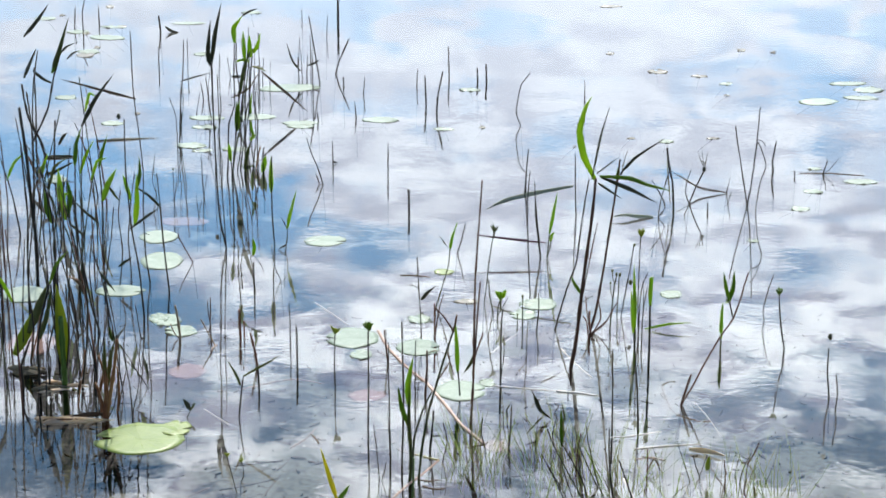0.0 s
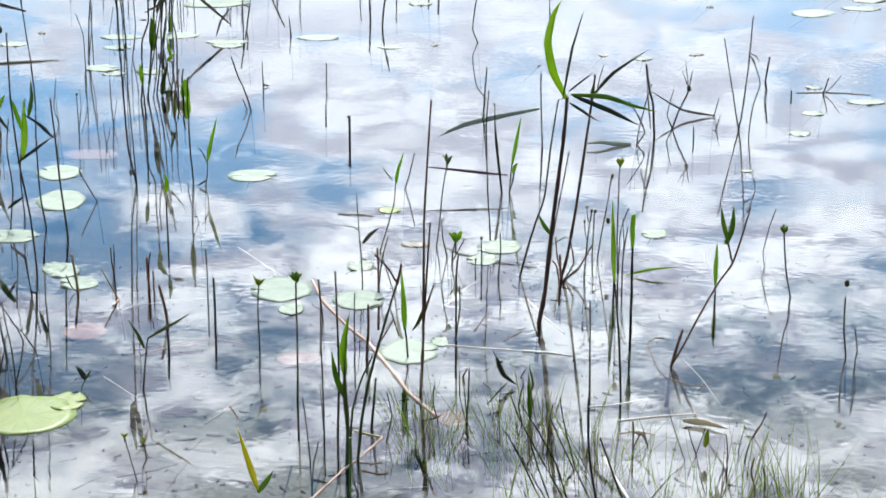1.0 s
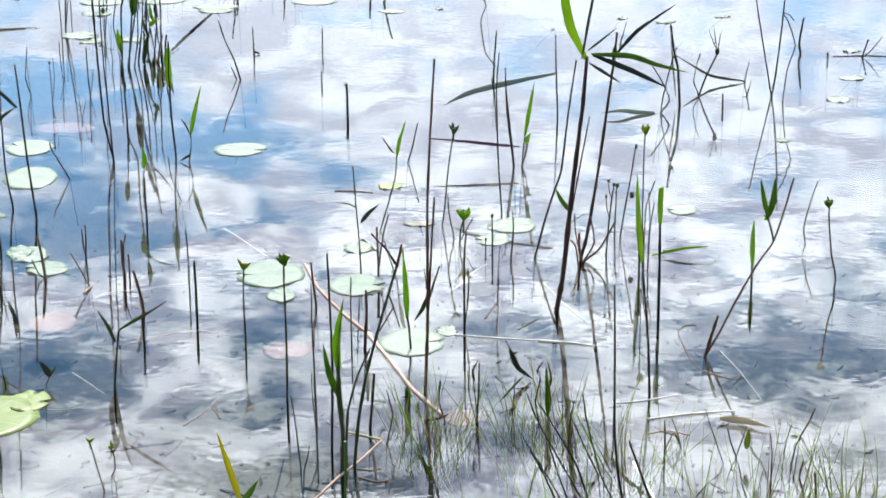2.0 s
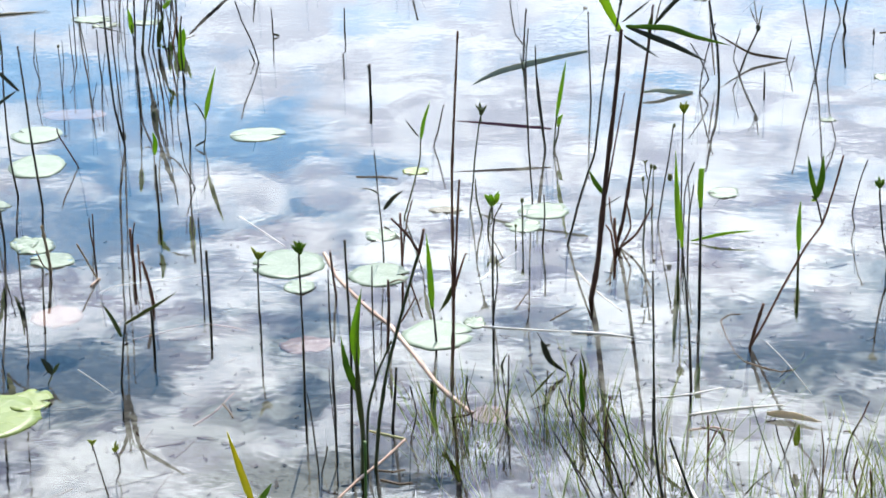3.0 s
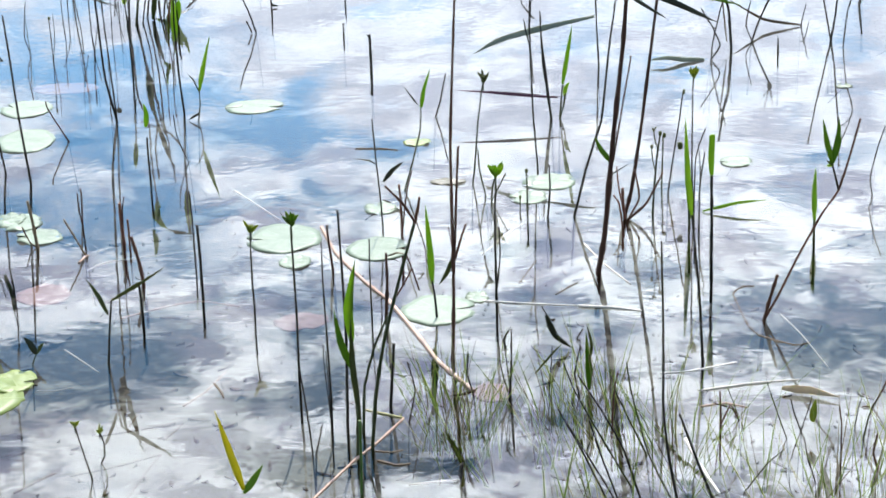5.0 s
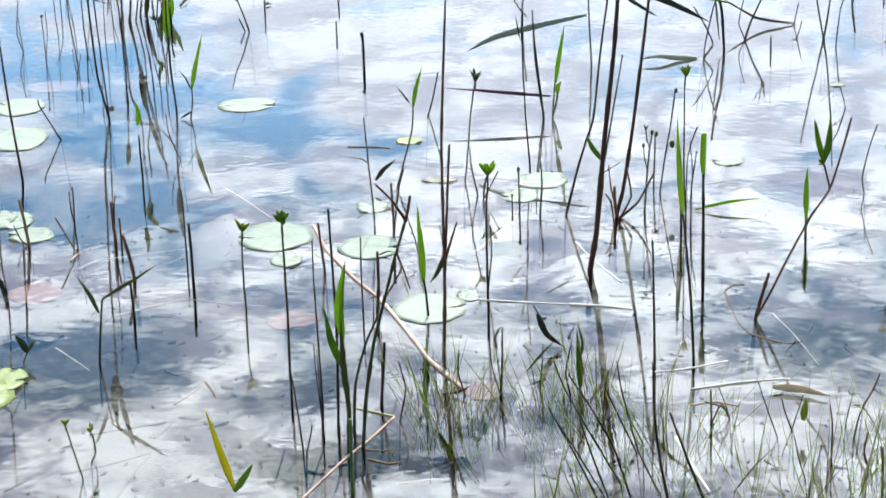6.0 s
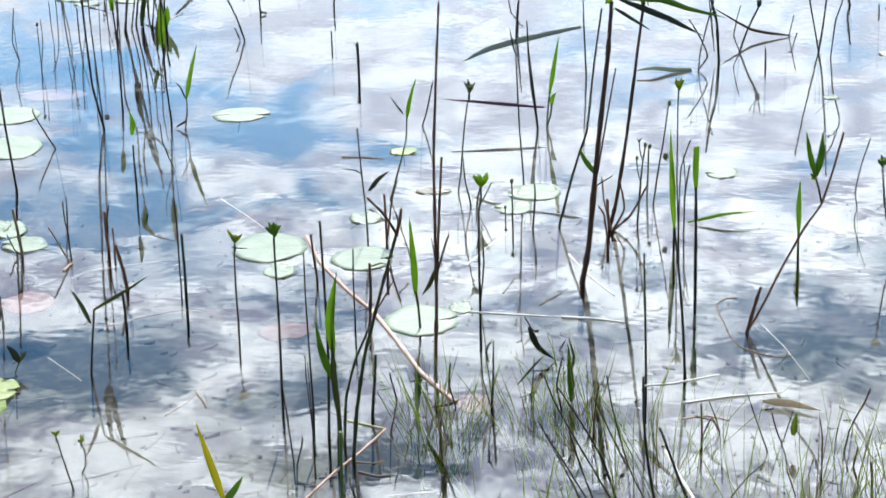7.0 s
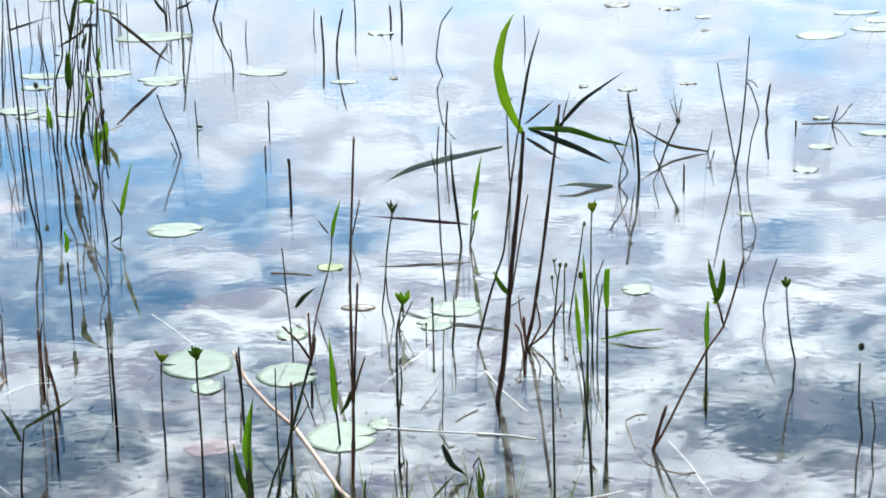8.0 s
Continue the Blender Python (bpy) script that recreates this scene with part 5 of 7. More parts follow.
blade(p, "olive", 0.00965, (0.023, -0.0104, 0.1624), (0.0352, -0.0223, 0.19), (0.0569, -0.0367, 0.2568))
blade(p, "green", 0.00869, (0.0206, -0.0098, 0.1524), (0.0315, -0.0108, 0.1821), (0.0375, -0.0104, 0.1918))
blade(p, "dark", 0.00386, (0.0357, -0.012, 0.1874), (0.0489, -0.0148, 0.2008), (0.0656, -0.0172, 0.2093))
blade(p, "dark", 0.00386, (0.0475, -0.0114, 0.1774), (0.0572, -0.0101, 0.1869), (0.0666, -0.0085, 0.1914))
p = plant("reed", -0.5374, 2.8399, "tall dark reed stalk with green leaves standing in water", "reeds in the pond")
stem(p, "dark", 0.00143, 0.00096, (0, 0, 0), (0.0011, -0.0088, 0.0835), (0.0045, -0.017, 0.1609))
blade(p, "green", 0.00765, (0.0045, -0.017, 0.1609), (0.007, -0.0138, 0.1905), (0.0161, -0.0106, 0.2199))
blade(p, "dark", 0.00595, (0.0178, -0.0237, 0.2237), (0.0401, -0.0235, 0.2667), (0.0702, -0.023, 0.3068))
blade(p, "brown", 0.00425, (0.1023, -0.0284, 0.2683), (0.0481, -0.0175, 0.2796), (-0.0144, -0.0069, 0.2936))
p = plant("reed", -0.4945, 2.8146, "slender dark reed stalk with bright green leaves standing in water", "reeds in the pond")
stem(p, "dark", 0.00119, 0.00096, (0, 0, 0), (-0.0009, 0.0059, 0.0604), (0.001, 0.0101, 0.1033))
blade(p, "bright", 0.00929, (0.001, 0.0101, 0.1033), (0.0094, 0.0181, 0.1272), (0.0219, 0.0259, 0.1494))
blade(p, "olive", 0.00422, (0.0116, 0.0122, 0.1247), (0.0196, 0.0115, 0.1117), (0.0276, 0.0111, 0.1013))
stem(p, "dark", 0.00099, 0.00072, (0, 0, 0), (0.0051, 0.0034, 0.0346), (0.0085, 0.0068, 0.069))
p = plant("reed", -0.4107, 2.6012, "tall dark reed stalk with bright green leaves standing in water", "reeds in the pond")
stem(p, "dark", 0.00134, 0.00090, (0, 0, 0), (-0.0033, -0.0079, 0.0709), (-0.0113, -0.0158, 0.1405), (-0.0152, -0.0255, 0.2259), (-0.0137, -0.035, 0.3095))
blade(p, "bright", 0.00800, (-0.0064, -0.0163, 0.1448), (-0.0021, -0.0156, 0.1818), (-0.0016, -0.0154, 0.2228))
blade(p, "dark", 0.00400, (-0.0136, -0.0158, 0.1405), (0.0152, -0.023, 0.1637), (0.0334, -0.0292, 0.1781))
blade(p, "dark", 0.00400, (0.0324, -0.0195, 0.1733), (0.0162, -0.0241, 0.1928), (-0.0038, -0.0284, 0.2089))
bud(p, "dark", 0.00720, (-0.0211, -0.0354, 0.3136))
p = plant("reed", -0.4160, 2.7411, "tall dark reed stalk without leaves standing in water", "reeds in the pond")
stem(p, "dark", 0.00116, 0.00071, (0, 0, 0), (-0.0054, 0.0017, 0.0434), (-0.0068, 0.0044, 0.1121), (-0.0051, 0.0068, 0.1717), (-0.0086, 0.0088, 0.2223), (-0.0161, 0.0118, 0.2974), (-0.0175, 0.0153, 0.388))
p = plant("reed", -0.3839, 2.7053, "tall dark reed stalk without leaves standing in water", "reeds in the pond")
stem(p, "dark", 0.00138, 0.00093, (0, 0, 0), (-0.0061, 0.0004, 0.0738), (-0.0098, 0.0009, 0.1424), (-0.0126, 0.0011, 0.1848))
p = plant("reed", -0.4367, 3.4226, "slender dark reed stalk without leaves standing in water", "reeds in the pond")
stem(p, "dark", 0.00078, 0.00057, (0, 0, 0), (-0.0011, -0.0013, 0.0611), (-0.0116, -0.002, 0.0965))
p = plant("reed", -0.5853, 2.7402, "tall dark reed stalk with bright green leaves standing in water", "reeds in the pond")
stem(p, "dark", 0.00278, 0.00210, (0, 0, 0), (-0.0004, 0.0074, 0.0676), (-0.0065, 0.0147, 0.1345), (-0.0103, 0.021, 0.1927), (-0.0185, 0.029, 0.2669))
stem(p, "dark", 0.00162, 0.00116, (0, 0, 0), (-0.002, 0.0074, 0.0676), (-0.0005, 0.0183, 0.1679), (-0.0009, 0.0255, 0.234), (-0.0071, 0.0316, 0.2915))
blade(p, "bright", 0.01160, (0.0441, 0.0106, 0.097), (0.0391, 0.0169, 0.1339), (0.0351, 0.0237, 0.1749))
blade(p, "green", 0.00828, (0.0483, 0.0111, 0.1012), (0.0536, 0.0124, 0.1355), (0.0489, 0.0127, 0.1612))
blade(p, "bright", 0.00746, (0.0163, 0.0201, 0.1845), (0.0095, 0.0173, 0.1682), (0.0228, 0.0197, 0.2))
p = plant("reed", -0.5844, 2.6459, "tall dark reed stalk without leaves standing in water", "reeds in the pond")
stem(p, "dark", 0.00158, 0.00114, (0, 0, 0), (0.0002, 0.0067, 0.0748), (0.003, 0.0118, 0.1324), (-0.0036, 0.0212, 0.2383))
p = plant("reed", -0.5543, 2.6926, "tall dark reed stalk with green leaves standing in water", "reeds in the pond")
stem(p, "dark", 0.00160, 0.00115, (0, 0, 0), (0.0055, -0.0004, 0.0695), (0.0018, -0.0007, 0.1296), (-0.0112, -0.0011, 0.1974))
stem(p, "dark", 0.00096, 0.00070, (0, 0, 0), (-0.001, -0.0004, 0.0695), (-0.0031, -0.0009, 0.1636))
blade(p, "green", 0.00818, (0.0026, -0.0006, 0.1125), (-0.0049, 0.0029, 0.1369), (-0.0075, 0.0064, 0.1612))
p = plant("reed", -0.4983, 2.5346, "tall dark reed stalk without leaves standing in water", "reeds in the pond")
stem(p, "dark", 0.00132, 0.00089, (0, 0, 0), (-0.009, -0.0021, 0.0594), (-0.0129, -0.005, 0.1429), (-0.009, -0.0085, 0.2413))
stem(p, "dark", 0.00110, 0.00067, (0, 0, 0), (-0.0051, -0.0021, 0.0594), (-0.0214, -0.0044, 0.1263), (-0.0228, -0.0062, 0.1759))
p = plant("reed", -0.4670, 2.5347, "tall dark reed stalk with brown leaves standing in water", "reeds in the pond")
stem(p, "dark", 0.00153, 0.00089, (0, 0, 0), (-0.0097, -0.003, 0.0431), (-0.0212, -0.0091, 0.1279), (-0.027, -0.015, 0.2112))
blade(p, "brown", 0.00550, (-0.0134, -0.0033, 0.0473), (-0.0274, -0.0053, 0.0813), (-0.0464, -0.0054, 0.0896))
blade(p, "dark", 0.00393, (0.0078, -0.012, 0.1698), (-0.0112, -0.0091, 0.185), (-0.0299, -0.0064, 0.2044))
p = plant("reed", -0.4659, 2.3297, "tall dark reed stalk without leaves standing in water", "reeds in the pond")
stem(p, "dark", 0.00145, 0.00104, (0, 0, 0), (0.0091, -0.005, 0.0657), (0.0133, -0.0094, 0.1224), (0.0085, -0.0155, 0.2019))
stem(p, "dark", 0.00124, 0.00084, (0, 0, 0), (-0.0052, -0.0057, 0.0738), (-0.0122, -0.0094, 0.1223))
p = plant("reed", -0.4408, 2.2726, "slender dark reed stalk without leaves standing in water", "reeds in the pond")
stem(p, "dark", 0.00122, 0.00083, (0, 0, 0), (0.0063, 0.0066, 0.0914), (0.0067, 0.0109, 0.1516))
p = plant("reed", -0.5690, 2.4290, "broad green reed blades rising from the water", "reeds in the pond")
blade(p, "yellow", 0.01630, (-0.0035, 0.0008, 0.0079), (0.0154, 0.0132, 0.0439), (0.0462, 0.0272, 0.0957))
blade(p, "olive", 0.01220, (0.0165, 0.0041, 0.0393), (0.0319, 0.0144, 0.0761), (0.0433, 0.0238, 0.105))
p = plant("reed", -0.4895, 2.3297, "slender green reed stalk with green leaves standing in water", "reeds in the pond")
stem(p, "green", 0.00405, 0.00347, (0, 0, 0), (0.0002, -0.0047, 0.0418), (0.0003, -0.0122, 0.1078))
blade(p, "yellow", 0.01700, (0.0004, -0.0038, 0.0335), (-0.0008, -0.0073, 0.0981), (-0.0039, -0.0098, 0.1536))
stem(p, "dark", 0.00124, 0.00084, (0, 0, 0), (0.0094, -0.0085, 0.075), (0.0103, -0.0177, 0.1565))
p = plant("reed", -0.5235, 2.3296, "slender dark reed stalk with olive green leaves standing in water", "reeds in the pond")
stem(p, "dark", 0.00188, 0.00124, (0, 0, 0), (-0.0012, 0.0049, 0.0539), (0.0055, 0.009, 0.0997), (0.018, 0.0131, 0.1453))
blade(p, "olive", 0.00742, (0.0023, 0.0062, 0.0692), (0.0142, 0.0001, 0.1031), (0.0243, -0.0047, 0.1517))
p = plant("reed", -0.4202, 2.2173, "tall rusty brown reed stalk with olive green leaves standing in water", "reeds in the pond")
stem(p, "rust", 0.00364, 0.00252, (0, 0, 0), (0.0017, -0.0021, 0.0397), (0.0019, -0.0042, 0.0791))
stem(p, "rust", 0.00280, 0.00196, (0, 0, 0), (0.0067, -0.0021, 0.0397), (0.014, -0.0042, 0.0791), (0.0191, -0.0063, 0.1181))
stem(p, "rust", 0.00252, 0.00168, (0, 0, 0), (-0.0076, -0.0021, 0.0397), (-0.0119, -0.003, 0.0555))
stem(p, "dark", 0.00084, 0.00062, (0, 0, 0), (0.0117, -0.0013, 0.0239), (0.0214, -0.0047, 0.0869), (0.0155, -0.008, 0.149), (0.0083, -0.0105, 0.195))
blade(p, "olive", 0.00647, (0.0024, -0.003, 0.0555), (0.002, -0.0083, 0.0884), (0.0045, -0.0136, 0.1209))
p = plant("reed", -0.4084, 2.3106, "slender dark reed stalk without leaves standing in water", "reeds in the pond")
stem(p, "dark", 0.00104, 0.00083, (0, 0, 0), (-0.0057, 0.0003, 0.0475), (-0.0114, 0.0006, 0.0946), (-0.0201, 0.001, 0.1567))
p = plant("reed", -0.3883, 2.2357, "slender dark reed stalk without leaves standing in water", "reeds in the pond")
stem(p, "dark", 0.00101, 0.00062, (0, 0, 0), (-0.0015, -0.0007, 0.0393), (-0.0089, -0.0017, 0.0938))
stem(p, "dark", 0.00085, 0.00062, (0, 0, 0), (0.0112, -0.001, 0.055), (-0.0121, -0.0019, 0.1016))
p = plant("reed", -0.5457, 2.3295, "slender dark reed stalk without leaves standing in water", "reeds in the pond")
stem(p, "dark", 0.00208, 0.00145, (0, 0, 0), (-0.0014, -0.0002, 0.032), (0.013, -0.0005, 0.0718))
p = plant("reed", -0.5036, 2.1992, "slender dark reed stalk without leaves standing in water", "reeds in the pond")
stem(p, "dark", 0.00120, 0.00081, (0, 0, 0), (-0.0025, 0.0021, 0.0301), (-0.0002, 0.0036, 0.0525))
p = plant("reed", -0.3771, 2.3299, "short dark reed stalk without leaves standing in water", "reeds in the pond")
stem(p, "dark", 0.00087, 0.00064, (0, 0, 0), (-0.0137, -0.0029, 0.0252), (-0.0277, -0.0048, 0.0418))
p = plant("reed", -0.4007, 2.5133, "slender dark reed stalk without leaves standing in water", "reeds in the pond")
stem(p, "dark", 0.00110, 0.00067, (0, 0, 0), (-0.0042, 0, 0.001), (-0.0055, 0, 0.001), (-0.011, -0.0053, 0.052))
p = plant("reed", -0.6358, 3.2911, "slender dark reed stalk with dark leaves standing in water", "reeds in the pond")
stem(p, "dark", 0.00158, 0.00107, (0, 0, 0), (0.0028, -0.0044, 0.0507), (0.0063, -0.0084, 0.0958))
blade(p, "dark", 0.00567, (0.0103, -0.0044, 0.0507), (0.019, -0.0083, 0.0666), (0.0263, -0.0114, 0.0744))
blade(p, "dark", 0.00473, (0.0321, -0.0016, 0.0184), (-0.001, -0.0061, 0.0019), (-0.0198, -0.0122, 0.001))
p = plant("reed", -0.4754, 3.4728, "broad dark reed blades rising from the water", "reeds in the pond")
blade(p, "dark", 0.00492, (-0.1092, 0, 0.001), (-0.0605, 0.0097, 0.001), (-0.0019, 0.0196, 0.001))
p = plant("reed", -0.3923, 3.6142, "slender dark reed stalk without leaves standing in water", "reeds in the pond")
stem(p, "dark", 0.00107, 0.00081, (0, 0, 0), (-0.0039, -0.0037, 0.0379), (-0.0076, -0.0078, 0.0808))
p = plant("reed", -0.4173, 3.7440, "short dark reed stalk without leaves standing in water", "reeds in the pond")
stem(p, "dark", 0.00111, 0.00083, (0, 0, 0), (-0.0044, 0, 0.0323))
p = plant("reed", -0.5470, 4.2473, "short dark reed stalk with dark leaves standing in water", "reeds in the pond")
stem(p, "dark", 0.00161, 0.00161, (0, 0, 0), (-0.0033, -0.0016, 0.0357))
blade(p, "dark", 0.00574, (0.0096, -0.0005, 0.012), (0.0231, -0.0015, 0.0028), (0.0377, -0.0028, 0.001))
p = plant("reed", -0.5248, 3.9828, "short dark reed stalk without leaves standing in water", "reeds in the pond")
stem(p, "dark", 0.00128, 0.00094, (0, 0, 0), (0.0003, -0.0014, 0.0397))
p = plant("reed", -0.2024, 3.8642, "slender dark reed stalk with dark leaves standing in water", "reeds in the pond")
stem(p, "dark", 0.00140, 0.00110, (0, 0, 0), (-0.0101, 0.0023, 0.0654), (-0.0202, 0.0046, 0.1303))
blade(p, "dark", 0.00428, (-0.0371, 0.0008, 0.0217), (-0.053, 0.0029, 0.0431), (-0.0633, 0.0053, 0.0754))
p = plant("reed", -0.1740, 3.9255, "slender dark reed stalk without leaves standing in water", "reeds in the pond")
stem(p, "dark", 0.00169, 0.00127, (0, 0, 0), (0.0078, -0.0009, 0.0282), (0.0263, -0.0023, 0.0708))
p = plant("reed", -0.1818, 4.3240, "slender dark reed stalk without leaves standing in water", "reeds in the pond")
stem(p, "dark", 0.00273, 0.00182, (0, 0, 0), (0.0006, -0.0049, 0.0668))
p = plant("reed", 0.0024, 3.7114, "slender dark reed stalk without leaves standing in water", "reeds in the pond")
stem(p, "dark", 0.00162, 0.00121, (0, 0, 0), (-0.0024, -0.0023, 0.0564))
p = plant("reed", 0.0216, 3.6741, "slender dark reed stalk without leaves standing in water", "reeds in the pond")
stem(p, "dark", 0.00161, 0.00120, (0, 0, 0), (0.0028, -0.0029, 0.0328), (0.0116, -0.0067, 0.0763))
p = plant("reed", 0.0475, 3.9081, "slender dark reed stalk without leaves standing in water", "reeds in the pond")
stem(p, "dark", 0.00126, 0.00084, (0, 0, 0), (-0.0016, 0.0008, 0.0609))
p = plant("reed", 0.1025, 3.8685, "short dark reed stalk without leaves standing in water", "reeds in the pond")
stem(p, "dark", 0.00167, 0.00125, (0, 0, 0), (-0.0014, 0.0014, 0.0273))
p = plant("reed", 0.1196, 3.8687, "short dark reed stalk without leaves standing in water", "reeds in the pond")
stem(p, "dark", 0.00167, 0.00125, (0, 0, 0), (-0.0016, -0.001, 0.0357))
p = plant("reed", -0.3130, 2.9003, "tall dark reed stalk with dark leaves standing in water", "reeds in the pond")
stem(p, "dark", 0.00140, 0.00110, (0, 0, 0), (-0.0088, -0.0052, 0.0536), (-0.011, -0.0125, 0.1279), (-0.0125, -0.0215, 0.219), (-0.0124, -0.0303, 0.3084))
blade(p, "dark", 0.00864, (-0.0142, -0.0298, 0.3039), (-0.0172, -0.0381, 0.3276), (-0.011, -0.0493, 0.3815))
blade(p, "dark", 0.00691, (-0.0124, -0.0303, 0.3084), (-0.0059, -0.0378, 0.3532), (0.0057, -0.0461, 0.4061))
stem(p, "dark", 0.00092, 0.00069, (0, 0, 0), (-0.0042, -0.0125, 0.1279), (-0.0041, -0.0215, 0.2191), (-0.0046, -0.0285, 0.2907))
p = plant("reed", -0.3382, 3.2675, "tall dark reed stalk with bright green leaves standing in water", "reeds in the pond")
stem(p, "dark", 0.00138, 0.00099, (0, 0, 0), (0.0025, 0.0007, 0.027), (0.0046, 0.0023, 0.092), (0.0156, 0.0032, 0.1258), (0.0152, 0.0044, 0.1747), (0.0176, 0.0059, 0.2341))
blade(p, "dark", 0.00223, (0.012, 0.0032, 0.1259), (0.0031, 0.0044, 0.1265))
blade(p, "bright", 0.00892, (0.0176, 0.0059, 0.2341), (0.0166, 0.0051, 0.2603), (0.0311, 0.0042, 0.2801))
blade(p, "dark", 0.00372, (0.0307, 0.007, 0.2795), (0.0425, 0.0095, 0.2868), (0.057, 0.0119, 0.2918))
p = plant("reed", -0.3544, 3.9436, "slender dark reed stalk without leaves standing in water", "reeds in the pond")
stem(p, "dark", 0.00086, 0.00058, (0, 0, 0), (0.0022, 0.002, 0.0665))
p = plant("reed", -0.3424, 3.9232, "slender dark reed stalk without leaves standing in water", "reeds in the pond")
stem(p, "dark", 0.00086, 0.00057, (0, 0, 0), (-0.0003, -0.0015, 0.0947))
p = plant("reed", -0.3316, 3.9029, "slender dark reed stalk without leaves standing in water", "reeds in the pond")
stem(p, "dark", 0.00086, 0.00057, (0, 0, 0), (0.0024, -0.002, 0.067))
p = plant("reed", -0.3246, 3.9523, "slender dark reed stalk without leaves standing in water", "reeds in the pond")
stem(p, "dark", 0.00086, 0.00058, (0, 0, 0), (-0.0009, -0.0001, 0.076))
p = plant("reed", -0.3144, 3.8828, "short dark reed stalk without leaves standing in water", "reeds in the pond")
stem(p, "dark", 0.00085, 0.00057, (0, 0, 0), (0.0027, 0.0022, 0.0437))
p = plant("reed", -0.2483, 3.9451, "slender dark reed stalk without leaves standing in water", "reeds in the pond")
stem(p, "dark", 0.00086, 0.00058, (0, 0, 0), (0.0041, -0.0013, 0.0674))
p = plant("reed", -0.2373, 3.8839, "slender dark reed stalk without leaves standing in water", "reeds in the pond")
stem(p, "dark", 0.00086, 0.00057, (0, 0, 0), (-0.0026, 0.0028, 0.06))
p = plant("reed", -0.2298, 3.9124, "short dark reed stalk with dark leaves standing in water", "reeds in the pond")
stem(p, "dark", 0.00114, 0.00057, (0, 0, 0), (0.0015, -0.0004, 0.0424))
blade(p, "dark", 0.00432, (0.0002, -0.0002, 0.0201), (0.0154, -0.0021, 0.0262), (0.0263, -0.004, 0.0346))
p = plant("reed", -0.2234, 3.9454, "slender dark reed stalk without leaves standing in water", "reeds in the pond")
stem(p, "dark", 0.00086, 0.00058, (0, 0, 0), (-0.0004, 0.0006, 0.0724))
p = plant("reed", -0.2017, 4.2069, "short dark reed stalk without leaves standing in water", "reeds in the pond")
stem(p, "dark", 0.00091, 0.00061, (0, 0, 0), (0.0026, 0.0022, 0.0463))
p = plant("reed", -0.2588, 4.3563, "short dark reed stalk without leaves standing in water", "reeds in the pond")
stem(p, "dark", 0.00093, 0.00062, (0, 0, 0), (-0.0008, -0.0022, 0.0222))
p = plant("reed", -0.7070, 4.2446, "slender dark reed stalk without leaves standing in water", "reeds in the pond")
stem(p, "dark", 0.00134, 0.00089, (0, 0, 0), (-0.0005, -0.0007, 0.0413), (0.0053, -0.0013, 0.0707))
p = plant("reed", -0.6860, 4.3393, "short dark reed stalk without leaves standing in water", "reeds in the pond")
stem(p, "dark", 0.00137, 0.00091, (0, 0, 0), (0.0001, -0.0005, 0.03))
p = plant("reed", -0.7311, 4.2909, "short dark reed stalk without leaves standing in water", "reeds in the pond")
stem(p, "dark", 0.00135, 0.00090, (0, 0, 0), (0.0024, 0.0038, 0.0406))
p = plant("reed", -0.4510, 3.6500, "slender dark reed stalk without leaves standing in water", "reeds in the pond")
stem(p, "dark", 0.00082, 0.00054, (0, 0, 0), (-0.001, 0.0061, 0.0565))
p = plant("reed", -0.4073, 3.8217, "short dark reed stalk without leaves standing in water", "reeds in the pond")
stem(p, "dark", 0.00084, 0.00056, (0, 0, 0), (-0.0014, -0.0008, 0.0276))
p = plant("reed", -0.3777, 3.9022, "short dark reed stalk with dark leaves standing in water", "reeds in the pond")
stem(p, "dark", 0.00086, 0.00057, (0, 0, 0), (-0.0059, 0.0037, 0.0378))
blade(p, "dark", 0.00430, (0.0019, 0, 0.001), (0.0149, 0.002, 0.001), (0.0288, 0.0042, 0.0012))
p = plant("reed", -0.4681, 3.9836, "slender dark reed stalk without leaves standing in water", "reeds in the pond")
stem(p, "dark", 0.00087, 0.00058, (0, 0, 0), (0.0007, -0.0032, 0.057))
p = plant("reed", -0.6098, 2.8138, "tall dark reed stalk without leaves standing in water", "reeds in the pond")
stem(p, "dark", 0.00118, 0.00072, (0, 0, 0), (0.0097, -0.0007, 0.0803), (0.0015, -0.0014, 0.1682), (-0.0074, -0.002, 0.2375))
p = plant("reed", -0.5778, 2.7891, "tall dark reed stalk with olive green leaves standing in water", "reeds in the pond")
stem(p, "dark", 0.00118, 0.00072, (0, 0, 0), (-0.0017, -0.0064, 0.073), (0.0107, -0.0127, 0.145), (0.008, -0.0174, 0.1981))
blade(p, "olive", 0.00503, (0.0102, -0.012, 0.136), (0.0197, -0.0102, 0.1701), (0.0405, -0.0069, 0.1864))
p = plant("reed", -0.5383, 2.7405, "tall dark reed stalk with dark leaves standing in water", "reeds in the pond")
stem(p, "dark", 0.00097, 0.00071, (0, 0, 0), (0.0075, 0.0027, 0.0692), (0.0021, 0.0058, 0.1461), (0.0103, 0.0084, 0.2137))
blade(p, "dark", 0.00414, (0.0035, 0.0037, 0.0949), (0.0173, 0.0068, 0.0809), (0.0287, 0.0098, 0.0668))
p = plant("reed", -0.5000, 2.6008, "tall dark reed stalk without leaves standing in water", "reeds in the pond")
stem(p, "dark", 0.00112, 0.00069, (0, 0, 0), (-0.0027, 0.0048, 0.0662), (0.0057, 0.0095, 0.1319), (0.0012, 0.0136, 0.1887))
p = plant("reed", -0.5342, 2.6007, "tall dark reed stalk without leaves standing in water", "reeds in the pond")
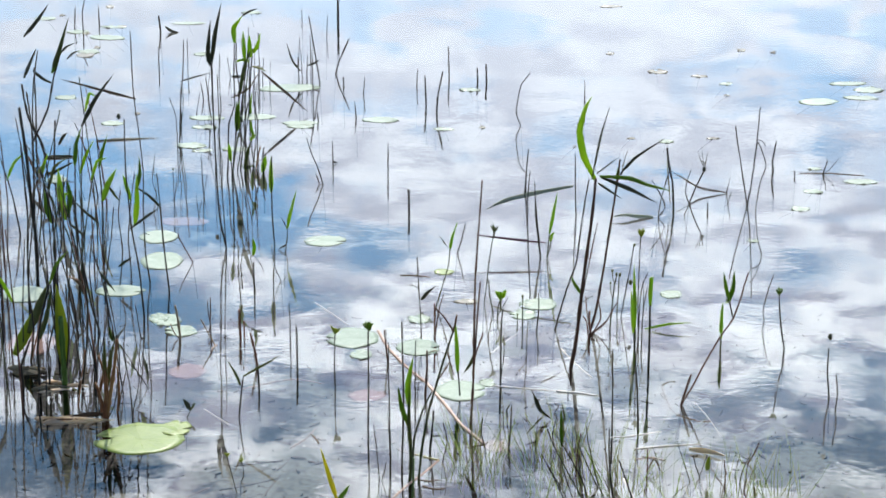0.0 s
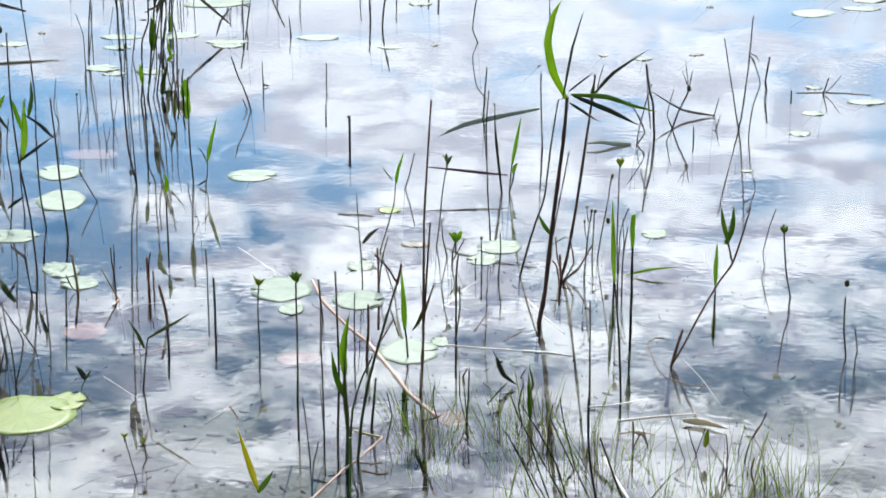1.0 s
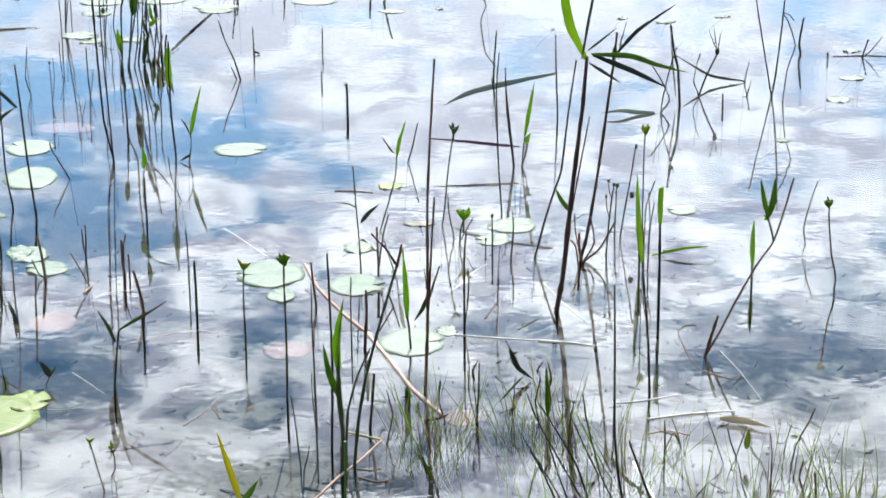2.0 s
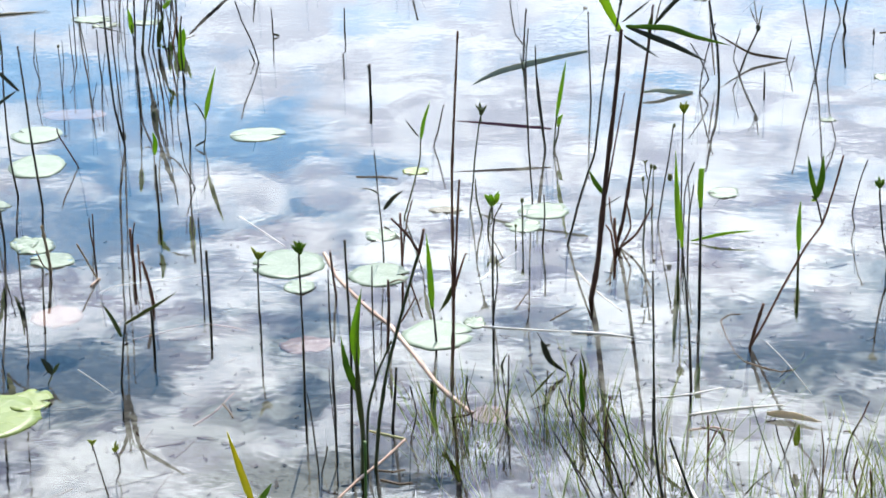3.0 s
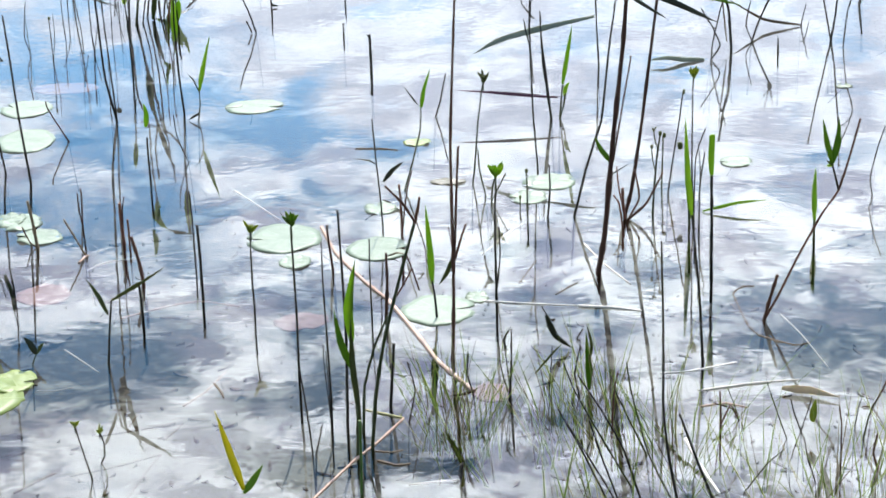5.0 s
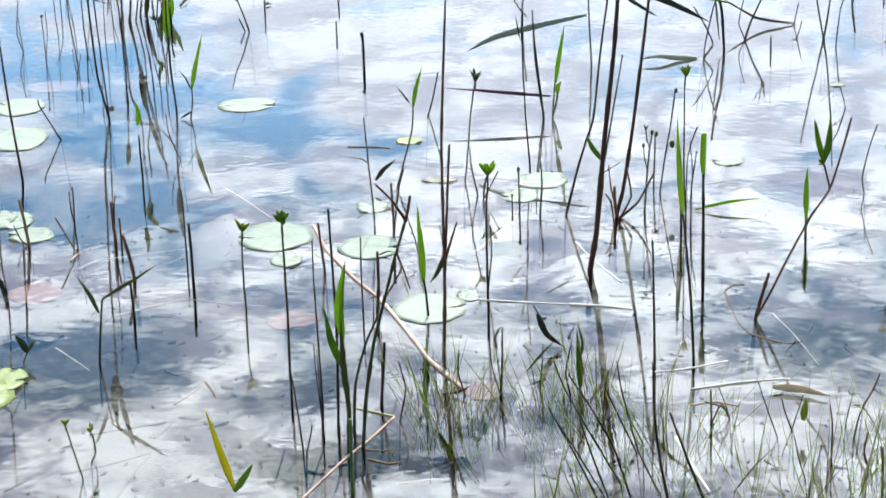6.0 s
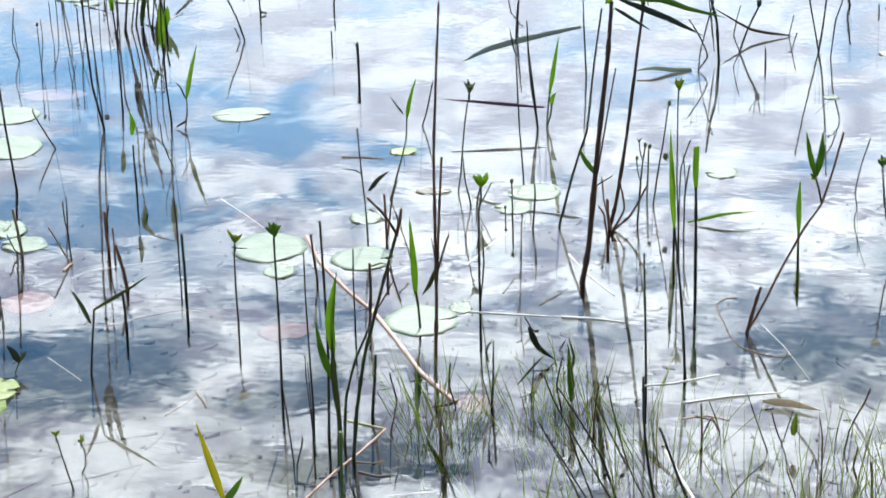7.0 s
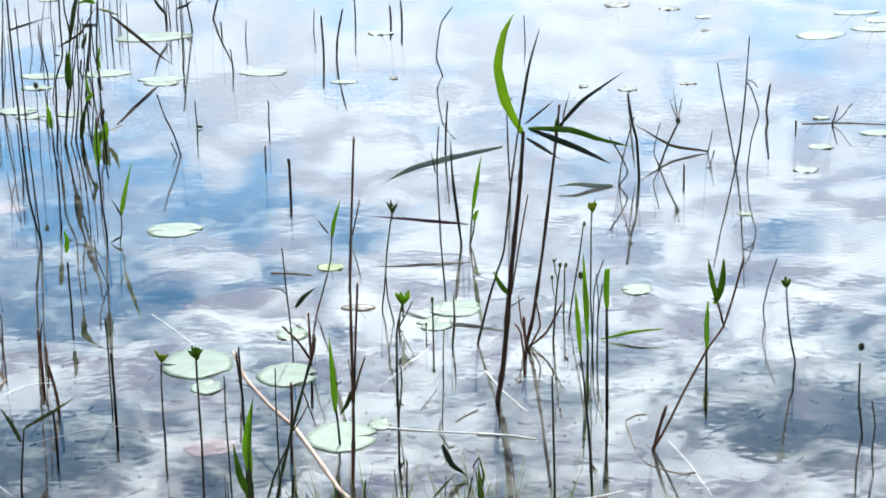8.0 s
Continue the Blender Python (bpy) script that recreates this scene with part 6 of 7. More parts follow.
stem(p, "dark", 0.00134, 0.00090, (0, 0, 0), (0.0002, 0.0027, 0.067), (0.0084, 0.0048, 0.1167), (0.0066, 0.0071, 0.1742))
p = plant("reed", -0.4626, 2.4293, "tall dark reed stalk without leaves standing in water", "reeds in the pond")
stem(p, "dark", 0.00107, 0.00065, (0, 0, 0), (0.0035, 0.0037, 0.0639), (-0.002, 0.0073, 0.1271), (0.0045, 0.0109, 0.1897))
p = plant("reed", -0.4625, 2.6010, "tall dark reed stalk with dark leaves standing in water", "reeds in the pond")
stem(p, "dark", 0.00094, 0.00069, (0, 0, 0), (-0.0022, 0.0008, 0.0508), (0.008, 0.0018, 0.1178), (0.0137, 0.0026, 0.1675))
blade(p, "dark", 0.00400, (-0.0095, 0.001, 0.0676), (0.0022, -0.0028, 0.0521), (0.0125, -0.0066, 0.0408))
p = plant("reed", -0.4614, 2.7409, "slender dark reed stalk with dark leaves standing in water", "reeds in the pond")
stem(p, "dark", 0.00097, 0.00071, (0, 0, 0), (0.0058, 0.0011, 0.0523), (0.001, 0.0022, 0.1042), (0.0056, 0.0031, 0.1471))
blade(p, "dark", 0.00415, (-0.0016, 0.0006, 0.0262), (0.0098, -0.0026, 0.0361), (0.0211, -0.0058, 0.0443))
p = plant("reed", -0.4499, 2.7899, "tall dark reed stalk with bright green leaves standing in water", "reeds in the pond")
stem(p, "dark", 0.00098, 0.00072, (0, 0, 0), (-0.0019, -0.0046, 0.0549), (0.005, -0.0098, 0.1181), (0.0126, -0.0136, 0.1627))
blade(p, "green", 0.00672, (0.014, -0.0113, 0.136), (0.0204, -0.0099, 0.1615), (0.0195, -0.0084, 0.187))
blade(p, "bright", 0.00588, (0.005, -0.0098, 0.1181), (-0.0007, -0.0173, 0.1465), (-0.0043, -0.024, 0.1659))
p = plant("reed", -0.5102, 2.3296, "slender dark reed stalk without leaves standing in water", "reeds in the pond")
stem(p, "dark", 0.00124, 0.00084, (0, 0, 0), (0.0018, -0.0055, 0.058), (0.0134, -0.0101, 0.107), (0.0103, -0.0147, 0.1554))
stem(p, "dark", 0.00087, 0.00064, (0, 0, 0), (0.0038, -0.0039, 0.0415), (-0.0016, -0.007, 0.0744))
p = plant("reed", -0.5500, 2.4290, "slender dark reed stalk without leaves standing in water", "reeds in the pond")
stem(p, "dark", 0.00149, 0.00107, (0, 0, 0), (0.0068, -0.0047, 0.0508), (0.0038, -0.0094, 0.101))
stem(p, "rust", 0.00149, 0.00089, (0, 0, 0), (0.0096, -0.0031, 0.034), (0.0169, -0.0063, 0.0677))
p = plant("reed", -0.4648, 2.2726, "slender dark reed stalk without leaves standing in water", "reeds in the pond")
stem(p, "dark", 0.00102, 0.00063, (0, 0, 0), (0.0037, 0.005, 0.053), (-0.0003, 0.0086, 0.0906))
stem(p, "rust", 0.00114, 0.00085, (0, 0, 0), (0.0071, 0.0043, 0.0455), (0.0116, 0.0072, 0.0756))
p = plant("reed", -0.4087, 2.2448, "slender rusty brown reed stalk without leaves standing in water", "reeds in the pond")
stem(p, "rust", 0.00169, 0.00113, (0, 0, 0), (0.0037, -0.0027, 0.0363), (0.0022, -0.0051, 0.0684))
stem(p, "dark", 0.00085, 0.00062, (0, 0, 0), (0.0063, -0.0021, 0.0283), (0.0133, -0.0045, 0.0604))
p = plant("reed", -0.4268, 2.2319, "slender rusty brown reed stalk with olive green leaves standing in water", "reeds in the pond")
stem(p, "rust", 0.00197, 0.00141, (0, 0, 0), (-0.0026, -0.0037, 0.0343), (0.0047, -0.0073, 0.0667), (-0.0012, -0.0099, 0.0909))
blade(p, "olive", 0.00577, (0.0067, -0.0037, 0.0343), (0.0132, -0.002, 0.08), (0.0195, 0.0015, 0.1094))
p = plant("reed", -0.7229, 3.6284, "tall dark reed stalk with dark leaves standing in water", "reeds in the pond")
stem(p, "dark", 0.00143, 0.00087, (0, 0, 0), (0.0059, -0.0057, 0.0647), (0.0177, -0.0114, 0.1287))
blade(p, "dark", 0.00610, (-0.0106, -0.0067, 0.0754), (0.0002, -0.0035, 0.1006), (0.0143, -0.0008, 0.1311))
blade(p, "dark", 0.00711, (-0.0057, -0.0138, 0.155), (0.0206, -0.0131, 0.1858), (0.0418, -0.0125, 0.2164))
p = plant("reed", -0.6148, 3.3713, "short dark reed stalk with dark leaves standing in water", "reeds in the pond")
blade(p, "dark", 0.00674, (-0.0493, 0, 0.001), (-0.0206, 0.0061, 0.001), (0.0031, 0.0122, 0.001))
stem(p, "dark", 0.00113, 0.00075, (0, 0, 0), (-0.0342, 0, 0.001), (-0.0411, 0.0004, 0.0048))
p = plant("reed", -0.6858, 3.4200, "slender dark reed stalk with dark leaves standing in water", "reeds in the pond")
stem(p, "dark", 0.00163, 0.00110, (0, 0, 0), (0.0027, 0.0012, 0.0603), (0.0037, 0.0029, 0.1498))
blade(p, "dark", 0.00583, (0.0006, 0.0028, 0.1449), (0.0168, 0.0057, 0.1292), (0.0351, 0.0087, 0.1185))
p = plant("reed", -0.3186, 3.3106, "tall dark reed stalk without leaves standing in water", "reeds in the pond")
stem(p, "dark", 0.00120, 0.00080, (0, 0, 0), (0.0097, -0.0071, 0.0662), (0.013, -0.0149, 0.1376), (0.0228, -0.0233, 0.2153))
p = plant("reed", -0.3115, 3.3275, "slender dark reed stalk without leaves standing in water", "reeds in the pond")
stem(p, "dark", 0.00100, 0.00060, (0, 0, 0), (0.0014, 0.0033, 0.0502), (0.009, 0.0068, 0.1037), (0.0091, 0.0102, 0.1568))
p = plant("reed", -0.2966, 3.3016, "slender dark reed stalk with bright green leaves standing in water", "reeds in the pond")
stem(p, "dark", 0.00099, 0.00060, (0, 0, 0), (0.0067, 0.0002, 0.0585), (0.0057, 0.0003, 0.1126), (0.0101, 0.0004, 0.1584))
blade(p, "bright", 0.00525, (0.0037, 0.0002, 0.0586), (-0.0014, 0.0019, 0.0737), (-0.0021, 0.0036, 0.0887))
p = plant("reed", -0.3210, 3.4711, "slender dark reed stalk without leaves standing in water", "reeds in the pond")
stem(p, "dark", 0.00140, 0.00110, (0, 0, 0), (0.0016, -0.0039, 0.0419), (0.0072, -0.0069, 0.0751))
p = plant("reed", -0.2919, 3.3136, "short rusty brown reed stalk without leaves standing in water", "reeds in the pond")
stem(p, "rust", 0.00140, 0.00100, (0, 0, 0), (0.0043, 0.0014, 0.0231), (0.0082, 0.0023, 0.0384))
p = plant("reed", -0.3224, 3.2912, "slender dark reed stalk with green leaves standing in water", "reeds in the pond")
stem(p, "dark", 0.00099, 0.00060, (0, 0, 0), (0.0069, 0.0049, 0.0452), (0.0072, 0.0113, 0.1053), (0.0145, 0.0169, 0.1572))
blade(p, "green", 0.00599, (0.0041, 0.0081, 0.0754), (0.0036, 0.0056, 0.107), (0.0071, 0.0022, 0.1309))
p = plant("reed", -0.3719, 3.5022, "slender dark reed stalk without leaves standing in water", "reeds in the pond")
stem(p, "dark", 0.00084, 0.00063, (0, 0, 0), (0.0069, -0.0021, 0.0498), (0.0058, -0.0041, 0.0992), (0.0078, -0.0065, 0.1561))
p = plant("reed", -0.4383, 3.4800, "tall dark reed stalk without leaves standing in water", "reeds in the pond")
stem(p, "dark", 0.00125, 0.00084, (0, 0, 0), (0.0033, 0.001, 0.065), (0.009, 0.0019, 0.1211), (0.0122, 0.0028, 0.1846))
stem(p, "olive", 0.00084, 0.00063, (0, 0, 0), (0.0073, 0.0009, 0.0568), (0.0088, 0.0015, 0.097))
p = plant("reed", -0.4225, 3.6484, "slender dark reed stalk with dark leaves standing in water", "reeds in the pond")
stem(p, "dark", 0.00065, 0.00044, (0, 0, 0), (0.0075, 0.0033, 0.0415))
blade(p, "dark", 0.00329, (-0.0289, 0.0049, 0.0605), (-0.0033, 0.0013, 0.0693), (0.0347, -0.002, 0.0812))
p = plant("reed", -0.3117, 3.3027, "broad olive green reed blades rising from the water", "reeds in the pond")
blade(p, "olive", 0.00676, (0.0012, 0, 0.001), (0.0055, -0.0056, 0.0291), (0.014, -0.0112, 0.0579))
blade(p, "bright", 0.00601, (0.0116, -0.0042, 0.0558), (0.0171, -0.0041, 0.0611), (0.0227, -0.0041, 0.0672))
p = plant("reed", -0.3944, 3.5880, "slender dark reed stalk without leaves standing in water", "reeds in the pond")
stem(p, "dark", 0.00065, 0.00043, (0, 0, 0), (0.0006, 0.0046, 0.074), (0.0085, 0.0076, 0.1228))
p = plant("reed", -0.2959, 3.8077, "slender dark reed stalk without leaves standing in water", "reeds in the pond")
stem(p, "dark", 0.00068, 0.00046, (0, 0, 0), (0.0019, -0.0015, 0.0576))
p = plant("reed", -0.2439, 3.8854, "short dark reed stalk without leaves standing in water", "reeds in the pond")
stem(p, "dark", 0.00116, 0.00069, (0, 0, 0), (-0.0018, -0.0014, 0.0453))
p = plant("reed", -0.3176, 3.7935, "slender dark reed stalk without leaves standing in water", "reeds in the pond")
stem(p, "dark", 0.00090, 0.00068, (0, 0, 0), (0.0017, -0.0013, 0.053))
p = plant("reed", -0.1163, 3.7773, "short dark reed stalk without leaves standing in water", "reeds in the pond")
stem(p, "dark", 0.00100, 0.00066, (0, 0, 0), (0.0024, -0.0013, 0.0354))
p = plant("reed", -0.0155, 3.8336, "short dark reed stalk without leaves standing in water", "reeds in the pond")
stem(p, "dark", 0.00101, 0.00067, (0, 0, 0), (0.0021, -0.0007, 0.0357))
p = plant("reed", -0.0456, 2.0908, "slender dark reed stalk without leaves standing in water", "reeds in the pond")
stem(p, "dark", 0.00055, 0.00037, (0, 0, 0), (-0.0003, -0.0029, 0.0301), (-0.0012, -0.0065, 0.0678))
stem(p, "dark", 0.00055, 0.00037, (0, 0, 0), (-0.003, -0.005, 0.0518), (-0.0032, -0.007, 0.0732))
p = plant("reed", 0.0198, 2.0855, "slender dark reed stalk without leaves standing in water", "reeds in the pond")
stem(p, "dark", 0.00074, 0.00055, (0, 0, 0), (0.0058, 0, 0.0284), (0.0006, 0, 0.0544))
p = plant("reed", 0.1051, 2.1265, "slender dark reed stalk with dark leaves standing in water", "reeds in the pond")
stem(p, "dark", 0.00094, 0.00056, (0, 0, 0), (0.0023, 0.0037, 0.031), (0.0023, 0.0058, 0.0484))
stem(p, "dark", 0.00056, 0.00038, (0, 0, 0), (-0.0065, 0.0031, 0.0263), (-0.0082, 0.0061, 0.0513))
blade(p, "dark", 0.00193, (-0.0013, 0.0049, 0.0411), (-0.0034, 0.0056, 0.0513), (0.0031, 0.0066, 0.0637))
p = plant("reed", 0.0749, 2.1312, "short dark reed stalk with brown leaves standing in water", "reeds in the pond")
stem(p, "dark", 0.00075, 0.00056, (0, 0, 0), (-0.0052, 0.0013, 0.0208), (-0.0036, 0.0025, 0.0412))
blade(p, "brown", 0.00241, (-0.0203, 0, 0.001), (-0.0057, -0.0021, 0.0038), (0.005, -0.004, 0.0096))
p = plant("reed", 0.1394, 2.1373, "short dark reed stalk with olive green leaves standing in water", "reeds in the pond")
stem(p, "dark", 0.00057, 0.00038, (0, 0, 0), (0.0018, 0.001, 0.0207), (0.0032, 0.0019, 0.0413))
blade(p, "olive", 0.00193, (-0.0118, 0.0008, 0.016), (0.0032, 0.0039, 0.0325), (0.0131, 0.0068, 0.0414))
p = plant("reed", 0.1642, 2.1239, "slender dark reed stalk with olive green leaves standing in water", "reeds in the pond")
stem(p, "dark", 0.00075, 0.00056, (0, 0, 0), (-0.0035, 0.0009, 0.0209), (0.0017, 0.002, 0.0464))
blade(p, "olive", 0.00240, (0.0086, 0.0013, 0.0307), (0.0112, 0.0021, 0.046), (0.0067, 0.0031, 0.0665))
p = plant("reed", 0.3408, 2.0415, "short dark reed stalk without leaves standing in water", "reeds in the pond")
stem(p, "dark", 0.00072, 0.00054, (0, 0, 0), (-0.0059, -0.0001, 0.0167), (-0.0089, -0.0001, 0.0295))
stem(p, "dark", 0.00054, 0.00036, (0, 0, 0), (0.0052, -0.0001, 0.0188), (0.0086, -0.0001, 0.0314))
p = plant("reed", 0.3389, 1.9519, "short dark reed stalk without leaves standing in water", "reeds in the pond")
stem(p, "dark", 0.00052, 0.00035, (0, 0, 0), (-0.0061, 0.0007, 0.0197), (-0.0091, 0.0013, 0.0382))
p = plant("reed", 0.3889, 2.0239, "short olive green reed stalk without leaves standing in water", "reeds in the pond")
stem(p, "olive", 0.00090, 0.00054, (0, 0, 0), (0.0043, 0.0019, 0.0193), (0.0133, 0.0038, 0.0383))
p = plant("reed", 0.3860, 2.0485, "short olive green reed stalk without leaves standing in water", "reeds in the pond")
stem(p, "olive", 0.00054, 0.00036, (0, 0, 0), (0.0025, -0.0014, 0.017), (0.0057, -0.0024, 0.0301))
p = plant("reed", 0.2929, 2.0668, "short dark reed stalk without leaves standing in water", "reeds in the pond")
stem(p, "dark", 0.00073, 0.00055, (0, 0, 0), (-0.0059, -0.001, 0.0111), (-0.0214, -0.0016, 0.0171))
stem(p, "olive", 0.00055, 0.00037, (0, 0, 0), (-0.0041, -0.0014, 0.0148), (-0.01, -0.0029, 0.0311))
p = plant("leaf", 0.3507, 2.0301, "loose yellow reed leaf trailing at the water surface", "")
blade(p, "yellow", 0.00600, (-0.0025, 0.0008, 0.0135), (0.0007, 0.0062, 0.0312))
p = plant("sedge", 0.1943, 1.9532, "thin olive green sedge stalk leaning out of shallow water", "sedge stalks")
stem(p, "olive", 0.00087, 0.00052, (0, 0, 0), (-0.0262, 0.0002, 0.0503), (-0.0434, 0.0004, 0.0849), (-0.0518, 0.0005, 0.1092))
p = plant("sedge", 0.2234, 1.9317, "thin olive green sedge stalk leaning out of shallow water", "sedge stalks")
stem(p, "olive", 0.00069, 0.00052, (0, 0, 0), (-0.0176, -0.0005, 0.0402), (-0.0305, -0.0013, 0.094), (-0.0339, -0.0016, 0.118))
p = plant("sedge", 0.1796, 1.9350, "thin dark sedge stalk leaning out of shallow water", "sedge stalks")
stem(p, "dark", 0.00069, 0.00052, (0, 0, 0), (-0.0215, 0.0021, 0.0391), (-0.0364, 0.0035, 0.0657))
p = plant("sedge", 0.2814, 1.9369, "thin olive green sedge stalk leaning out of shallow water", "sedge stalks")
stem(p, "olive", 0.00069, 0.00034, (0, 0, 0), (0.0171, -0.0018, 0.0249), (0.032, -0.0029, 0.0395))
p = plant("sedge", 0.3274, 2.0288, "thin olive green sedge stalk leaning out of shallow water", "sedge stalks")
stem(p, "olive", 0.00054, 0.00036, (0, 0, 0), (-0.0099, -0.0016, 0.0291), (-0.0183, -0.0031, 0.0563))

# the thick of the reed bed: bare stalks crowded behind one another
crowd = random.Random(31)
for k in range(44):
    f = crowd.random()
    x, y = -0.66 + 0.22 * crowd.random() + 0.04 * f, 2.22 + 0.95 * f
    x -= 0.10 * f
    tall = crowd.uniform(0.07, 0.26)
    p = plant("reed", x, y, "slender dark bare reed stalk crowded in the reed bed", "reeds in the pond")
    lean = crowd.gauss(-0.05, 0.13) * tall
    stem(p, crowd.choice(("dark", "dark", "olive", "brown")), crowd.uniform(0.0009, 0.0017), 0.0007, (0, 0, 0), (lean * 0.3, -0.004, tall * 0.45), (lean, -0.008, tall))
    if k % 4 == 0:
        up, side = tall * crowd.uniform(0.5, 0.8), crowd.choice((-1, 1)) * crowd.uniform(0.01, 0.035)
        blade(p, crowd.choice(("bright", "green", "olive")), crowd.uniform(0.004, 0.007), (lean * 0.6, -0.005, up), (lean * 0.6 + side * 0.4, -0.008, up + 0.03), (lean * 0.6 + side, -0.012, up + crowd.uniform(0.02, 0.06)))

# floating leaves
pad("pale", 0.0460, 2.3206, 0.0347, 0.0354, -0.09, True, 0.0004, "notched pale green lily pad floating on the water")
pad("pale", 0.0829, 2.3476, 0.0111, 0.0136, 0.03, False, 0.0004, "pale green lily pad floating on the water")
pad("pale", -0.0114, 2.4777, 0.0306, 0.0317, -0.06, True, 0.0004, "notched pale green lily pad floating on the water")
pad("pale", -0.1053, 2.5142, 0.0376, 0.0395, -0.08, True, 0.0004, "notched pale green lily pad floating on the water")
pad("pale", -0.0917, 2.4523, 0.0155, 0.0193, 0.06, False, 0.0004, "pale green lily pad floating on the water")
pad("pale", -0.0098, 2.5896, 0.0174, 0.0172, 0.14, False, 0.0004, "pale green lily pad floating on the water")
pad("pale", 0.1423, 2.6075, 0.0198, 0.0191, -0.06, True, 0.0004, "notched pale green lily pad floating on the water")
pad("pale", 0.1660, 2.6512, 0.0289, 0.0248, 0.06, True, 0.0004, "notched pale green lily pad floating on the water")
pad("pale", 0.3658, 2.6933, 0.0170, 0.0177, -0.03, True, 0.0004, "notched pale green lily pad floating on the water")
pad("pale", -0.1593, 2.9342, 0.0331, 0.0259, 0.11, True, 0.0004, "notched pale green lily pad floating on the water")
pad("lime", 0.0277, 2.7909, 0.0149, 0.0132, 0.03, False, 0.0004, "yellow-green lily pad floating with darker blotches")
pad("brown", 0.0599, 2.6624, 0.0184, 0.0095, -0.07, False, 0.0004, "small curled brown lily pad on the water")
pad("sunk", 0.1224, 2.4899, 0.0201, 0.0211, -0.08, False, -0.0120, "dull green lily pad sunk below the surface")
pad("pale", -0.4247, 2.9542, 0.0302, 0.0325, -0.14, True, 0.0004, "notched pale green lily pad floating on the water")
pad("pale", -0.4082, 2.8402, 0.0326, 0.0408, -0.01, False, 0.0004, "pale green lily pad floating on the water")
pad("pale", -0.3887, 2.5936, 0.0153, 0.0191, -0.04, False, 0.0004, "pale green lily pad floating on the water")
pad("pale", -0.3522, 2.5420, 0.0236, 0.0221, -0.10, True, 0.0004, "notched pale green lily pad floating on the water")
pad("lime", -0.3268, 2.1928, 0.0198, 0.0247, -0.04, True, 0.0004, "notched yellow-green lily pad floating with darker blotches")
pad("pink", -0.3930, 3.0651, 0.0399, 0.0223, -0.05, False, -0.0120, "pinkish dying lily pad lying just under the water")
pad("pink", -0.3320, 2.4185, 0.0261, 0.0258, 0.08, False, -0.0120, "pinkish dying lily pad lying just under the water")
pad("pink", 0.0918, 2.1629, 0.0181, 0.0198, -0.11, False, -0.0120, "pinkish dying lily pad lying just under the water")
pad("pink", -0.0807, 2.3322, 0.0264, 0.0201, 0.15, False, -0.0120, "pinkish dying lily pad lying just under the water")
pad("pale", 0.5193, 2.9345, 0.0093, 0.0062, -0.01, False, 0.0004, "pale green lily pad floating on the water")
pad("lime", -0.3709, 2.1584, 0.0567, 0.0491, 0.03, True, 0.0004, "notched yellow-green lily pad floating with darker blotches")
pad("pale", -0.4575, 2.7076, 0.0373, 0.0250, -0.01, True, 0.0004, "notched pale green lily pad floating on the water")
pad("pale", -0.3769, 2.5847, 0.0218, 0.0245, 0.10, False, 0.0004, "pale green lily pad floating on the water")
pad("pale", -0.5981, 2.6917, 0.0334, 0.0353, 0.10, True, 0.0004, "notched pale green lily pad floating on the water")
pad("pink", -0.5634, 2.5230, 0.0351, 0.0429, 0.02, False, -0.0120, "pinkish dying lily pad lying just under the water")
pad("pale", -0.6272, 3.2511, 0.0191, 0.0231, -0.01, False, 0.0004, "pale green lily pad floating on the water")
leaf_mat(-0.5003, 2.3249, 0.0314, 0.0154)
leaf_mat(-0.5438, 2.3847, 0.0263, 0.0130)
leaf_mat(-0.4593, 2.2155, 0.0358, 0.0118)
pad("pale", -0.5697, 3.5847, 0.0216, 0.0144, 0.07, False, 0.0004, "pale green lily pad floating on the water")
pad("pale", -0.3925, 3.4159, 0.0194, 0.0082, 0.14, False, 0.0004, "pale green lily pad floating on the water")
pad("pale", -0.3363, 3.4247, 0.0229, 0.0114, -0.01, True, 0.0004, "notched pale green lily pad floating on the water")
pad("pale", -0.4147, 3.4476, 0.0288, 0.0167, -0.08, True, 0.0004, "notched pale green lily pad floating on the water")
pad("pale", -0.4017, 3.6206, 0.0339, 0.0155, -0.08, False, 0.0004, "pale green lily pad floating on the water")
pad("pale", -0.4003, 3.5616, 0.0232, 0.0124, 0.07, False, 0.0004, "pale green lily pad floating on the water")
pad("pale", -0.2276, 3.5882, 0.0335, 0.0126, 0.05, False, 0.0004, "pale green lily pad floating on the water")
pad("pale", -0.2570, 3.8229, 0.0581, 0.0263, 0.14, True, 0.0004, "notched pale green lily pad floating on the water")
pad("pale", -0.3108, 3.6267, 0.0355, 0.0183, 0.11, False, 0.0004, "pale green lily pad floating on the water")
pad("pale", 0.0341, 3.5492, 0.0186, 0.0097, -0.08, False, 0.0004, "pale green lily pad floating on the water")
pad("pale", -0.0826, 3.6088, 0.0336, 0.0182, -0.09, True, 0.0004, "notched pale green lily pad floating on the water")
pad("pale", 0.0868, 3.8108, 0.0203, 0.0121, -0.07, False, 0.0004, "pale green lily pad floating on the water")
pad("pale", 0.4302, 3.4753, 0.0146, 0.0113, -0.09, True, 0.0004, "notched pale green lily pad floating on the water")
pad("pale", 0.5820, 3.8559, 0.0126, 0.0097, 0.06, False, 0.0004, "pale green lily pad floating on the water")
pad("pale", 0.7414, 3.7319, 0.0365, 0.0233, 0.11, True, 0.0004, "notched pale green lily pad floating on the water")
pad("pale", 0.8513, 3.8136, 0.0299, 0.0202, 0.12, True, 0.0004, "notched pale green lily pad floating on the water")
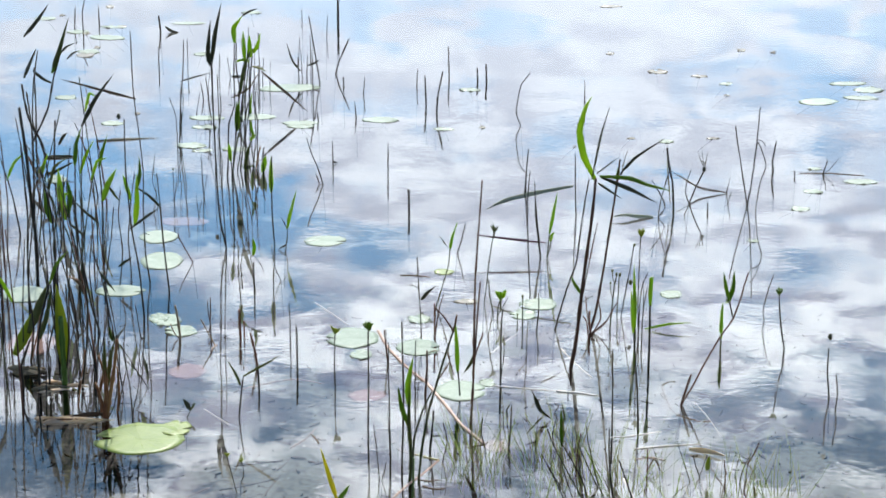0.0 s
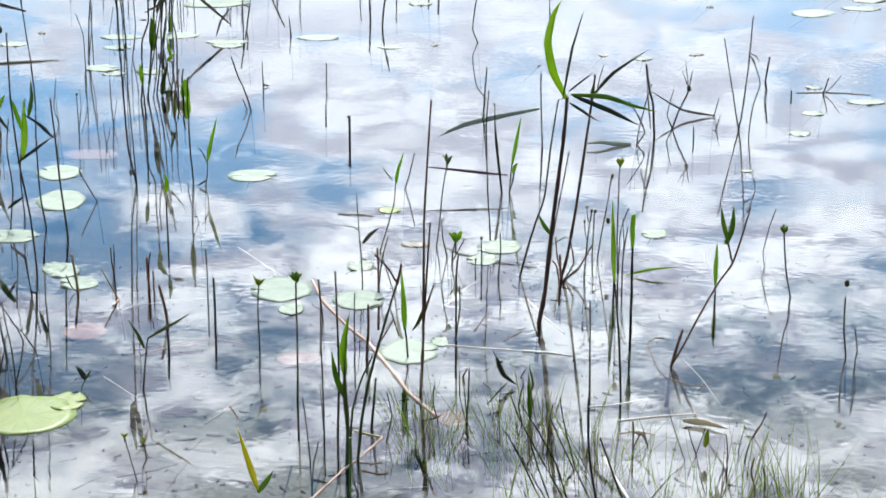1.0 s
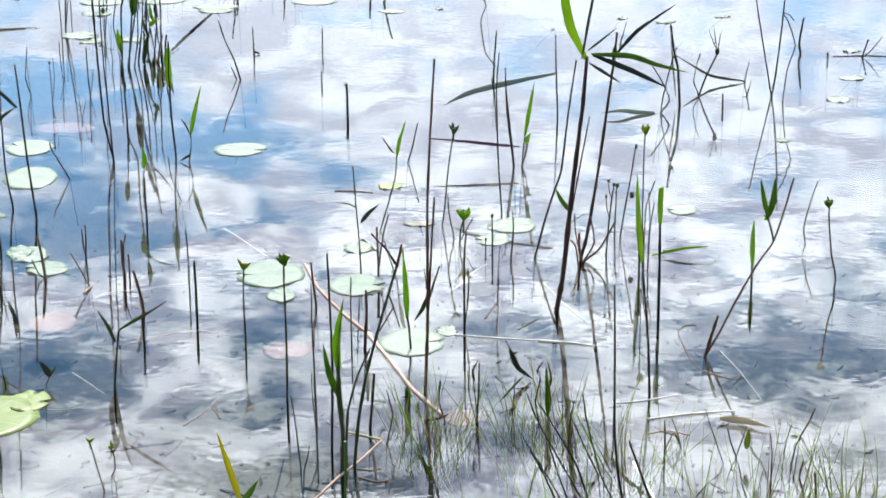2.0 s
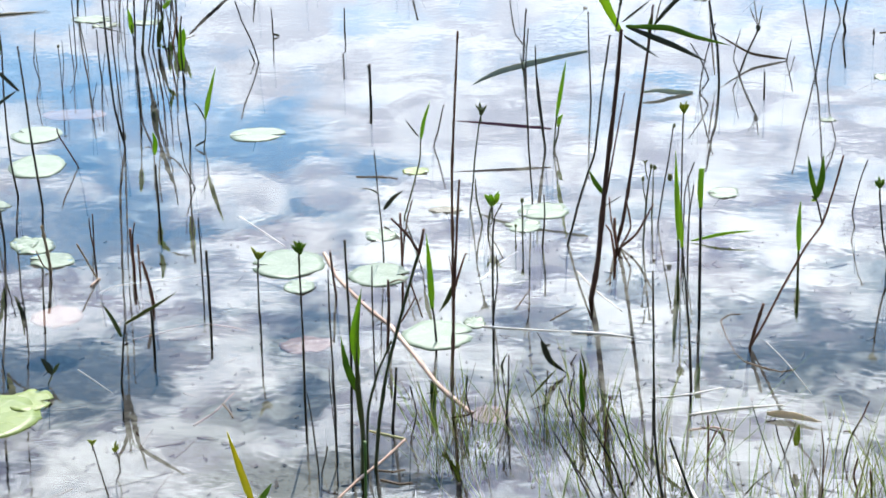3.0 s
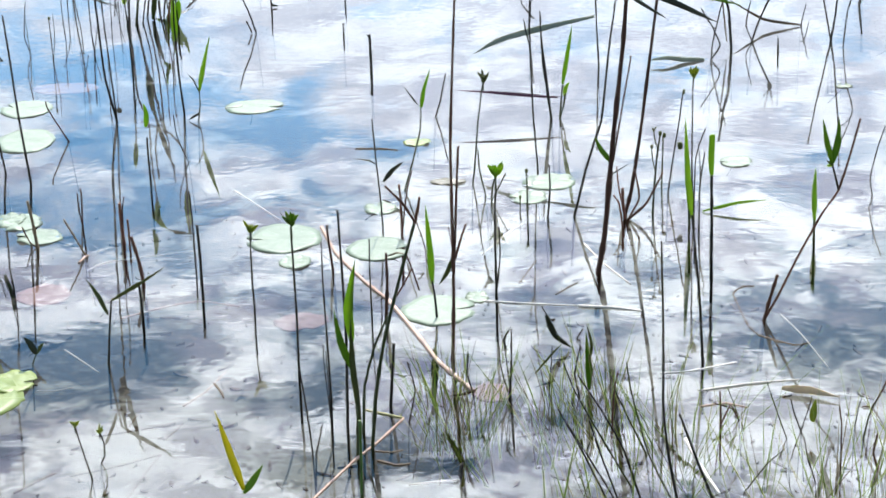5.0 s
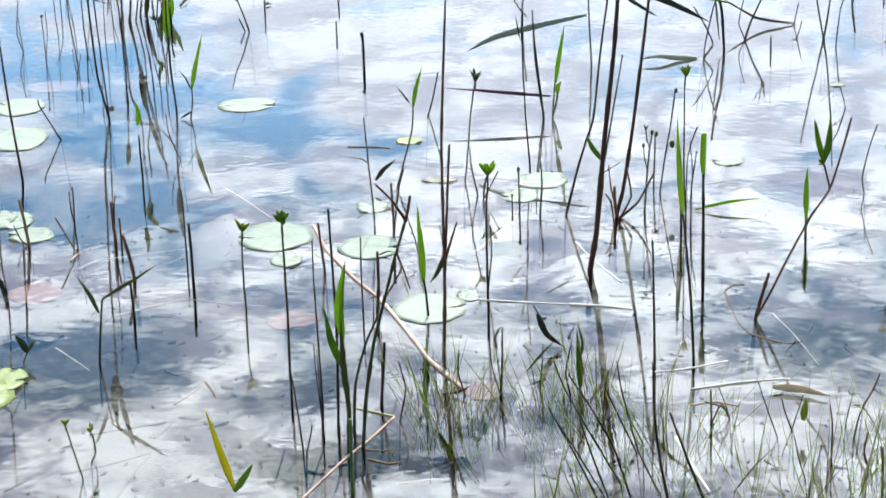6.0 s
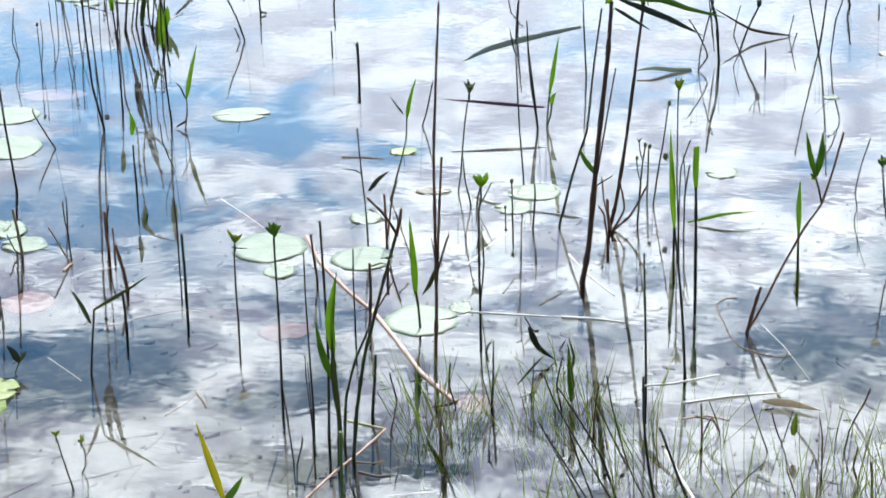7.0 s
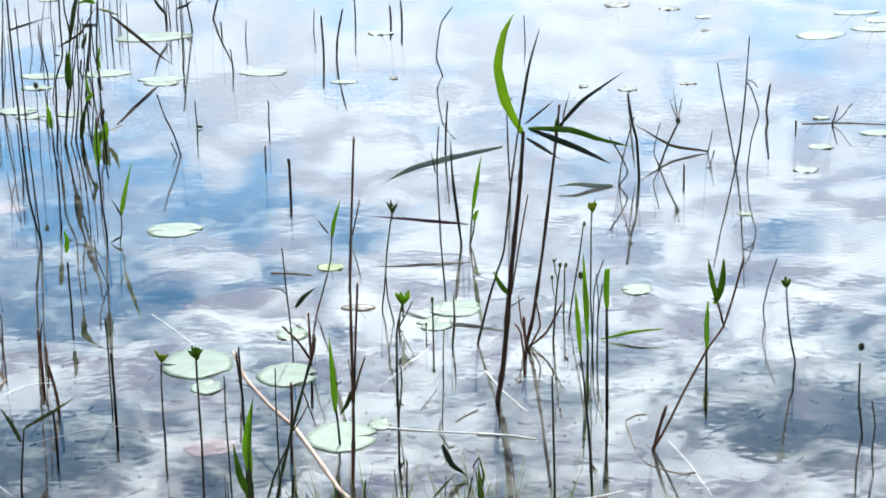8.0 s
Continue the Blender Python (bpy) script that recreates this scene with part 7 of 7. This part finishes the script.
pad("pale", 0.6519, 3.1880, 0.0167, 0.0117, -0.07, False, 0.0004, "pale green lily pad floating on the water")
pad("pale", 0.6176, 3.0961, 0.0155, 0.0133, 0.11, False, 0.0004, "pale green lily pad floating on the water")
pad("pale", 0.7402, 3.2417, 0.0294, 0.0145, -0.06, False, 0.0004, "pale green lily pad floating on the water")
pad("pale", 0.6733, 3.3139, 0.0120, 0.0078, -0.02, False, 0.0004, "pale green lily pad floating on the water")
pad("pale", 0.8180, 3.8588, 0.0367, 0.0137, 0.07, False, 0.0004, "pale green lily pad floating on the water")
pad("pale", 0.8267, 3.7586, 0.0333, 0.0144, -0.12, True, 0.0004, "notched pale green lily pad floating on the water")
pad("sunk", 0.9005, 4.2810, 0.0351, 0.0174, 0.10, False, -0.0120, "dull green lily pad sunk below the surface")
pad("sunk", 0.8678, 4.1349, 0.0211, 0.0110, -0.06, False, -0.0120, "dull green lily pad sunk below the surface")
pad("sunk", 0.6368, 4.0274, 0.0195, 0.0105, -0.04, False, -0.0120, "dull green lily pad sunk below the surface")
pad("sunk", 0.6886, 4.0840, 0.0338, 0.0081, 0.02, False, -0.0120, "dull green lily pad sunk below the surface")
pad("pale", -0.7188, 4.2476, 0.0228, 0.0144, 0.05, False, 0.0004, "pale green lily pad floating on the water")
pad("pale", -0.6536, 4.2027, 0.0368, 0.0198, -0.15, False, 0.0004, "pale green lily pad floating on the water")
pad("pale", -0.6492, 4.2908, 0.0288, 0.0117, -0.05, False, 0.0004, "pale green lily pad floating on the water")
pad("pale", -0.6770, 4.0906, 0.0222, 0.0172, -0.02, False, 0.0004, "pale green lily pad floating on the water")
pad("pale", -0.6783, 3.7547, 0.0208, 0.0143, -0.00, False, 0.0004, "pale green lily pad floating on the water")
pad("pale", -0.2272, 3.5665, 0.0261, 0.0121, -0.09, False, 0.0004, "pale green lily pad floating on the water")
pad("pale", -0.4958, 4.3219, 0.0348, 0.0118, 0.03, False, 0.0004, "pale green lily pad floating on the water")
pad("pale", -0.4477, 4.0722, 0.0166, 0.0129, 0.14, False, 0.0004, "pale green lily pad floating on the water")
pad("pale", -0.8026, 4.3598, 0.0233, 0.0149, -0.03, False, 0.0004, "pale green lily pad floating on the water")
pad("pale", -0.3705, 4.4163, 0.0207, 0.0153, 0.01, False, 0.0004, "pale green lily pad floating on the water")
pad("brown", 0.4576, 3.9434, 0.0208, 0.0145, -0.11, False, 0.0004, "small curled brown lily pad on the water")
pad("brown", 0.6418, 4.1086, 0.0090, 0.0111, -0.07, False, 0.0004, "small curled brown lily pad on the water")
pad("brown", -0.7002, 4.2362, 0.0080, 0.0100, 0.05, False, 0.0004, "small curled brown lily pad on the water")
pad("brown", -0.6631, 4.1236, 0.0067, 0.0084, -0.12, False, 0.0004, "small curled brown lily pad on the water")
pad("brown", -0.6319, 4.2910, 0.0092, 0.0115, 0.12, False, 0.0004, "small curled brown lily pad on the water")
pad("brown", -0.6756, 4.4655, 0.0107, 0.0134, 0.12, False, 0.0004, "small curled brown lily pad on the water")
pad("brown", -0.7703, 4.3895, 0.0059, 0.0073, -0.12, False, 0.0004, "small curled brown lily pad on the water")
pad("brown", -0.6805, 4.0644, 0.0177, 0.0221, 0.13, False, 0.0004, "small curled brown lily pad on the water")
pad("sunk", -0.6346, 4.2374, 0.0148, 0.0113, -0.04, False, -0.0120, "dull green lily pad sunk below the surface")
pad("brown", -0.5320, 3.6495, 0.0056, 0.0070, 0.08, False, 0.0004, "small curled brown lily pad on the water")
pad("brown", 0.3742, 4.0803, 0.0084, 0.0087, 0.08, False, 0.0004, "small curled brown lily pad on the water")
pad("brown", 0.5369, 3.9115, 0.0163, 0.0102, -0.06, False, 0.0004, "small curled brown lily pad on the water")
pad("brown", 0.5166, 3.4942, 0.0125, 0.0052, 0.05, False, 0.0004, "small curled brown lily pad on the water")
pad("brown", 0.3697, 3.4944, 0.0070, 0.0069, 0.05, False, 0.0004, "small curled brown lily pad on the water")
pad("brown", 0.5743, 3.7766, 0.0053, 0.0066, 0.09, False, 0.0004, "small curled brown lily pad on the water")
pad("brown", 0.7040, 4.0942, 0.0056, 0.0071, -0.07, False, 0.0004, "small curled brown lily pad on the water")
pad("brown", 0.1046, 3.5613, 0.0060, 0.0071, 0.08, False, 0.0004, "small curled brown lily pad on the water")
pad("brown", 0.2648, 3.4420, 0.0030, 0.0037, 0.14, False, 0.0004, "small curled brown lily pad on the water")
pad("brown", 0.4039, 4.4751, 0.0253, 0.0101, 0.05, False, 0.0004, "small curled brown lily pad on the water")
pad("sunk", -0.1032, 3.6081, 0.0305, 0.0067, 0.01, False, -0.0120, "dull green lily pad sunk below the surface")

# dead stalks lying on the water or under it
twig("dry", 0.00124, 0.00093, "pinkish tan dead reed stalk lying on the water", (-0.0602, 1.9405, 0.0001), (-0.0264, 2.0116, 0.0005), (-0.004, 2.0519, 0.0003), (0.015, 2.0909, 0.0007))
twig("straw", 0.00116, 0.00085, "straw-yellow broken reed stalk lying on the water", (0.015, 2.0911, 0.0006), (0.0003, 2.1001, 0.0005), (-0.018, 2.1112, 0.0001))
twig("pale", 0.00092, 0.00063, "bleached pale reed stalk floating at the surface", (0.09, 2.3373, 0.0005), (0.1341, 2.327, 0.0004), (0.1755, 2.3194, 0))
twig("pale", 0.00164, 0.00078, "bleached pale reed stalk floating at the surface", (0.1754, 2.3171, 0.0009), (0.2062, 2.3112, 0.0007), (0.2324, 2.3023, 0.0002))
twig("pale", 0.00077, 0.00066, "bleached pale reed stalk floating at the surface", (0.1906, 2.473, 0.0007), (0.2062, 2.4203, -0.0001), (0.2273, 2.3669, 0.0001))
twig("dry", 0.00179, 0.00170, "pinkish tan dead reed stalk lying on the water", (-0.0688, 2.5415, 0.0008), (-0.0527, 2.4712, 0.0007), (-0.0238, 2.3961, 0.0006), (0.0008, 2.3453, 0.0007))
twig("dry", 0.00221, 0.00205, "pinkish tan dead reed stalk lying on the water", (0.0008, 2.3453, 0.0007), (0.0268, 2.2645, 0.0006), (0.0465, 2.2011, 0.0004), (0.0748, 2.1402, 0.0003))
twig("dry", 0.00085, 0.00058, "pinkish tan dead reed stalk sunk just below the surface", (-0.1757, 2.1519, -0.0098), (-0.1583, 2.1795, -0.0097), (-0.1439, 2.2206, -0.01))
twig("pale", 0.00104, 0.00072, "bleached pale reed stalk sunk just below the surface", (-0.1662, 2.68, -0.0078), (-0.1399, 2.6362, -0.0081), (-0.1129, 2.588, -0.0082))
twig("pale", 0.00118, 0.00058, "bleached pale reed stalk floating at the surface", (0.2668, 2.1257, 0.0003), (0.3089, 2.1353, 0.0008), (0.3534, 2.1418, 0))
p = plant("leaf", 0.3353, 2.1172, "curled tan dead leaf floating on the water")
blade(p, "dry", 0.00670, (0, 0, 0.004), (0.023, -0.0063, 0.004), (0.0455, -0.0215, 0.004))
twig("brown", 0.00074, 0.00048, "thin brown dead stalk lying on the pond", (0.3413, 2.3515, 0.0003), (0.3307, 2.3516, 0), (0.3204, 2.3361, 0.0005), (0.3218, 2.3006, 0.0001), (0.3247, 2.2613, 0.0001), (0.331, 2.2389, 0.0002))
twig("brown", 0.00071, 0.00045, "thin brown dead stalk lying on the pond", (0.3309, 2.2386, 0.0003), (0.3452, 2.2244, 0.0005), (0.3613, 2.2142, 0.0001), (0.3742, 2.217, 0.0006))
twig("pale", 0.00055, 0.00047, "bleached pale reed stalk sunk just below the surface", (0.3608, 2.3076, -0.0104), (0.3731, 2.2594, -0.0102), (0.3859, 2.187, -0.0104))
twig("pale", 0.00145, 0.00111, "bleached pale reed stalk floating at the surface", (0.2454, 2.0342, 0.0002), (0.2518, 1.986, 0.0008), (0.2617, 1.9342, 0.0008))
twig("brown", 0.00096, 0.00069, "thin brown dead stalk sunk just below the surface", (-0.3029, 2.0186, -0.0203), (-0.2872, 2.0378, -0.0203), (-0.273, 2.0528, -0.0201))
twig("brown", 0.00098, 0.00070, "thin brown dead stalk sunk just below the surface", (-0.2603, 2.045, -0.0198), (-0.2247, 2.059, -0.0197), (-0.1892, 2.0798, -0.0198))
twig("brown", 0.00102, 0.00087, "thin brown dead stalk sunk just below the surface", (-0.2488, 2.1398, -0.0299), (-0.216, 2.1506, -0.0304), (-0.1945, 2.1564, -0.0301))
twig("brown", 0.00064, 0.00055, "thin brown dead stalk sunk just below the surface", (-0.2092, 2.0001, -0.0203), (-0.198, 2.0493, -0.02), (-0.1883, 2.0801, -0.0199))
twig("brown", 0.00085, 0.00058, "thin brown dead stalk sunk just below the surface", (-0.192, 2.1287, -0.0303), (-0.1837, 2.1447, -0.0302), (-0.1777, 2.16, -0.0297))
twig("brown", 0.00084, 0.00058, "thin brown dead stalk sunk just below the surface", (-0.2229, 2.1305, -0.0205), (-0.2188, 2.1477, -0.0197), (-0.2144, 2.1677, -0.0196))
twig("pale", 0.00073, 0.00047, "bleached pale reed stalk sunk just below the surface", (-0.3018, 2.3267, -0.0296), (-0.2829, 2.3009, -0.0301), (-0.2643, 2.2739, -0.0299))
twig("pale", 0.00053, 0.00046, "bleached pale reed stalk sunk just below the surface", (-0.3156, 2.2373, -0.0299), (-0.3003, 2.2361, -0.0299), (-0.2833, 2.2413, -0.0295))
twig("brown", 0.00112, 0.00082, "thin brown dead stalk lying on the pond", (-0.0058, 2.0129, 0.0006), (0.0102, 2.0044, 0.0002), (0.0207, 2.0056, 0.0008))
twig("brown", 0.00081, 0.00055, "thin brown dead stalk lying on the pond", (-0.0084, 2.0313, 0.0003), (0.0055, 2.028, 0.0004), (0.0147, 2.0313, 0.0005))
twig("brown", 0.00103, 0.00074, "thin brown dead stalk lying on the pond", (-0.1501, 2.1755, -0.0001), (-0.1423, 2.1558, 0.0006), (-0.1395, 2.1443, 0.0005))
twig("pale", 0.00063, 0.00041, "bleached pale reed stalk sunk just below the surface", (0.0189, 1.9889, -0.01), (0.0371, 1.9926, -0.01), (0.0598, 1.9951, -0.01))
twig("pale", 0.00085, 0.00073, "bleached pale reed stalk floating at the surface", (0.2367, 2.1636, 0), (0.2639, 2.1666, 0.0003), (0.305, 2.1825, -0.0002))
twig("dry", 0.00083, 0.00057, "pinkish tan dead reed stalk lying on the water", (0.2635, 2.0944, 0.0003), (0.2854, 2.0991, 0.0005), (0.3032, 2.0893, 0.0003))
twig("pale", 0.00097, 0.00067, "bleached pale reed stalk sunk just below the surface", (0.0909, 2.4782, -0.0099), (0.1149, 2.5287, -0.0095), (0.1331, 2.5588, -0.0096))
twig("brown", 0.00074, 0.00047, "thin brown dead stalk lying on the pond", (0.1562, 2.3483, -0.0001), (0.1676, 2.3623, 0.0005), (0.179, 2.3757, 0.0004))
twig("brown", 0.00075, 0.00048, "thin brown dead stalk lying on the pond", (0.1232, 2.3789, -0.0002), (0.1323, 2.4058, 0.0001), (0.1418, 2.4343, 0))
twig("dry", 0.00092, 0.00063, "pinkish tan dead reed stalk sunk just below the surface", (-0.2505, 2.3513, -0.0104), (-0.2154, 2.3718, -0.01), (-0.1792, 2.3844, -0.0096), (-0.1408, 2.369, -0.0102))
twig("pale", 0.00077, 0.00050, "bleached pale reed stalk sunk just below the surface", (-0.2966, 2.4728, -0.0096), (-0.2769, 2.4939, -0.0098), (-0.1896, 2.5182, -0.0104))
twig("dry", 0.00116, 0.00083, "pinkish tan dead reed stalk lying on the water", (-0.3034, 2.4669, 0.0007), (-0.2997, 2.4821, 0.0005), (-0.2964, 2.487, 0.0008))
twig("brown", 0.00086, 0.00074, "thin brown dead stalk lying on the pond", (-0.0394, 2.7765, 0.0005), (-0.0117, 2.7739, 0.0005), (0.0068, 2.7677, 0.0001))
twig("pale", 0.00091, 0.00058, "bleached pale reed stalk floating at the surface", (-0.1918, 2.9316, 0.0006), (-0.179, 2.9341, 0.0007), (-0.1728, 2.9378, 0.0006))
twig("brown", 0.00105, 0.00068, "thin brown dead stalk lying on the pond", (0.6434, 3.2888, 0.0002), (0.6961, 3.2889, 0.0005), (0.7524, 3.2756, 0.0002))
twig("brown", 0.00079, 0.00051, "thin brown dead stalk sunk just below the surface", (-0.0631, 2.5229, -0.0104), (-0.0489, 2.5187, -0.0105), (-0.0149, 2.5035, -0.0104))

# ---- stuff: thin grass of the shallows, flakes on the bed ----


def grass():
    bm_v, bm_f = [], []
    rng = random.Random(5)
    tufts = []
    for i in range(14):
        tufts.append((rng.uniform(0.16, 0.56), rng.uniform(1.70, 1.98), rng.randint(5, 11), 0.017, 0.085))
    for i in range(4):
        tufts.append((rng.uniform(0.06, 0.14), rng.uniform(2.02, 2.12), rng.randint(5, 8), 0.012, 0.05))
    for i in range(5):
        tufts.append((rng.uniform(0.14, 0.30), rng.uniform(2.0, 2.2), rng.randint(3, 6), 0.015, 0.05))
    for i in range(14):
        tufts.append((rng.uniform(0.30, 0.60), rng.uniform(1.60, 1.82), rng.randint(5, 11), 0.017, 0.08))
    for tx, ty, count, tall in ((0.062, 2.115, 24, 0.050), (0.046, 2.125, 26, 0.055), (0.075, 2.095, 15, 0.045), (0.150, 2.150, 16, 0.035), (0.185, 2.120, 16, 0.040), (0.235, 2.030, 20, 0.085), (0.20, 2.075, 10, 0.06), (0.165, 2.10, 9, 0.045), (0.13, 2.085, 9, 0.035),
                                (0.34, 1.935, 16, 0.07), (0.375, 1.945, 14, 0.07), (0.30, 1.95, 10, 0.06), (0.42, 1.93, 12, 0.07), (0.15, 1.945, 8, 0.05)):
        tufts.append((tx, ty, count, 0.014, tall))
    for tx, ty, count, spread, tall in tufts:
        for k in range(count):
            x, y = tx + rng.gauss(0, spread * 0.6), ty + rng.gauss(0, spread * 0.6)
            z0 = bed_height(x, y)
            h = tall * rng.uniform(0.5, 1.3) - z0
            lean = Vector((rng.gauss(0, 0.32), rng.gauss(0, 0.25), 1.0)) * h
            bow = Vector((rng.gauss(0, 0.1), rng.gauss(0, 0.1), 0)) * h
            wd = rng.uniform(0.0004, 0.0010)
            rows = []
            for i in range(6):
                f = i / 5
                p = Vector((x, y, z0)) + lean * f + bow * f * f
                hw = wd * (1 - f * 0.85)
                rows.append(len(bm_v))
                bm_v.extend([(p.x - hw, p.y, p.z), (p.x, p.y - hw * 0.6, p.z), (p.x + hw, p.y, p.z)])
            for a, b in zip(rows, rows[1:]):
                for k2 in range(3):
                    k3 = (k2 + 1) % 3
                    bm_f.append((a + k2, a + k3, b + k3, b + k2))
    ob = mesh_object("grass", bm_v, bm_f, grass_material())
    tagged(ob, "thin green and straw-coloured grass growing up through shallow water", "grass", kind="stuff")


def litter():
    verts, faces = [], []
    rng = random.Random(9)
    for i in range(900):
        x, y = rng.uniform(-0.55, 0.6), rng.uniform(1.65, 2.75)
        z = bed_height(x, y) + 0.001
        ln, wd, a = 0.0014 + 0.011 * rng.random() ** 3, rng.uniform(0.0005, 0.0020), rng.uniform(0, math.pi)
        c, s = math.cos(a), math.sin(a)
        b = len(verts)
        for u, v, h in ((-1, 0, 0.0), (-0.3, -1, 0.001), (0.5, -0.8, 0.0005), (1, 0, 0.002), (0.4, 0.9, 0.001), (-0.4, 0.8, 0.0)):
            verts.append((x + c * u * ln - s * v * wd, y + s * u * ln + c * v * wd, z + h))
        for u, v in ((-1, 0), (-0.3, -1), (0.5, -0.8), (1, 0), (0.4, 0.9), (-0.4, 0.8)):
            verts.append((x + c * u * ln - s * v * wd, y + s * u * ln + c * v * wd, z - 0.002))
        faces.append(tuple(range(b, b + 6)))
        for k in range(6):
            faces.append((b + k, b + 6 + k, b + 6 + (k + 1) % 6, b + (k + 1) % 6))
    ob = mesh_object("leaf_litter", verts, faces, STICK["brown"], False)
    tagged(ob, "scattered brown rotted leaf and stalk flakes on the pond bed", "leaf litter", kind="stuff")


grass()
litter()
